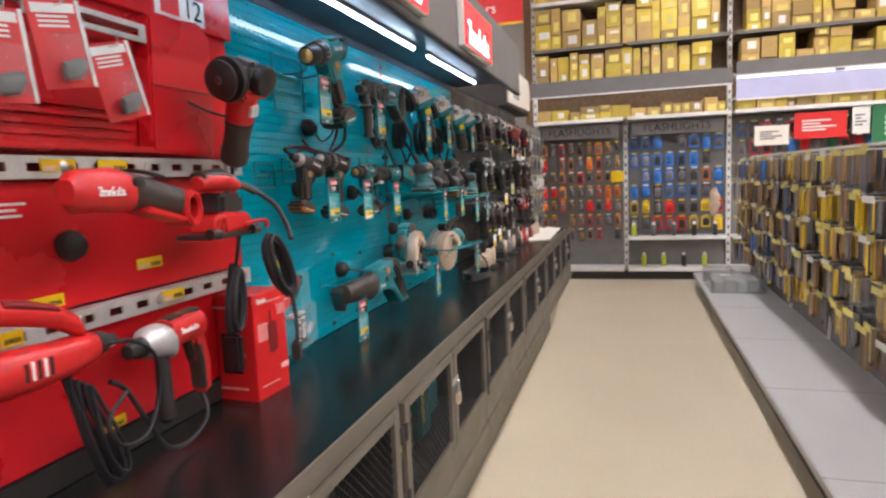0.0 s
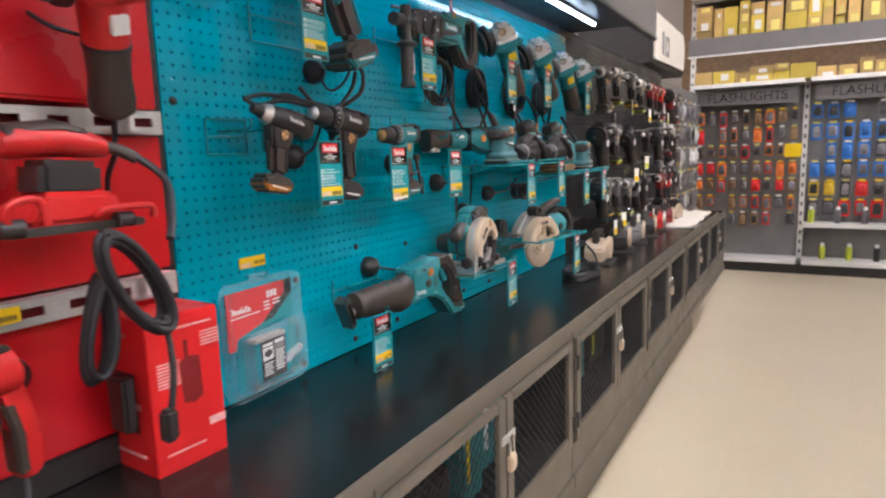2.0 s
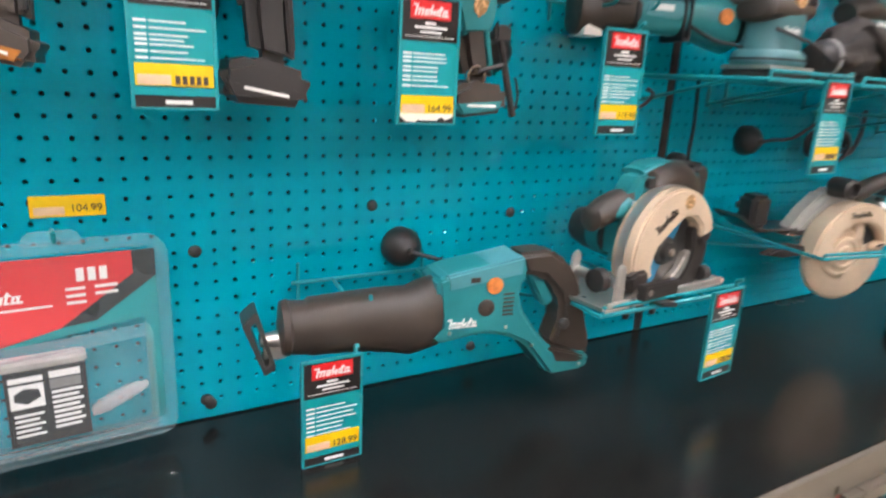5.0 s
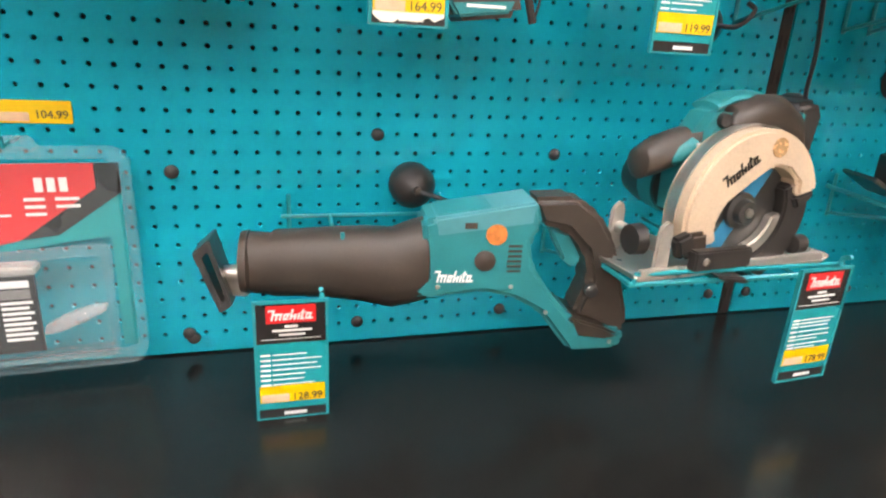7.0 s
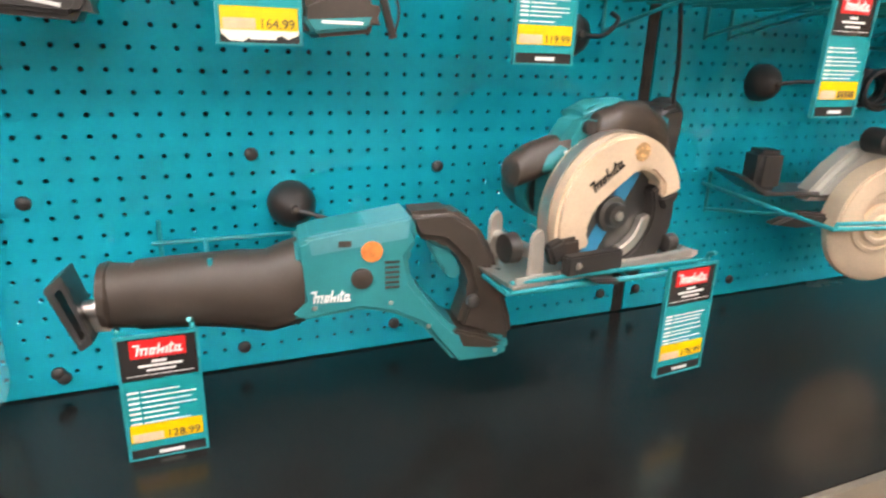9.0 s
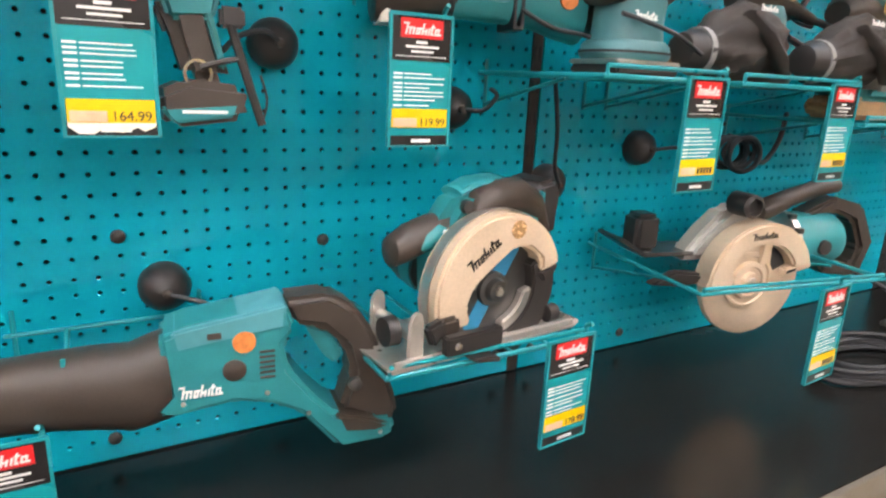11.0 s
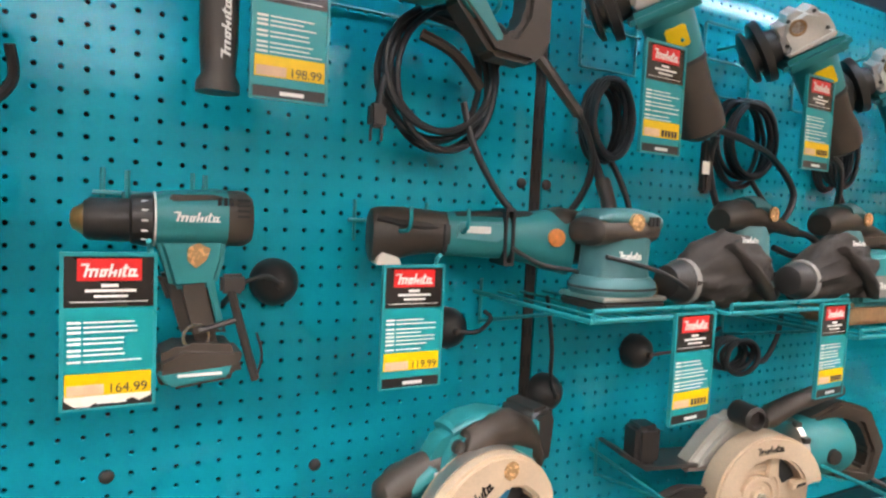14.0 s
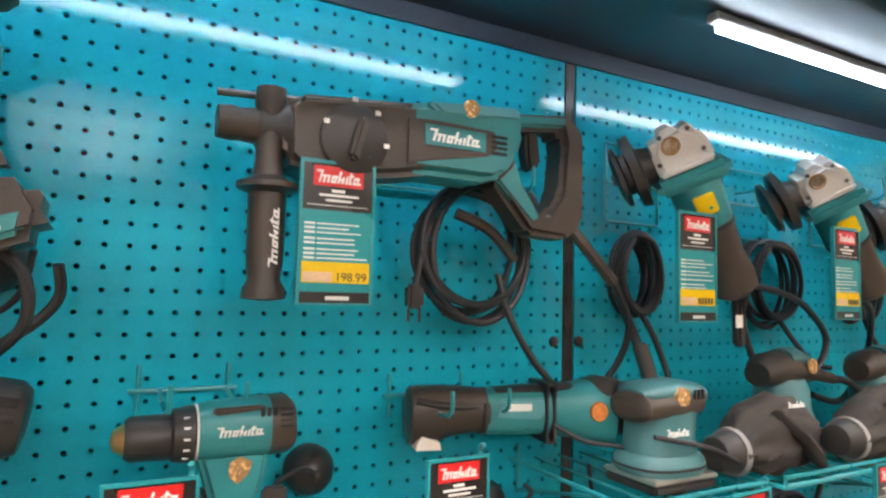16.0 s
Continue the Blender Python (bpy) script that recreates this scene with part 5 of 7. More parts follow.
    part("strain_relief", tube([(0.0, 0.222, -0.066), (0.006, 0.238, -0.085), (0.014, 0.288, -0.138)], 0.008, 8), RUBBER, e)
    part("cord_coil", coil((-0.07, 0.118, -0.098), 0.083, 0.092, 6, 0.0046, 3, 0.016), CABLE, e, "coiled black cord")
    part("plug_cord", tube([(-0.06, 0.05, -0.06), (-0.055, 0.032, -0.11), (-0.05, 0.022, -0.15)], 0.0046, 8), CABLE, e)
    part("plug", join(block(-0.058, -0.042, 0.01, 0.032, -0.178, -0.148, 0.004), block(-0.056, -0.054, 0.014, 0.017, -0.194, -0.177), block(-0.047, -0.045, 0.025, 0.028, -0.194, -0.177)), BLACK, e)
    part("cord_plug_end", tube([(-0.045, 0.075, -0.055), (-0.035, 0.12, -0.075), (-0.045, 0.165, -0.11)], 0.0075, 8), RUBBER, e)
    return e


def angle_grinder(place, colors, label, seed, group, lean=30, cord=True, turn=0):
    main, grip = colors
    e = thing("angle_grinder", place, label, "angle grinder", group)
    e.matrix_basis = pose(*place) @ pose(0, 0, 0, lean) @ pose(0, 0, 0, 0, 0, turn)
    head = PALE_ALLOY if main is TEAL else DARKSTEEL
    part("gear_head", slab([(-0.040, -0.03), (-0.044, 0.012), (-0.03, 0.034), (0.008, 0.04), (0.032, 0.022), (0.038, -0.006), (0.040, -0.03), (0.0, -0.038)], -0.032, 0.033, 0.012, 4), head, e, "bare alloy gear head")
    part("head_ridge", slab([(-0.04, -0.026), (-0.036, -0.016), (0.034, -0.012), (0.038, -0.026)], -0.034, 0.0365, 0.004), head, e)
    part("head_cap", lathe([(0.031, 0.0135), (0.0345, 0.013), (0.0348, 0.0105), (0.033, 0.0095), (0.033, 0.001)], "x", (0, -0.012, 0.014), 18), BROWN_CARD if main is TEAL else STEEL, e)
    for a, b in ((-0.034, -0.006), (0.026, -0.006), (-0.022, 0.03), (0.016, 0.028)):
        part("screw", lathe([(0.032, 0.0036), (0.0348, 0.003)], "x", (0, a, b), 8), DARKSTEEL, e)
    part("collar", block(-0.044, 0.044, -0.050, 0.052, -0.052, -0.028, 0.008), main, e)
    part("guard", lathe([(-0.096, 0.012), (-0.095, 0.03), (-0.09, 0.044), (-0.084, 0.045), (-0.082, 0.03), (-0.074, 0.03), (-0.072, 0.052), (-0.060, 0.054), (-0.056, 0.03), (-0.04, 0.026)], "y", (0, 0, -0.006), 24), BLACK, e, "black disc guard")
    part("spindle", lathe([(-0.1, 0.008), (-0.085, 0.012), (-0.06, 0.012)], "y", (0, 0, -0.006), 14), DARKSTEEL, e)
    part("motor", lathe([(-0.046, 0.034), (-0.06, 0.036), (-0.11, 0.034), (-0.122, 0.033)], "z", n=22), main, e)
    part("grip", lathe([(-0.12, 0.0335), (-0.13, 0.0325), (-0.17, 0.031), (-0.205, 0.035), (-0.226, 0.033), (-0.236, 0.02)], "z", n=22), grip, e, "dark rubber grip")
    part("label", block(0.030, 0.0405, -0.012, 0.016, -0.095, -0.066, 0.002), YELLOW if main is TEAL else PRINT, e)
    part("strap", lathe([(-0.118, 0.0352), (-0.124, 0.0352)], "z", n=16), CABLE, e)
    if cord:
        part("power_cord", tube([(0, 0, -0.236), (0.0, 0.005, -0.27), (-0.02, 0.06, -0.30), (-0.05, 0.09, -0.26), (-0.07, 0.11, -0.2), (-0.08, 0.06, -0.14)], 0.0055, 8), CABLE, e, "black power cord")
    return e


def cord_coil(place, ry, rz, loops, seed, tail):
    e = thing("cord_coil", place, "hanging coil of black power cord", "power cord", "coiled power cords")
    part("coil", coil((0, 0, 0), ry, rz, loops, 0.0046, seed, 0.02), CABLE, e)
    part("tail", tube(tail, 0.0048, 8), CABLE, e)


def blister_pack(place):
    e = thing("blister_pack", place, "clear plastic blister pack with red, black and teal card", "blister pack", rz=4)
    W, H = 0.235, 0.262

    def at(*uv):
        return [(W * u, H * v) for u, v in uv]

    rim = [(0.012, 0), (W - 0.012, 0), (W, 0.012), (W, H - 0.012), (W - 0.012, H), (0.012, H), (0, H - 0.012), (0, 0.012)]
    inner = [(0.02, 0.010), (W - 0.02, 0.010), (W - 0.010, 0.02), (W - 0.010, H - 0.02), (W - 0.02, H - 0.010), (0.02, H - 0.010), (0.010, H - 0.02), (0.010, 0.02)]
    part("shell", ring(rim, inner, 0.0, 0.034, 0.004), CLEAR_EDGE, e, "clear plastic shell")
    part("front", block(0.0325, 0.0335, 0.012, W - 0.012, 0.012, H - 0.012), CLEAR, e)
    card = part("card", slab(at((0.05, 0.93), (0.95, 0.93), (0.95, 0.06), (0.88, 0.06), (0.88, 0.60), (0.16, 0.52), (0.14, 0.44), (0.05, 0.44)), 0.008, 0.0095, 0.0), TEAL_LIGHT, e, "teal printed card")
    part("red_field", slab(at((0.05, 0.44), (0.05, 0.93), (0.84, 0.93), (0.84, 0.82), (0.5, 0.60), (0.16, 0.53), (0.14, 0.44)), 0.0098, 0.0108, 0.0), RED_CARD, card, "red printed field")
    part("black_field", slab(at((0.5, 0.60), (0.84, 0.82), (0.84, 0.93), (0.95, 0.93), (0.95, 0.80), (0.66, 0.615)), 0.0098, 0.0106, 0.0), INK, card, "black printed stripe")
    part("mark", wave_mark(0.022, 0.085, H - 0.068, H - 0.053, 0.011), PRINT, card, "white script mark")
    part("series_mark", blocks([(0.011, 0.0115, 0.138 + 0.012 * k, 0.146 + 0.012 * k, H - 0.05, H - 0.034) for k in range(3)]), PRINT, card)
    part("small_print", blocks([(0.011, 0.0115, 0.022, 0.112, H - 0.077, H - 0.0745)] + [(0.011, 0.0115, 0.126 + c * 0.03, 0.146 + c * 0.034, H - 0.06 - k * 0.0085, H - 0.0565 - k * 0.0085) for k in range(3) for c in (0, 1) if not (k == 2 and c)]), PRINT, card)
    bubble = [(0.03, 0.028), (W - 0.026, 0.028), (W - 0.026, 0.158), (0.03, 0.150)]
    hollow = [(0.036, 0.034), (W - 0.032, 0.034), (W - 0.032, 0.151), (0.036, 0.143)]
    part("bubble", ring(bubble, hollow, 0.033, 0.064, 0.004), CLEAR_EDGE, e, "clear raised bubble")
    part("bubble_face", block(0.0625, 0.064, 0.033, W - 0.03, 0.032, 0.148), CLEAR, e)
    leaf = part("leaflet", block(0.056, 0.0585, 0.058, 0.136, 0.042, 0.132), INK, e, "black folded leaflet")
    part("leaflet_fold", block(0.036, 0.0585, 0.04, 0.138, 0.132, 0.142, 0.002), ZINC, leaf, "silvery folded edge")
    part("leaflet_print", blocks([(0.0585, 0.059, 0.062, 0.094, 0.088, 0.116), (0.0585, 0.059, 0.062, 0.094, 0.119, 0.125), (0.0585, 0.059, 0.1, 0.13, 0.119, 0.127)] + [(0.0585, 0.059, 0.101, 0.131 - 0.004 * (k % 2), 0.1 - k * 0.0062, 0.1032 - k * 0.0062) for k in range(8)] + [(0.0585, 0.059, 0.064, 0.092 - 0.005 * (k % 2), 0.078 - k * 0.0062, 0.0808 - k * 0.0062) for k in range(5)]), PRINT, leaf)
    part("charger_picture", slab([(0.066, 0.098), (0.078, 0.093), (0.091, 0.1), (0.089, 0.109), (0.076, 0.112), (0.066, 0.106)], 0.0591, 0.0596, 0), INK, leaf)
    part("grey_panel", block(0.0585, 0.059, 0.1, 0.13, 0.106, 0.117), PEG_GREY, leaf)
    part("inner_tray", loft([(0.138, 0.064, 0.005, 0.01, 0.05), (0.155, 0.07, 0.009, 0.012, 0.05), (0.18, 0.08, 0.008, 0.012, 0.05), (0.2, 0.086, 0.004, 0.008, 0.05)], 12, 0.8), CLEAR_GREY, e, "pinkish clear tray")
    part("hang_tab", slab([(0.085, H - 0.006), (0.15, H - 0.006), (0.142, H + 0.012), (0.093, H + 0.012)], 0.004, 0.012, 0.003), CLEAR_EDGE, e)
    part("hanger", wires([((-0.035, 0.11, H + 0.004), (-0.035, 0.16, H + 0.004)), ((-0.035, 0.12, H + 0.004), (0.03, 0.12, H + 0.004)), ((0.03, 0.12, H + 0.004), (0.034, 0.12, H + 0.016))], 0.0025), TEAL_WIRE, e)


def price_label(place, text="", w=0.078, group="yellow price labels"):
    e = thing("price_label", place, "small yellow shelf price label", "price label", group)
    part("card", block(0.0, 0.002, 0, w, 0, 0.025, 0.0005), YELLOW, e)
    part("barcode", block(0.002, 0.0023, 0.004, w * 0.45, 0.002, 0.012), PALELABEL, e)
    if text:
        letters("price", text, 0.0125, DARKINK, e, (0.0024, w * 0.74, 0.0095))
    else:
        part("price", blocks([(0.002, 0.0024, w * 0.54 + k * 0.0062, w * 0.54 + 0.0042 + k * 0.0062, 0.004, 0.013) for k in range(5)]), DARKINK, e)


TEALSET = (TEAL, RUBBER, TEAL, PRINT)
BLACKSET = (BLACK, RUBBER, AMBER, DARKSTEEL)

bar_hook(2.306, 1.237, 0.22, 0.14)
reciprocating_saw((-0.985, 2.455, 1.212), rz=-7)
price_tag((-0.958, 2.270, 1.190), "128.99")
wire_shelf(2.668, 2.955, 1.222, 0.25)
circular_saw((-0.94, 2.832, 1.2895), rz=6)
price_tag((-0.852, 2.872, 1.238), "178.99", rz=4)
wire_shelf(3.18, 3.54, 1.268, 0.285, 0.007, rungs=0, rz=-10)
cord_coil((-1.05, 3.44, 1.435), 0.05, 0.03, 5, 33, [(0, 0.04, 0.0), (0.0, 0.09, -0.02), (-0.02, 0.16, 0.02), (-0.04, 0.2, 0.07)])
worm_saw((-0.955, 3.385, 1.2315), rz=-13)
price_tag((-0.766, 3.285, 1.279), rz=4)
bar_hook(2.412, 1.676, 0.115, 0.12)
cordless_drill((-1.0, 2.48, 1.59), TEALSET, "teal and black cordless drill with brass chuck tip", tether=True)
price_tag((-0.965, 2.390, 1.620), "164.99", torn=True)
bar_hook(2.715, 1.655, 0.13, 0.12)
angle_multi_tool((-1.028, 2.876, 1.640), rz=-14)
price_tag((-0.968, 2.705, 1.608), "119.99")
wire_shelf(2.925, 3.14, 1.552, 0.262)
palm_sander((-0.938, 3.026, 1.5555))
price_tag((-0.858, 3.060, 1.557), rz=3)
wire_shelf(3.17, 3.455, 1.552, 0.262)
bag_sander((-0.92, 3.195, 1.556), 5)
price_tag((-0.858, 3.372, 1.560), rz=3)
wire_shelf(3.49, 3.78, 1.50, 0.262)
bag_sander((-0.905, 3.44, 1.556), 11)
belt_sander((-0.965, 3.66, 1.504))
price_tag((-0.858, 3.70, 1.505), rz=3)
wire_shelf(3.82, 4.10, 1.50, 0.262)
palm_sander((-0.95, 3.95, 1.505), rz=10)
price_tag((-0.858, 3.975, 1.505), rz=3)
wire_grid(1.94, 1.684, 0.11, 0.075, 3, 0.11)
cordless_drill((-1.0, 2.016, 1.622), BLACKSET, "black cordless impact driver with amber-edged battery on a hanger", impact=True, size=0.94, rx=-17, rz=-8)
wire_grid(2.10, 1.70, 0.13, 0.075, 3, 0.09)
cordless_drill((-1.01, 2.225, 1.615), (BLACK, BLACK, BLACK, STEEL), "black cordless hammer drill on a wire hanger", size=1.14, rx=-10)
price_tag((-0.965, 2.110, 1.632))
tt = thing("tether_cable", (-1.03, 2.0, 1.72), "loose black tether cable looped over the drills", "cable")
part("cable", join(tube([(0, -0.03, 0.0), (0, 0.02, 0.012), (0, 0.1, 0.01), (0.0, 0.2, 0.0), (0, 0.26, -0.004), (-0.01, 0.31, 0.02), (-0.01, 0.345, 0.055), (0.0, 0.345, 0.09)], 0.005, 8), tube([(0, -0.03, 0.0), (0.01, 0.0, -0.012), (0.01, 0.07, 0.002), (0, 0.16, -0.004), (0, 0.24, -0.01)], 0.005, 8), tube([(0.0, 0.02, -0.02), (0.0, 0.08, 0.016), (0, 0.15, 0.006)], 0.004, 8)), CABLE, tt)
blister_pack((-1.088, 1.906, 1.068))
price_label((-1.124, 2.004, 1.350), "104.99")
wire_grid(2.085, 2.035, 0.19, 0.175, 4, 0.1)
bd = cordless_drill((-0.99, 2.20, 1.95), TEALSET, "teal corded drill hanging from a wire hanger", size=1.5, rx=14)
part("power_cord", tube([(0, 0.045, -0.1), (0.0, 0.055, -0.12), (-0.01, 0.045, -0.15), (-0.05, 0.0, -0.165), (-0.075, -0.02, -0.12)], 0.0035, 8), CABLE, bd)
price_tag((-0.952, 2.068, 1.950))
bar_hook(2.55, 1.935, 0.34, 0.13)
rotary_hammer((-0.995, 2.70, 1.95))
price_tag((-0.958, 2.549, 1.923), "198.99")
wire_grid(3.10, 2.047, 0.12, 0.13, 3, 0.13)
angle_grinder((-0.955, 3.085, 2.004), (TEAL, RUBBER), "teal angle grinder with alloy head on a wire hanger", 1, "teal angle grinders", lean=31, cord=False, turn=-44)
price_tag((-0.918, 3.038, 1.908), rz=3)
cord_coil((-1.09, 3.14, 1.83), 0.042, 0.07, 7, 4, [(0, 0.01, -0.06), (0.01, 0.03, -0.1), (0.02, 0.05, -0.16), (0.03, 0.05, -0.2)])
wire_grid(3.39, 2.04, 0.13, 0.13, 3, 0.13)
angle_grinder((-0.955, 3.42, 1.996), (TEAL, RUBBER), "teal angle grinder with alloy head on a wire hanger", 2, "teal angle grinders", lean=38, cord=False, turn=-44)
price_tag((-0.918, 3.386, 1.912), rz=3)
cord_coil((-1.09, 3.49, 1.828), 0.075, 0.078, 6, 8, [(0, 0.02, -0.07), (0.01, 0.05, -0.11), (0.02, 0.09, -0.15), (0.03, 0.13, -0.16)])
wire_grid(3.66, 2.04, 0.13, 0.13, 3, 0.13)
angle_grinder((-0.955, 3.70, 1.975), (TEAL, RUBBER), "teal angle grinder with alloy head on a wire hanger", 3, "teal angle grinders", lean=34, cord=False, turn=-44)
cord_coil((-1.09, 3.78, 1.83), 0.05, 0.075, 6, 12, [(0, 0.01, -0.06), (0.01, 0.03, -0.11), (0.02, 0.06, -0.15)])
angle_grinder((-0.955, 3.95, 1.975), (TEAL, RUBBER), "teal angle grinder with alloy head on a wire hanger", 4, "teal angle grinders", lean=34, cord=False, turn=-44)
price_tag((-0.918, 3.90, 1.905), rz=3)
lp = thing("cord_loop", (-1.0, 3.38, 1.73), "looping black power cord hanging before the pegboard", "power cord")
part("loop", tube([(0.04, -0.18, 0.09), (0.02, -0.05, 0.08), (0, 0.06, 0.058), (0, 0.125, 0.0), (0, 0.085, -0.058), (0, 0.0, -0.075), (0, -0.065, -0.043), (0, -0.10, 0.03), (0.02, -0.115, 0.08)], 0.0055, 8), CABLE, lp)
part("plug", block(-0.008, 0.008, -0.118, -0.1, -0.01, 0.075, 0.004), BLACK, lp)
part("paper_tag", block(0.008, 0.0095, -0.128, -0.112, 0.02, 0.04), PAPER, lp)
l2 = thing("cord_loop", (-1.0, 3.62, 1.72), "looping black power cord hanging before the pegboard", "power cord")
part("loop", tube([(0.04, -0.08, 0.08), (0.03, -0.03, 0.06), (0.0, 0.02, 0.0), (-0.01, 0.0, -0.06), (0.0, -0.08, -0.10), (0.0, -0.16, -0.085)], 0.0055, 8), CABLE, l2)
cw = thing("cord_bundle", (-0.86, 3.66, TOP), "grey bundle of power cord lying on the counter", "power cord")
cb = coil((0, 0, 0), 0.14, 0.07, 6, 0.0055, 21, 0.014)
bmesh.ops.transform(cb, matrix=Matrix.Rotation(radians(90), 4, "Y"), verts=cb.verts)
bmesh.ops.translate(cb, vec=(0, 0, 0.0215), verts=cb.verts)
part("coil", cb, CABLE, cw)


# ---- red display ----
rd = thing("red_display", (0, 0, 0), "glossy red steel display panels with slotted rails", "display")
for z0, z1 in ((1.105, 1.345), (1.392, 1.645), (1.695, 2.19)):
    part("panel", block(-1.14, -1.10, 0.0, 1.815, z0, z1, 0.003), RED_WALL, rd)
# darker red sheet stands in for shade in the gaps between panels
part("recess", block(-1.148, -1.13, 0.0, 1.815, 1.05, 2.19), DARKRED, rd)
part("foot_strip", block(-1.14, -1.095, 0.0, 1.815, TOP + 0.001, 1.102, 0.002), BLACK, rd, "black foot strip")


def slotted_rail(z):
    e = thing("slotted_rail", (-1.098, 0.0, z), "galvanised slotted steel rail across the red display", "rail", "slotted rails")
    y0, y1, h, s = 0.0, 1.825, 0.042, 0.075
    bm = []
    cells = []
    y = y0
    while y + s <= y1 + 0.001:
        cells.append(y)
        y += s
    for a in cells:
        bm.append(ring([(a, -h / 2), (a + s, -h / 2), (a + s, h / 2), (a, h / 2)], [(a + 0.02, -0.008), (a + s - 0.02, -0.008), (a + s - 0.02, 0.008), (a + 0.02, 0.008)], 0.026, 0.030, 0.0))
    face = join(*bm)
    bmesh.ops.remove_doubles(face, verts=face.verts, dist=1e-4)
    part("face", face, ZINC, e)
    for low in (h / 2 - 0.003, -h / 2):
        part("flange", block(0.0, 0.0262, y0, cells[-1] + s, low, low + 0.003), ZINC, e)
    # dark red behind the slots stands in for shade inside the rail
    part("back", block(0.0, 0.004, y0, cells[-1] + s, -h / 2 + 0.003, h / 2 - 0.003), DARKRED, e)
    part("bolts", join(*[lathe([(0.030, 0.012), (0.034, 0.011), (0.036, 0.004)], "x", (0, a, 0), 12) for a in (0.9, 1.22, 1.44)]), STEEL, e)


slotted_rail(1.668)
slotted_rail(1.367)
for y, z in ((1.17, 1.658), (1.30, 1.658), (1.44, 1.358), (1.02, 1.358)):
    price_label((-1.066, y, z), group="yellow price labels")
for y, z in ((1.415, 1.438), (1.14, 1.40), (1.26, 1.11), (1.52, 1.86)):
    price_label((-1.0995, y, z), group="yellow price labels")
part("white_print", blocks([(-1.0995, -1.0985, 1.30, 1.30 + w, 1.615 - k * 0.011, 1.620 - k * 0.011) for k, w in enumerate((0.05, 0.07, 0.06, 0.04))] + [(-1.0995, -1.0985, 1.10, 1.10 + w, 1.60 - k * 0.011, 1.605 - k * 0.011) for k, w in enumerate((0.06, 0.04, 0.05))] + [(-1.0995, -1.0985, 1.18, 1.30, 1.30, 1.304), (-1.0995, -1.0985, 1.20, 1.33, 1.288, 1.291)]), PRINT, rd)
hd = thing("header_sign", (-1.098, 1.31, 2.015), "red header sign with a white number strip", "sign")
part("board", block(0.0, 0.012, -0.5, 0.515, 0.0, 0.15, 0.003), RED_WALL, hd)
part("strip", block(0.012, 0.014, 0.22, 0.40, 0.012, 0.075), PRINT, hd, "white strip")
letters("number", "12", 0.07, INK, hd, (0.0146, 0.355, 0.044))
part("mark", block(0.0142, 0.0148, 0.24, 0.305, 0.02, 0.068), RED_CARD, hd)
bn = thing("red_bin", (-1.098, 1.23, 1.70), "folded red steel divider standing out of the display", "divider")
part("side", slab([(0.22, 0.0), (0.44, -0.005), (0.455, 0.29), (0.42, 0.325), (0.24, 0.305)], 0.0, 0.045, 0.006), RED_WALL, bn)
part("back_shelf", block(0.0, 0.05, -0.6, 0.22, 0.0, 0.012, 0.003), RED_WALL, bn)
part("ridge_set", blocks([(0.0, 0.006 + 0.002 * k, -0.6, 0.21, 0.03 + k * 0.02, 0.04 + k * 0.02) for k in range(4)], 0.001), RED_WALL, bn)
# the fold's shade line, drawn as a dark red strip
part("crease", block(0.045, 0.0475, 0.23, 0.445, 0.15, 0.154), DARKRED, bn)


def hanging_pack(place, ry, label="clear bubble pack on a red card"):
    e = thing("bubble_pack", place, label, "bubble pack", "red card packs", rz=-12, rx=ry)
    part("card", block(0, 0.002, 0, 0.095, -0.15, 0.0, 0.0008), RED_CARD, e)
    part("bubble", loft([(0.012, -0.1, 0.03, 0.012, 0.014), (0.02, -0.1, 0.042, 0.024, 0.016), (0.07, -0.1, 0.042, 0.024, 0.016), (0.083, -0.1, 0.03, 0.012, 0.014)], 14, 0.7), CLEAR_EDGE, e, "clear plastic bubble")
    part("content", loft([(0.03, -0.125, 0.006, 0.006, 0.014), (0.034, -0.122, 0.016, 0.010, 0.014), (0.06, -0.118, 0.018, 0.012, 0.014), (0.072, -0.112, 0.012, 0.008, 0.014)], 12), PEG_GREY, e)
    part("header", block(0.002, 0.0026, 0.008, 0.085, -0.022, -0.006), PRINT, e)
    part("edge", block(0.002, 0.004, 0.088, 0.095, -0.15, 0.0, 0.0005), PRINT, e)
    part("print", blocks([(0.002, 0.0026, 0.015, 0.07, -0.03 - k * 0.008, -0.026 - k * 0.008) for k in range(3)]), PRINT, e)
    part("hook", tube([(-0.06, 0.05, -0.01), (0.0, 0.05, -0.01), (0.03, 0.05, -0.008), (0.034, 0.05, 0.006)], 0.0025, 6, 3), CHROME, e)


hanging_pack((-1.02, 1.25, 1.895), 15)
hanging_pack((-1.00, 1.115, 1.945), 9)
hanging_pack((-1.00, 1.0, 1.91), 5)
hk = thing("perforated_strip", (-1.098, 1.16, 1.94), "short galvanised slotted strip above the red packs", "rail")
part("face", ring([(0.0, 0), (0.3, 0), (0.3, 0.04), (0.0, 0.04)], [(0.02, 0.012), (0.28, 0.012), (0.28, 0.028), (0.02, 0.028)], 0.04, 0.044, 0.001), ZINC, hk)
part("arm", block(0.0, 0.04, 0.0, 0.3, 0.03, 0.034), ZINC, hk)

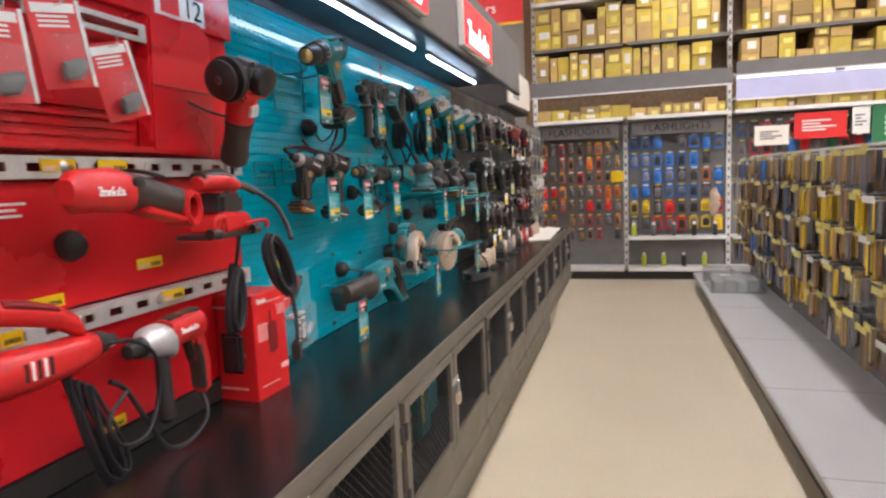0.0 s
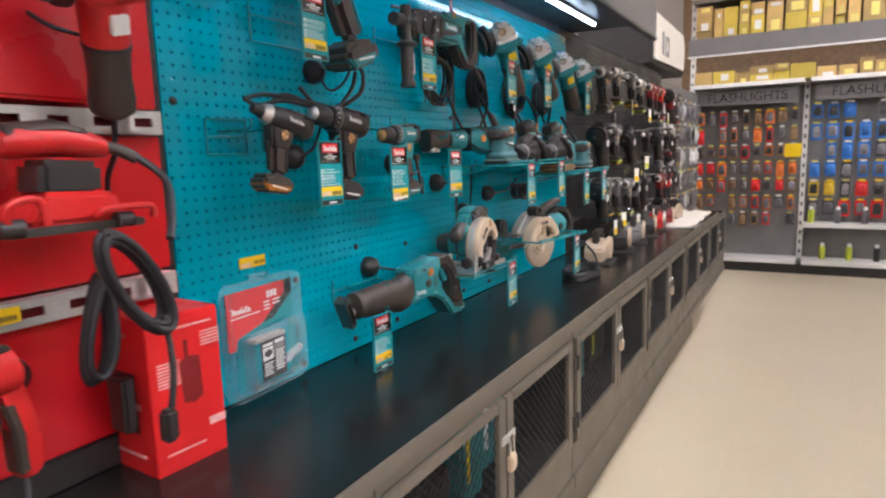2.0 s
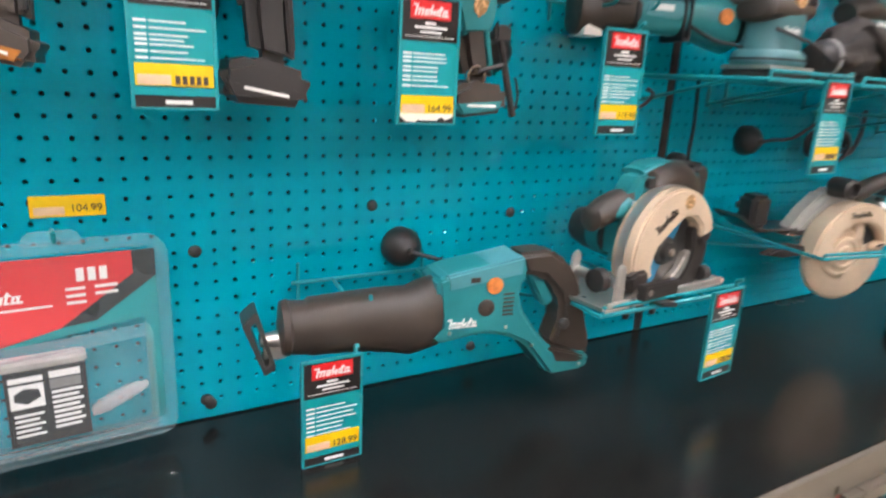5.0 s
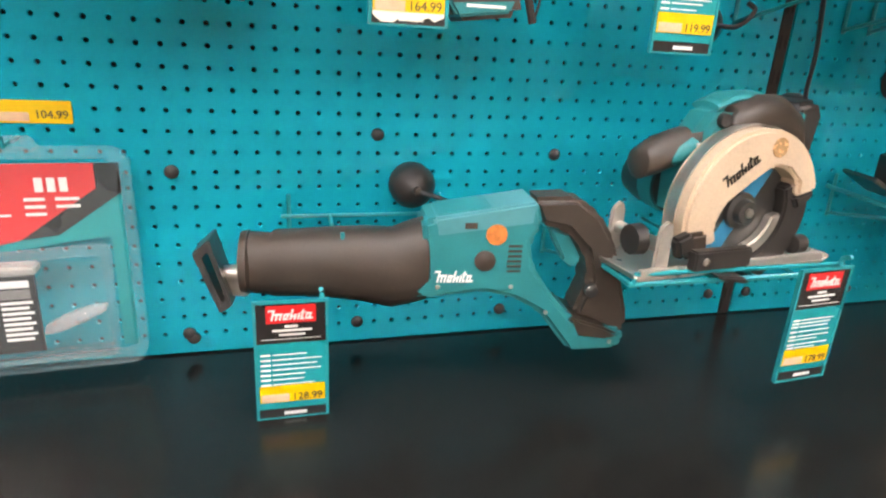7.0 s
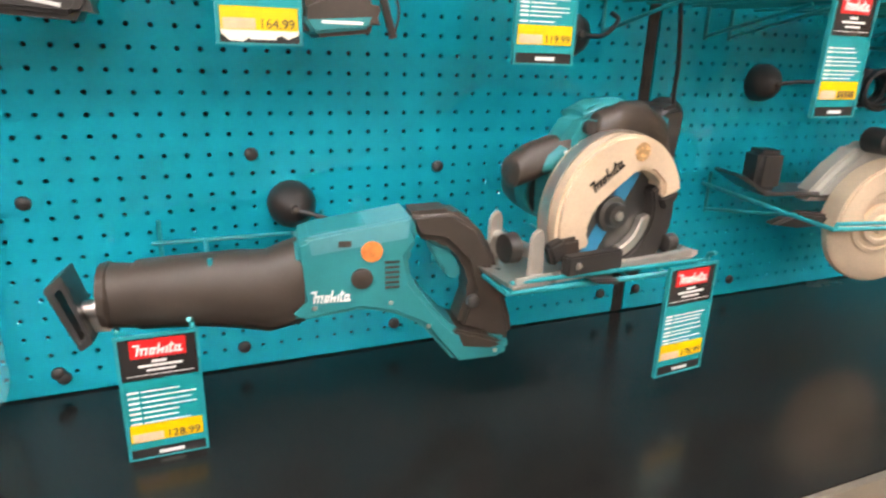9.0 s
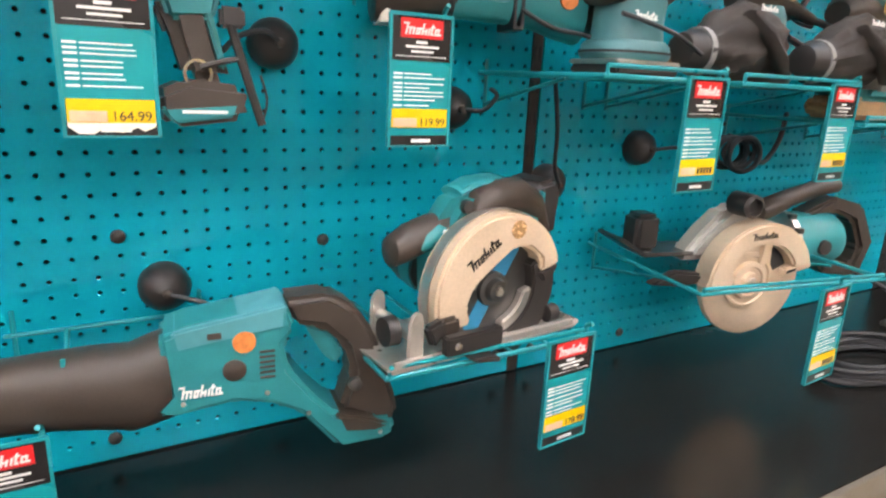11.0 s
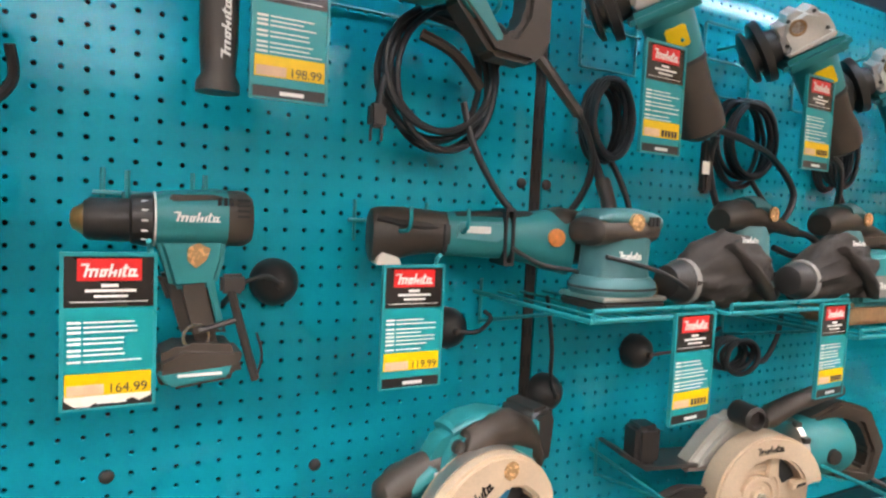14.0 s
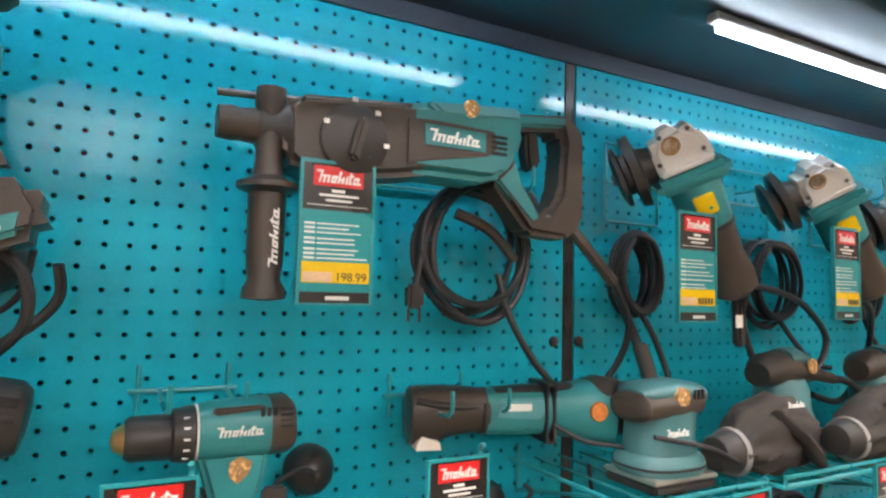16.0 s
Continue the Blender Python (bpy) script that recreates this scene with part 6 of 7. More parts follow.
rg = angle_grinder((-0.95, 1.69, 1.905), (RED, RUBBER), "red and black corded angle grinder hung upright on a rail", 9, "red tools", lean=-13, cord=False)
rg.matrix_basis = pose(-0.905, 1.605, 1.882, 14, 24, 0)
part("wheel_face", lathe([(0.030, 0.034), (0.042, 0.038), (0.056, 0.034), (0.062, 0.018), (0.063, 0.002)], "x", (0, 0.012, -0.004), 26), BLACK, rg, "black round front cap")
part("power_cord", tube([(0, 0, -0.236), (0.0, -0.004, -0.30), (-0.02, -0.01, -0.36), (-0.02, -0.015, -0.44), (-0.02, -0.02, -0.48)], 0.0048, 8), CABLE, rg)
part("hanger", tube([(-0.16, -0.05, -0.1), (-0.05, -0.05, -0.105), (0.0, 0.0, -0.11), (-0.03, 0.05, -0.105)], 0.0035, 6), BLACK, rg)

sd = thing("sheet_sander", (-0.965, 1.545, 1.50), "red and black sheet sander with a long cord", "sander")
part("plate", block(-0.05, 0.05, -0.1, 0.1, 0.0, 0.012, 0.003), DARKSTEEL, sd)
part("skirt", slab([(-0.07, 0.012), (0.075, 0.012), (0.06, 0.055), (-0.045, 0.06)], -0.042, 0.045, 0.008), RED, sd, "red skirt")
part("body", slab([(-0.045, 0.05), (0.045, 0.05), (0.05, 0.1), (-0.04, 0.105)], -0.036, 0.038, 0.01), BLACK, sd)
part("handle", loft([(-0.075, 0.125, 0.014, 0.02, 0), (-0.06, 0.13, 0.024, 0.028, 0), (0.0, 0.132, 0.024, 0.03, 0), (0.05, 0.125, 0.02, 0.025, 0), (0.075, 0.12, 0.013, 0.014, 0)], 16), RED, sd, "red handle")
part("handle_top", loft([(-0.07, 0.14, 0.014, 0.022, 0), (0.0, 0.148, 0.014, 0.026, 0), (0.04, 0.14, 0.012, 0.02, 0)], 12), RUBBER, sd)
part("clamp_bar", tube([(0.055, -0.1, 0.02), (0.06, -0.1, 0.045), (0.055, -0.06, 0.05), (0.055, -0.05, 0.015)], 0.005, 8), RED, sd)
part("clamp_bar", tube([(0.055, 0.02, 0.02), (0.06, 0.03, 0.03), (0.06, 0.1, 0.03), (0.055, 0.11, 0.012)], 0.005, 8), RED, sd)
part("knob", lathe([(0.05, 0.012), (0.075, 0.012)], "y", (0.05, 0, 0.012), 10), BLACK, sd)
part("knob", lathe([(-0.11, 0.012), (-0.08, 0.013)], "y", (0.05, 0, 0.014), 10), BLACK, sd)
part("power_cord", tube([(0.0, 0.07, 0.12), (0.02, 0.1, 0.112), (0.07, 0.125, 0.07), (0.12, 0.095, 0.02), (0.145, 0.07, -0.015)], 0.0058, 8), CABLE, sd, "black power cord")
part("cord_sleeve", tube([(0.0, 0.06, 0.122), (0.012, 0.086, 0.118), (0.03, 0.108, 0.102)], 0.0095, 10), RUBBER, sd)
for k in range(5):
    w, h, tilt = 0.026 + 0.003 * (k % 3), 0.07 + 0.004 * ((k * 2) % 5), 0.5 + 0.04 * (k % 2)
    loop = []
    for i in range(15):
        a = i * math.tau / 14
        u, v = w * math.sin(a), h * math.cos(a)
        loop.append((0.142 + 0.006 * (k - 2), 0.012 + u * math.cos(tilt) - v * math.sin(tilt), -0.072 + u * math.sin(tilt) + v * math.cos(tilt)))
    part("cord_loop", tube(loop, 0.0056, 8, 4), CABLE, sd, "loop of gathered black cord")
part("cord_tail", tube([(0.145, 0.048, -0.125), (0.158, 0.045, -0.2), (0.166, 0.03, -0.26)], 0.005, 8), CABLE, sd)
part("plug", block(0.155, 0.177, 0.012, 0.036, -0.305, -0.255, 0.006), BLACK, sd)
for k in range(4):
    w, h = 0.017 + 0.003 * (k % 2), 0.085 - 0.004 * k
    loop = []
    for i in range(15):
        a = i * math.tau / 14
        u, v = w * math.sin(a) * (1.2 - 0.5 * math.cos(a)) / 1.2, h * math.cos(a)
        loop.append((0.0 + 0.008 * (k - 1.5), 0.035 + u + 0.16 * v, -0.16 + v))
    part("side_loop", tube(loop, 0.0058, 8, 4), CABLE, sd, "loop of gathered black cord")
part("side_cord", tube([(0.02, 0.045, 0.02), (0.01, 0.048, -0.03), (0.0, 0.046, -0.08)], 0.005, 8), CABLE, sd)
part("side_plug", block(-0.085, -0.035, 0.082, 0.106, -0.365, -0.265, 0.006), BLACK, sd, "black plug block")

po = thing("one_handed_saw", (-0.90, 1.185, 1.590), "red one-handed saw with a black sleeve hung on the rail", "power saw")
part("body", loft([(-0.12, 0.03, 0.02, 0.02, 0), (-0.10, 0.03, 0.036, 0.034, 0), (-0.03, 0.03, 0.04, 0.036, 0), (0.0, 0.025, 0.036, 0.034, 0)], 18, 0.85), RED, po)
part("sleeve", loft([(-0.015, 0.03, 0.036, 0.034, 0), (0.03, 0.025, 0.034, 0.032, 0), (0.09, 0.01, 0.032, 0.03, 0), (0.14, -0.005, 0.036, 0.03, 0)], 18), RUBBER, po, "black rubber sleeve")
part("stripe", slab([(0.02, -0.012), (0.12, -0.038), (0.13, -0.03), (0.03, -0.002)], -0.02, 0.033, 0.002), RED, po)
part("front_ring", ring([(0.148 + 0.026 * math.cos(k * 0.5236), -0.012 + 0.038 * math.sin(k * 0.5236)) for k in range(12)], [(0.148 + 0.015 * math.cos(k * 0.5236), -0.012 + 0.024 * math.sin(k * 0.5236)) for k in range(12)], -0.03, 0.035, 0.004), RED, po, "red front ring")
part("hook", tube([(-0.2, 0.06, 0.05), (-0.04, 0.06, 0.065), (0.04, 0.06, 0.05)], 0.004, 6), BLACK, po)
part("switch", block(0.028, 0.037, -0.01, 0.02, 0.034, 0.05, 0.003), BLACK, po)
part("mark", wave_mark(-0.09, -0.03, 0.02, 0.036, 0.036), PRINT, po, "white script mark")

sr = thing("silver_drill", (-0.985, 1.375, 1.255), "red and silver corded drill hung above the counter", "drill", rz=6)
part("chuck", lathe([(-0.15, 0.006), (-0.148, 0.014), (-0.13, 0.018), (-0.105, 0.021), (-0.1, 0.016)], "y", (0, 0, 0.05)), BLACK, sr)
part("gear_case", loft([(-0.104, 0.05, 0.02, 0.02, 0), (-0.09, 0.052, 0.032, 0.03, 0), (-0.05, 0.05, 0.036, 0.034, 0), (-0.03, 0.04, 0.036, 0.034, 0)], 16, 0.85), ZINC, sr, "cast silver gear case")
part("motor", loft([(-0.035, 0.055, 0.033, 0.032, 0), (0.03, 0.058, 0.034, 0.033, 0), (0.085, 0.055, 0.032, 0.03, 0), (0.095, 0.05, 0.02, 0.02, 0)], 18, 0.85), RED, sr)
part("top_band", slab([(-0.03, 0.078), (0.08, 0.082), (0.085, 0.092), (-0.03, 0.09)], -0.016, 0.018, 0.003), BLACK, sr)
part("grip", slab([(0.05, 0.03), (0.095, 0.04), (0.115, -0.04), (0.11, -0.11), (0.075, -0.11), (0.07, -0.03)], -0.017, 0.017, 0.008), RED, sr)
part("grip_rubber", slab([(0.058, 0.015), (0.08, 0.01), (0.09, -0.04), (0.09, -0.1), (0.072, -0.1), (0.07, -0.03)], -0.016, 0.0185, 0.004), RUBBER, sr)
part("trigger", slab([(0.04, 0.025), (0.056, 0.03), (0.066, -0.02), (0.054, -0.03)], -0.01, 0.01, 0.004), BLACK, sr)
part("side_handle", lathe([(0.02, 0.012), (0.0, 0.015), (-0.08, 0.017), (-0.12, 0.02), (-0.13, 0.012)], "z", (0, -0.045, 0.0), 14), BLACK, sr)
part("mark", wave_mark(-0.02, 0.05, 0.052, 0.066, 0.0335), PRINT, sr)
part("power_cord", tube([(0, 0.09, -0.11), (0.02, 0.07, -0.16), (0.02, 0.0, -0.19), (0.02, -0.08, -0.17), (0.01, -0.12, -0.1), (0, -0.16, -0.02), (0.0, -0.2, 0.01)], 0.005, 8), CABLE, sr)
tether = thing("tether_reel", (-1.10, 1.24, 1.515), "round black anti-theft tether reel on the red display", "tether reel", "anti-theft reels")
part("dome", lathe([(0, 0.03), (0.014, 0.0305), (0.026, 0.026), (0.036, 0.016), (0.040, 0.006), (0.041, 0.001)], "x", n=22), BLACK, tether)
t2 = thing("tether_reel", (-1.10, 1.50, 1.27), "round black anti-theft tether reel on the red display", "tether reel", "anti-theft reels")
part("dome", lathe([(0, 0.03), (0.014, 0.0305), (0.026, 0.026), (0.036, 0.016), (0.040, 0.006), (0.041, 0.001)], "x", n=22), BLACK, t2)

lw = thing("red_circular_saw", (-0.97, 1.06, 1.365), "red saw with a dark cord hung on the display", "power saw", size=0.8)
part("body", loft([(-0.15, -0.03, 0.03, 0.03, 0), (-0.13, -0.03, 0.046, 0.04, 0), (-0.05, -0.035, 0.046, 0.042, 0), (0.05, -0.035, 0.04, 0.038, 0), (0.11, -0.03, 0.032, 0.032, 0), (0.125, -0.028, 0.016, 0.018, 0)], 22, 0.8), RED, lw, "red motor body")
part("grip", loft([(-0.14, 0.1, 0.02, 0.02, 0), (-0.12, 0.098, 0.028, 0.026, 0), (-0.05, 0.08, 0.026, 0.024, 0), (0.02, 0.06, 0.027, 0.025, 0), (0.07, 0.03, 0.026, 0.024, 0), (0.085, 0.012, 0.016, 0.018, 0)], 20, 0.9), RED, lw, "red upper grip")
part("grip_pad", loft([(-0.1, 0.108, 0.012, 0.022, 0.006), (-0.04, 0.094, 0.012, 0.021, 0.006), (0.02, 0.074, 0.01, 0.02, 0.006)], 14), DARKRED, lw)
part("bridge", slab([(-0.15, 0.0), (-0.145, 0.1), (-0.118, 0.1), (-0.115, 0.0)], -0.022, 0.024, 0.006), RED, lw)
for k in range(5):
    part("vent_slot", block(0.038, 0.0435, -0.085 + k * 0.014, -0.079 + k * 0.014, -0.05, -0.012, 0.001), PRINT if k % 2 else VOID, lw)
part("nose", lathe([(0.11, 0.03), (0.14, 0.026), (0.16, 0.014), (0.175, 0.012)], "y", (0, 0, -0.028), 16), BLACK, lw, "black front nose")
part("power_cord", tube([(0.02, 0.12, -0.03), (0.03, 0.2, -0.04), (0.03, 0.27, -0.1), (0.02, 0.28, -0.2), (0.03, 0.22, -0.28), (0.04, 0.13, -0.27), (0.04, 0.1, -0.2), (0.04, 0.16, -0.15)], 0.005, 8), CABLE, lw, "black power cord")
for k in range(5):
    w, h = 0.014 + 0.005 * (k % 3), 0.15 - 0.008 * k
    loop = []
    for i in range(17):
        a = i * math.tau / 16
        u, v = w * math.sin(a) * (1.0 - 0.7 * math.cos(a)), h * math.cos(a)
        loop.append((0.01 + 0.009 * (k - 2), 0.085 + u - 0.32 * v + 0.006 * k, -0.225 + v))
    part("cord_strand", tube(loop, 0.0048, 8, 4), CABLE, lw)

bx = thing("red_carton", (-1.126, 1.668, TOP), "upright red printed carton standing on the counter", "carton", rz=-3)
part("carton", block(0.03, 0.15, 0, 0.145, 0.0, 0.285, 0.0015), RED_CARD, bx)
part("front_print", blocks([(0.150, 0.1506, 0.015, 0.06, 0.2 - k * 0.006, 0.203 - k * 0.006) for k in range(8)] + [(0.150, 0.1506, 0.105, 0.145, 0.24 - k * 0.006, 0.243 - k * 0.006) for k in range(5)] + [(0.150, 0.1506, 0.02, 0.13, 0.258, 0.262), (0.150, 0.1506, 0.02, 0.1, 0.032, 0.036), (0.150, 0.1506, 0.11, 0.145, 0.06, 0.075)]), FADED, bx)
part("tool_picture", join(slab([(0.062, 0.12), (0.058, 0.195), (0.075, 0.205), (0.1, 0.2), (0.102, 0.125), (0.085, 0.115)], 0.1502, 0.1508, 0.0), slab([(0.07, 0.2), (0.078, 0.2), (0.078, 0.235), (0.07, 0.235)], 0.1502, 0.1508, 0.0)), DARKRED, bx)
part("side_picture", block(0.045, 0.105, -0.0008, 0.0, 0.075, 0.185), INK, bx)
part("side_print", blocks([(0.03, 0.12, -0.0008, -0.0002, 0.03, 0.036), (0.1, 0.118, -0.0012, -0.0006, 0.12, 0.132), (0.02, 0.09, -0.0008, -0.0002, 0.25, 0.256)]), FADED, bx)
part("top_flap", block(0.034, 0.146, 0.004, 0.141, 0.285, 0.2862), RED, bx)
part("brand_mark", wave_mark(0.018, 0.06, 0.262, 0.274, 0.1502), PRINT, bx, "white script mark")


# ---- crowded panels further along ----
def far_tools(y0, y1, sets, seed):
    rnd = random.Random(seed)
    for z in (1.93, 1.62, 1.33):
        y = y0 + 0.08
        while y < y1 - 0.08:
            main, grip, foot, words = rnd.choice(sets)
            kind = rnd.random()
            if kind < 0.62:
                cordless_drill((-1.0 + rnd.uniform(-0.02, 0.05), y, z + rnd.uniform(-0.03, 0.03)), (main, grip, foot, STEEL), words + " cordless drill hung on the dark pegboard", impact=rnd.random() < 0.5, size=rnd.uniform(1.0, 1.25), group="tools on the dark pegboards")
            else:
                angle_grinder((-0.98, y, z + 0.08), (main, grip), words + " angle grinder hung on the dark pegboard", seed, "tools on the dark pegboards", lean=rnd.uniform(10, 35), cord=rnd.random() < 0.5)
            if rnd.random() < 0.75:
                e = thing("price_card", (-0.90, y + rnd.uniform(-0.07, 0.04), z + rnd.uniform(-0.16, -0.06)), "small white price card with a yellow band on a hook", "price card", "far price cards", rz=rnd.uniform(-15, 15))
                w = rnd.uniform(0.035, 0.06)
                part("card", block(0, 0.002, 0, w, -0.08, 0, 0.0005), rnd.choice((PAPER, INK, PRINT)), e)
                part("band", block(0.002, 0.003, 0.002, w - 0.002, -0.075, -0.045), rnd.choice((YELLOW, LIME, PAPER, YELLOW)), e)
                part("hook", tube([(-0.2, w / 2, -0.002), (-0.05, w / 2, -0.002), (0.0, w / 2, 0.0)], 0.002, 5, 1), CHROME, e)
            y += rnd.uniform(0.17, 0.235)


far_tools(4.26, 5.42, [(BLACK, RUBBER, GREY_CARD, "black"), (PEG_GREY, RUBBER, LIME, "dark grey and lime"), (BLACK, RUBBER, LIME, "black and lime"), (PEG_GREY, BLACK, YELLOW, "grey and yellow")], 31)
far_tools(5.47, 6.6, [(RED, BLACK, RED, "red and black"), (BLACK, RUBBER, RED, "black and red"), (DARKRED, BLACK, BLACK, "dark red"), (BLACK, RUBBER, GREY_CARD, "black")], 47)
rnd = random.Random(5)
for y, m, words in ((4.05, ALLOY, "pale alloy"), (4.45, BLACK, "black"), (4.78, PEG_GREY, "grey"), (5.1, BLACK, "black"), (5.4, RED, "red"), (5.7, DARKRED, "dark red"), (6.0, BLACK, "black")):
    e = thing("bench_tool", (-0.90, y, TOP), words + " saw or sander standing on the counter", "power tool", "tools on the counter", rz=rnd.uniform(-20, 20))
    part("base", block(-0.08, 0.08, -0.1, 0.1, 0.0, 0.012, 0.003), DARKSTEEL, e)
    part("body", slab([(-0.08, 0.012), (-0.085, 0.07), (-0.04, 0.12), (0.05, 0.115), (0.085, 0.06), (0.08, 0.012)], -0.05, 0.05, 0.012), m, e)
    part("handle", ring([(-0.06, 0.09), (-0.05, 0.16), (0.05, 0.165), (0.08, 0.09)], [(-0.03, 0.1), (-0.03, 0.135), (0.035, 0.14), (0.05, 0.1)], -0.018, 0.018, 0.006), RUBBER, e)
    part("disc", lathe([(0.05, 0.055), (0.065, 0.053), (0.068, 0.02)], "x", (0, 0, 0.075), 20), ALLOY if m is not RED else STEEL, e)
pp = thing("paper_sheets", (-0.88, 6.0, TOP), "rumpled white paper sheets at the end of the counter", "paper")
bm = bmesh.new()
bmesh.ops.create_grid(bm, x_segments=10, y_segments=22, size=0.5)
for v in bm.verts:
    v.co = Vector((v.co.x * 0.40, v.co.y * 0.95, 0.012 + 0.03 * abs(noise.noise(Vector((v.co.x * 4, v.co.y * 3, 2.0)))) + 0.03 * max(0, v.co.y)))
r = bmesh.ops.extrude_face_region(bm, geom=bm.faces[:])
for v in r["geom"]:
    if isinstance(v, bmesh.types.BMVert):
        v.co.z -= 0.01
part("sheet", bm, PAPER, pp)
bs = thing("box_sign", (-1.72, 6.85, 2.28), "black box sign with a white printed face beyond the counter", "sign")
part("box", block(-0.2, 0.48, 0, 1.5, 0.06, 0.5, 0.01), BLACK, bs)
part("face", slab([(0.01, 0.09), (1.45, 0.12), (1.48, 0.36), (1.38, 0.48), (0.01, 0.49)], 0.48, 0.50, 0.004), PAPER, bs, "white printed face")
part("figure", join(ring([(0.45, 0.16), (0.62, 0.16), (0.62, 0.34), (0.45, 0.34)], [(0.49, 0.2), (0.58, 0.2), (0.58, 0.3), (0.49, 0.3)], 0.5, 0.503, 0.0), block(0.5, 0.503, 0.3, 0.38, 0.16, 0.36)), GREY_CARD, bs)
part("post", block(-0.1, 0.0, 0.05, 0.15, -2.28, 0.0), BLACK, bs)
setting("wall_west_end", block(-1.9, -1.3, 6.75, 10.15, 0, 2.26), PEG_GREY, "grey shelving run beyond the counter")


# ---- back wall racks ----
BACK = 10.15


def upright_post(x, z1):
    e = thing("rack_post", (x, BACK - 0.03, 0), "white slotted steel rack post", "rack post", "rack posts")
    part("post", block(-0.03, 0.03, -0.03, 0.03, 0, z1, 0.004), WHITE, e)
    part("slots", blocks([(-0.012, 0.012, -0.0315, -0.0295, 0.1 + k * 0.12, 0.15 + k * 0.12) for k in range(int(z1 / 0.12) - 1)]), GREY_CARD, e)


for x, h in ((-1.40, 5.0), (-0.07, 2.46), (1.35, 5.0), (4.1, 5.0)):
    upright_post(x, h)
setting("rack_back", block(-1.6, 6.2, BACK, 10.5, 0.0, 2.3), PEG_GREY, "grey perforated rack back")
setting("rack_upper_back", block(-1.6, 6.2, 10.45, 10.55, 2.3, 5.0), BROWN_CARD, "dim brown back of the upper racks")
for x in (-0.75, 0.6, 2.0, 3.3):
    e = thing("rack_light", (x, BACK - 0.30, 2.80), "white strip light hidden behind the rack valance, lit", "strip light", "rack strip lights")
    part("housing", block(-0.6, 0.6, -0.03, 0.03, 0.0, 0.03, 0.003), WHITE, e)
    part("diffuser", block(-0.58, 0.58, -0.02, 0.02, -0.02, 0.001, 0.004), RACK_LED, e)
setting("rack_ledge", block(-1.38, 4.08, BACK - 0.40, BACK + 0.28, 2.832, 2.85), WHITE, "white ledge above the rack lights")
for z, depth, m, words in ((0.62, 0.30, WHITE, "white steel rack shelf"), (2.36, 0.42, WHITE, "white steel rack shelf"), (3.40, 0.42, KICK, "grey steel rack shelf"), (4.06, 0.42, WHITE, "pale steel rack shelf"), (0.17, 0.4, WHITE, "white steel rack base shelf")):
    for x0, x1 in ((-1.37, -0.1), (-0.04, 1.32), (1.38, 4.07)):
        if z == 0.62 and x0 < -0.5:
            continue
        e = thing("rack_shelf", ((x0 + x1) / 2, BACK, z), words, "shelf", "back rack shelves")
        w = (x1 - x0) / 2
        part("board", block(-w, w, -depth, 0.28, -0.03, 0.0, 0.003), m, e)
        part("lip", block(-w, w, -depth - 0.008, -depth - 0.0002, -0.045, 0.004, 0.002), m, e)
setting("plinth_back", block(-1.6, 4.2, BACK - 0.35, BACK - 0.01, 0, 0.13), BLACK, "black rack plinth")
# the lilac board carries the rack lights' glow as plain colour
for x0, x1, m, z0, z1, words in ((-1.4, 1.33, GREYBOARD, 2.70, 2.93, "grey sign valance across the rack"), (1.38, 4.1, GREYBOARD, 2.80, 3.0, "grey sign valance across the rack"), (1.38, 4.1, LILAC_GLOW, 2.48, 2.78, "pale lilac backlit valance")):
    e = thing("valance", (x0, BACK - 0.44, z0), words, "valance", "rack valances")
    part("board", block(0, x1 - x0, -0.012, 0.012, 0, z1 - z0, 0.003), m, e)
    part("trim", block(0, x1 - x0, -0.016, -0.012, 0, 0.02), WHITE, e)
    part("brackets", blocks([(k, k + 0.02, 0.012, 0.44, 0.05, 0.07) for k in (0.02, x1 - x0 - 0.04)]), WHITE, e)
for z, words in ((2.19, "FLASHLIGHTS"),):
    for x0, x1, m in ((-1.3, -0.16, GREYBOARD), (0.02, 1.25, GREYBOARD)):
        e = thing("category_sign", ((x0 + x1) / 2, BACK - 0.26, z), "grey category sign with dark capital letters", "sign", "category signs")
        part("board", block(-(x1 - x0) / 2, (x1 - x0) / 2, -0.004, 0.004, -0.09, 0.1, 0.002), m, e)
        letters("word", words, 0.15, INK, e, (0, -0.0045, 0.0), rz=0)
        part("arms", blocks([(s, s + 0.02, 0.004, 0.26, -0.01, 0.01) for s in (-0.4, 0.4)]), ZINC, e)


def carton(place, w, d, h, rnd):
    e = thing("carton", place, "yellow-brown stock carton on the upper rack", "carton", "stock cartons")
    part("box", block(-w / 2, w / 2, 0, d, 0, h, 0.003), CARTON if rnd.random() < 0.62 else CARTON_YELLOW, e)
    if rnd.random() < 0.8:
        a, b = rnd.uniform(0.1, 0.3) * w, rnd.uniform(0.4, 0.9) * h
        part("label", block(-a, a + 0.1 * w, -0.002, 0, b - 0.5 * h if b > 0.6 * h else 0.05 * h, b), CARTON_LABEL if rnd.random() < 0.75 else PRINT, e)


rnd = random.Random(77)
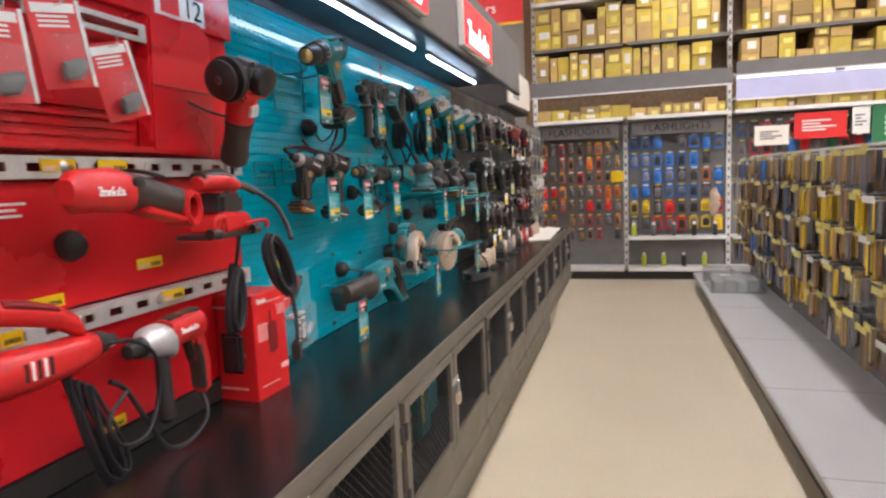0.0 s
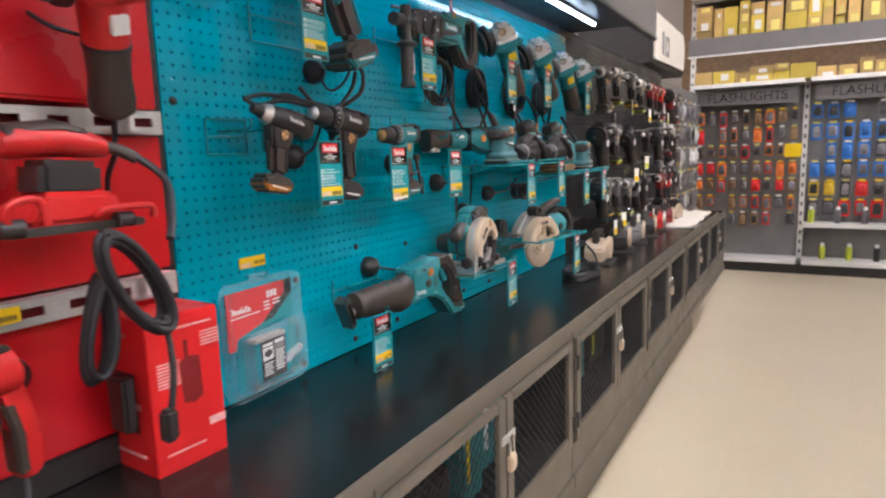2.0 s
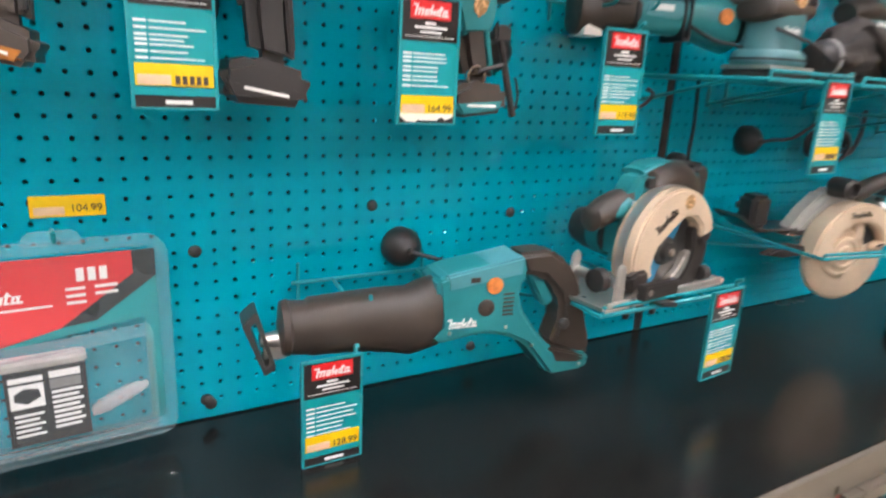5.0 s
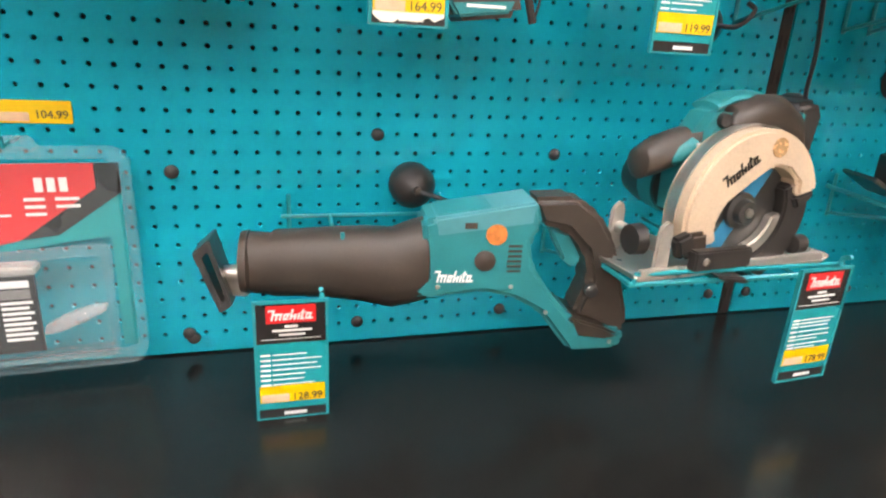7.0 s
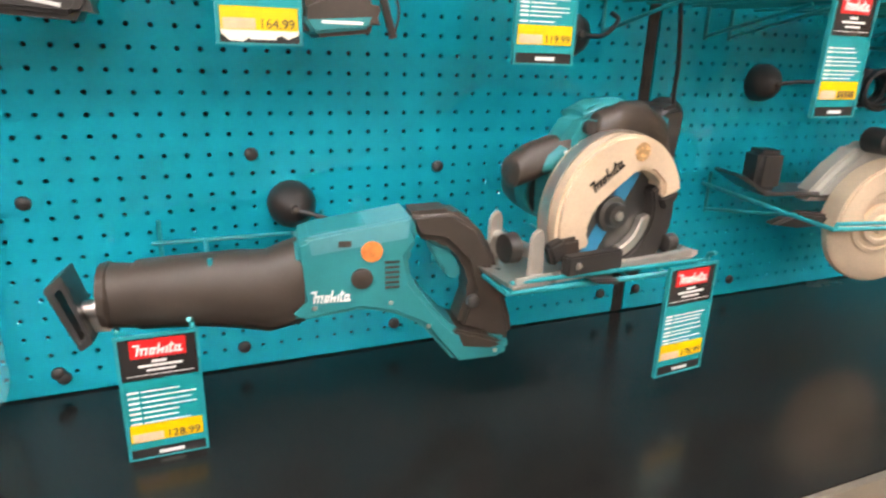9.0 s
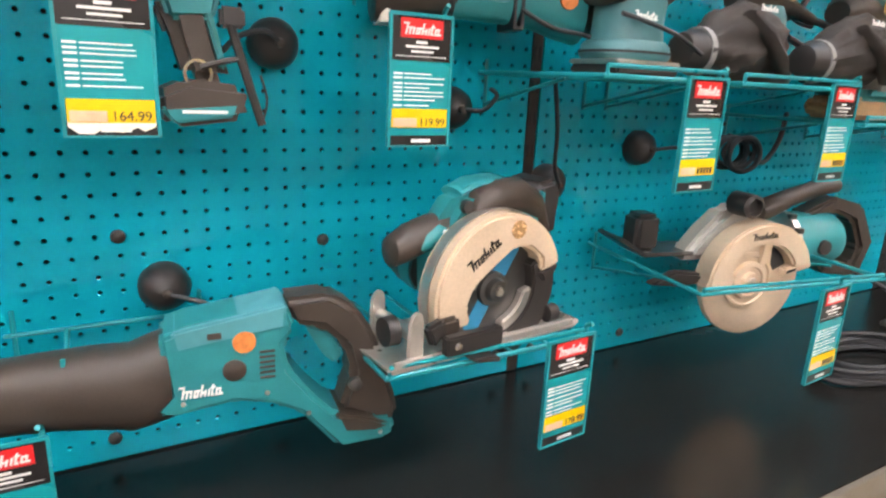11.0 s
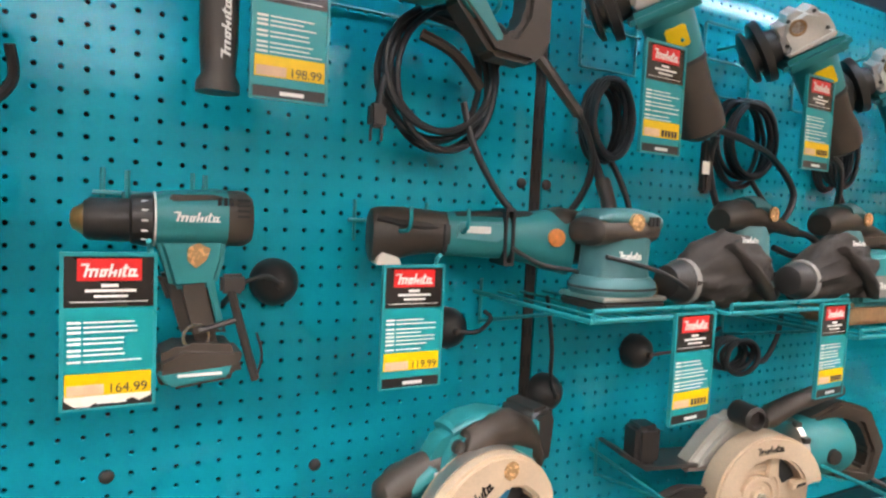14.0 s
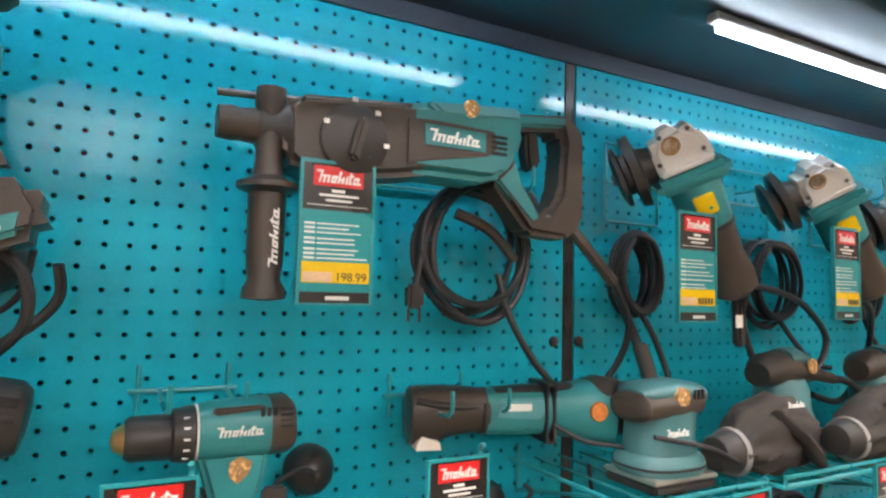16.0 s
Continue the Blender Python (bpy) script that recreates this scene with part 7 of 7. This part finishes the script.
for z, top in ((3.402, 0.60), (2.94, 0.42), (2.362, 0.2), (4.062, 0.65)):
    x = -1.33
    while x < 4.0:
        w = rnd.uniform(0.10, 0.27)
        if not (1.28 < x + w and x < 1.40):
            s, hh = 0.0, 0.0
            while hh < top - 0.07:
                h = rnd.uniform(0.08, min(0.3, max(0.09, top - hh)))
                if hh + h > top:
                    break
                carton((x + w / 2, BACK - 0.40 + rnd.uniform(0, 0.08), z + hh), w - 0.006, 0.34, h - 0.002, rnd)
                hh += h
                if rnd.random() < 0.04:
                    break
        x += w + rnd.uniform(0.0, 0.02)


def hang_pack(x, y, z, w, h, m, rnd, facing, group, words):
    e = thing("hang_pack", (x, y, z), words, "hanging pack", group, rz=facing + rnd.uniform(-6, 6))
    part("card", block(0, 0.004, -w / 2, w / 2, -h, 0, 0.0), m, e, smooth=False)
    part("packaged_item", loft([(-w * 0.35, -h * 0.55, h * 0.28, 0.012, 0.014), (-w * 0.15, -h * 0.5, h * 0.34, 0.02, 0.016), (w * 0.2, -h * 0.5, h * 0.34, 0.02, 0.016), (w * 0.36, -h * 0.55, h * 0.26, 0.012, 0.014)], 8), rnd.choice((m, BLACK, GREY_CARD, m)), e, smooth=False)
    part("price_strip", block(0.03, 0.032, -w * 0.3, w * 0.3, 0.0, 0.022), rnd.choice((PRINT, CARTON_LABEL, YELLOW)), e, smooth=False)
    part("peg", block(-0.12, 0.03, -0.003, 0.003, 0.002, 0.008), ZINC, e, smooth=False)


rnd = random.Random(12)
for i in range(9):
    for j in range(7):
        if rnd.random() < 0.93:
            m = rnd.choice((ORANGE_CARD, BROWN_CARD, GREY_CARD, BROWN_CARD, GREY_CARD, ORANGE_CARD, RED_CARD))
            hang_pack(-1.27 + i * 0.135, BACK - 0.13, 2.02 - j * 0.215, rnd.uniform(0.07, 0.11), rnd.uniform(0.13, 0.19), m, rnd, -90, "packs on the back rack", "carded hand tools hanging on the back rack")
for i in range(8):
    for j in range(6):
        if rnd.random() < 0.95:
            m = BLUE_CARD if (j < 2 and i < 4) or rnd.random() < 0.45 else rnd.choice((ORANGE_CARD, GREY_CARD, YELLOW_CARD, BLUE_CARD, GREY_CARD))
            if j >= 4:
                m = rnd.choice((GREY_CARD, GREY_CARD, YELLOW_CARD, RED_CARD))
            hang_pack(0.05 + i * 0.165, BACK - 0.13, 2.06 - j * 0.232, rnd.uniform(0.10, 0.135), rnd.uniform(0.16, 0.205), m, rnd, -90, "packs on the back rack", "carded flashlights hanging on the back rack")
for i in range(14):
    for j in range(2):
        hang_pack(1.5 + i * 0.16, BACK - 0.13, 2.2 - j * 0.26, 0.11, 0.2, rnd.choice((RED_CARD, GREY_CARD, BLUE_CARD, GREEN, GREY_CARD)), rnd, -90, "packs on the back rack", "carded goods hanging on the back rack")
for i in range(9):
    e = thing("spray_can", (0.04 + i * 0.14, BACK - 0.16, 0.17 if i % 2 else 0.62), "small dark can with a pale cap on the rack shelf", "can", "cans on the rack")
    part("can", lathe([(0.0, 0.03), (0.005, 0.034), (0.15, 0.034), (0.165, 0.025)], "z", n=14), rnd.choice((BLACK, GREY_CARD, LIME)), e)
    part("cap", lathe([(0.163, 0.024), (0.2, 0.022), (0.203, 0.01)], "z", n=12), PRINT, e)
e = thing("yellow_notice", (-0.19, BACK - 0.31, 1.52), "plain yellow notice card hanging on the rack", "notice")
part("card", block(-0.09, 0.09, -0.002, 0.002, -0.08, 0.08), YELLOW, e)
part("peg", block(-0.003, 0.003, 0.002, 0.3, 0.06, 0.066), ZINC, e)
e = thing("tan_glove_pack", (1.12, BACK - 0.36, 1.1), "bundle of tan work gloves hanging on the rack", "gloves")
part("gloves", crumple(loft([(-0.14, 0.0, 0.12, 0.05, 0), (-0.07, 0.02, 0.2, 0.07, 0), (0.05, 0.0, 0.19, 0.06, 0), (0.14, -0.03, 0.1, 0.05, 0)], 14, 1.0, 0.08, 4), 0.02, 11.0, 3), TAN, e)
part("peg", block(-0.003, 0.003, 0.0, 0.36, 0.16, 0.166), ZINC, e)
for x, w, z0, z1, m, words in ((1.62, 0.42, 1.86, 2.12, PAPER, "plain pale notice board"), (2.1, 0.62, 1.92, 2.26, RED_CARD, "red promotional board"), (2.78, 0.2, 1.95, 2.3, PRINT, "small white notice"), (3.0, 1.0, 1.75, 2.32, GREEN, "dark green sign board"), (3.75, 0.4, 1.8, 2.5, RED_CARD, "red promotional board")):
    e = thing("sign_board", (x, BACK - 0.40, z0), words + " fixed along the rack", "sign", "rack sign boards")
    part("board", block(0, w, -0.006, 0.006, 0, z1 - z0, 0.002), m, e)
    part("print", blocks([(w * 0.15, w * q, -0.008, -0.006, (z1 - z0) * (0.3 + 0.12 * k), (z1 - z0) * (0.36 + 0.12 * k)) for k, q in enumerate((0.6, 0.8, 0.5, 0.7))]), PRINT if m not in (PRINT, PAPER) else GREY_CARD, e)
    part("brackets", blocks([(0.02, 0.035, 0.006, 0.40, 0.05, 0.065), (w - 0.035, w - 0.02, 0.006, 0.40, 0.05, 0.065)]), ZINC, e)
rnd = random.Random(19)
for i in range(9):
    for j in range(7):
        hang_pack(-1.28, 6.95 + i * 0.34, 2.1 - j * 0.26, 0.16, 0.2, rnd.choice((CLEAR_GREY, PEG_GREY, GREY_CARD, PRINT, DECK)), rnd, 0, "packs beyond the counter", "clear bagged goods hanging beyond the counter")
e = thing("hanging_sign", (-1.70, 9.0, 3.68), "red hanging aisle sign with white letters and a yellow edge", "sign")
part("board", block(-0.5, 0.32, -0.01, 0.01, 0, 0.7, 0.004), RED_CARD, e)
part("edge", block(-0.5, 0.32, -0.012, 0.012, -0.03, -0.001), YELLOW, e)
letters("letters", "rs", 0.2, PRINT, e, (-0.12, -0.0105, 0.2), rz=0)
part("cords", wires([((-0.4, 0, 0.7), (-0.4, 0, 1.52)), ((0.2, 0, 0.7), (0.2, 0, 1.52))], 0.004), ZINC, e)


# ---- gondola across the aisle ----
gd = thing("gondola", (0, 0, 0), "grey steel gondola with wide empty base deck and pegboard", "gondola")
part("deck", block(0.80, 1.50, -1.5, 9.2, 0.165, 0.20, 0.004), DECK, gd)
part("deck_lip", block(0.792, 0.7995, -1.5, 9.2, 0.150, 0.197, 0.002), DECK, gd)
part("kick", block(0.86, 1.48, -1.5, 9.15, 0.0, 0.164), BLACK, gd, "black kick plate")
part("back_panel", block(1.50, 1.55, -1.5, 9.2, 0.0, 1.70, 0.003), PEG_GREY, gd)
part("top_cap", block(1.49, 1.56, -1.5, 9.2, 1.70, 1.72, 0.003), WHITE, gd)
for y in (-0.3, 0.92, 2.14, 3.36, 4.58, 5.8, 7.02, 8.24):
    part("post", block(1.485, 1.499, y - 0.02, y + 0.02, 0.2, 1.70), WHITE, gd)
for y in (3.3, 4.52, 5.74, 6.96, 8.2):
    part("deck_seam", block(0.79, 1.48, y, y + 0.004, 0.1985, 0.2006), KICK, gd)
rnd = random.Random(8)
for row, z in enumerate((1.66, 1.42, 1.16, 0.92, 0.68)):
    y = 1.9
    while y < 9.0:
        w = rnd.uniform(0.09, 0.19)
        far = y > 6.2
        m = rnd.choice((GREY_CARD, BROWN_CARD, YELLOW_CARD, GREY_CARD, CLEAR_GREY, BROWN_CARD, CARTON)) if not far else rnd.choice((GREY_CARD, BROWN_CARD, BLUE_CARD, GREY_CARD))
        reach = rnd.uniform(0.18, 0.27)
        e = thing("peg_stock", (1.485, y, z + rnd.uniform(-0.035, 0.03)), "slim carded blades on a pegboard hook with yellow label", "pegged stock", "stock on the gondola")
        h = rnd.uniform(0.17, 0.23)
        n = rnd.randint(3, 5)
        for k in range(n):
            a = -reach + 0.03 + k * (reach - 0.05) / n
            if k == 0:
                q = rnd.randint(3, 5)
                for c in range(q):
                    b0 = -w * 0.47 + c * w * 0.94 / q
                    part("blade_card", block(a - 0.006, a + 0.008 + 0.01 * (c % 2), b0, b0 + w * 0.94 / q - 0.003, -h * rnd.uniform(0.8, 1.1), -0.012), m if rnd.random() < 0.5 else rnd.choice((GREY_CARD, YELLOW_CARD, BROWN_CARD, GREY_CARD, CARTON)), e, smooth=False)
                continue
            part("card", block(a, a + 0.012, -w * 0.45 + rnd.uniform(-0.004, 0.004), w * 0.45, -h, -0.012), m if rnd.random() < 0.8 else rnd.choice((GREY_CARD, BROWN_CARD)), e, smooth=False)
        part("hook", block(-reach, 0.0, -0.003, 0.003, -0.012, -0.006), ZINC, e, smooth=False)
        plate = part("label_plate", block(-reach - 0.004, -reach, -w * 0.5, w * 0.5, -0.02, 0.018), CARTON_LABEL if rnd.random() < 0.8 else PRINT, e, "yellow price plate", smooth=False)
        y += w + rnd.uniform(0.015, 0.07)
bb = thing("clear_bin", (1.12, 8.0, 0.20), "clear plastic bin with small packs at the end of the deck", "bin")
part("bin", join(block(-0.28, 0.28, -0.30, -0.296, 0, 0.2), block(-0.28, -0.276, -0.296, 0.5, 0, 0.2), block(0.276, 0.28, -0.296, 0.5, 0, 0.2), block(-0.28, 0.28, 0.5, 0.504, 0, 0.2)), CLEAR_GREY, bb)
part("stock", blocks([(-0.24 + k * 0.12, -0.14 + k * 0.12, -0.26, 0.2, 0.002, 0.12 + 0.02 * (k % 2)) for k in range(4)], 0.006), DECK, bb)
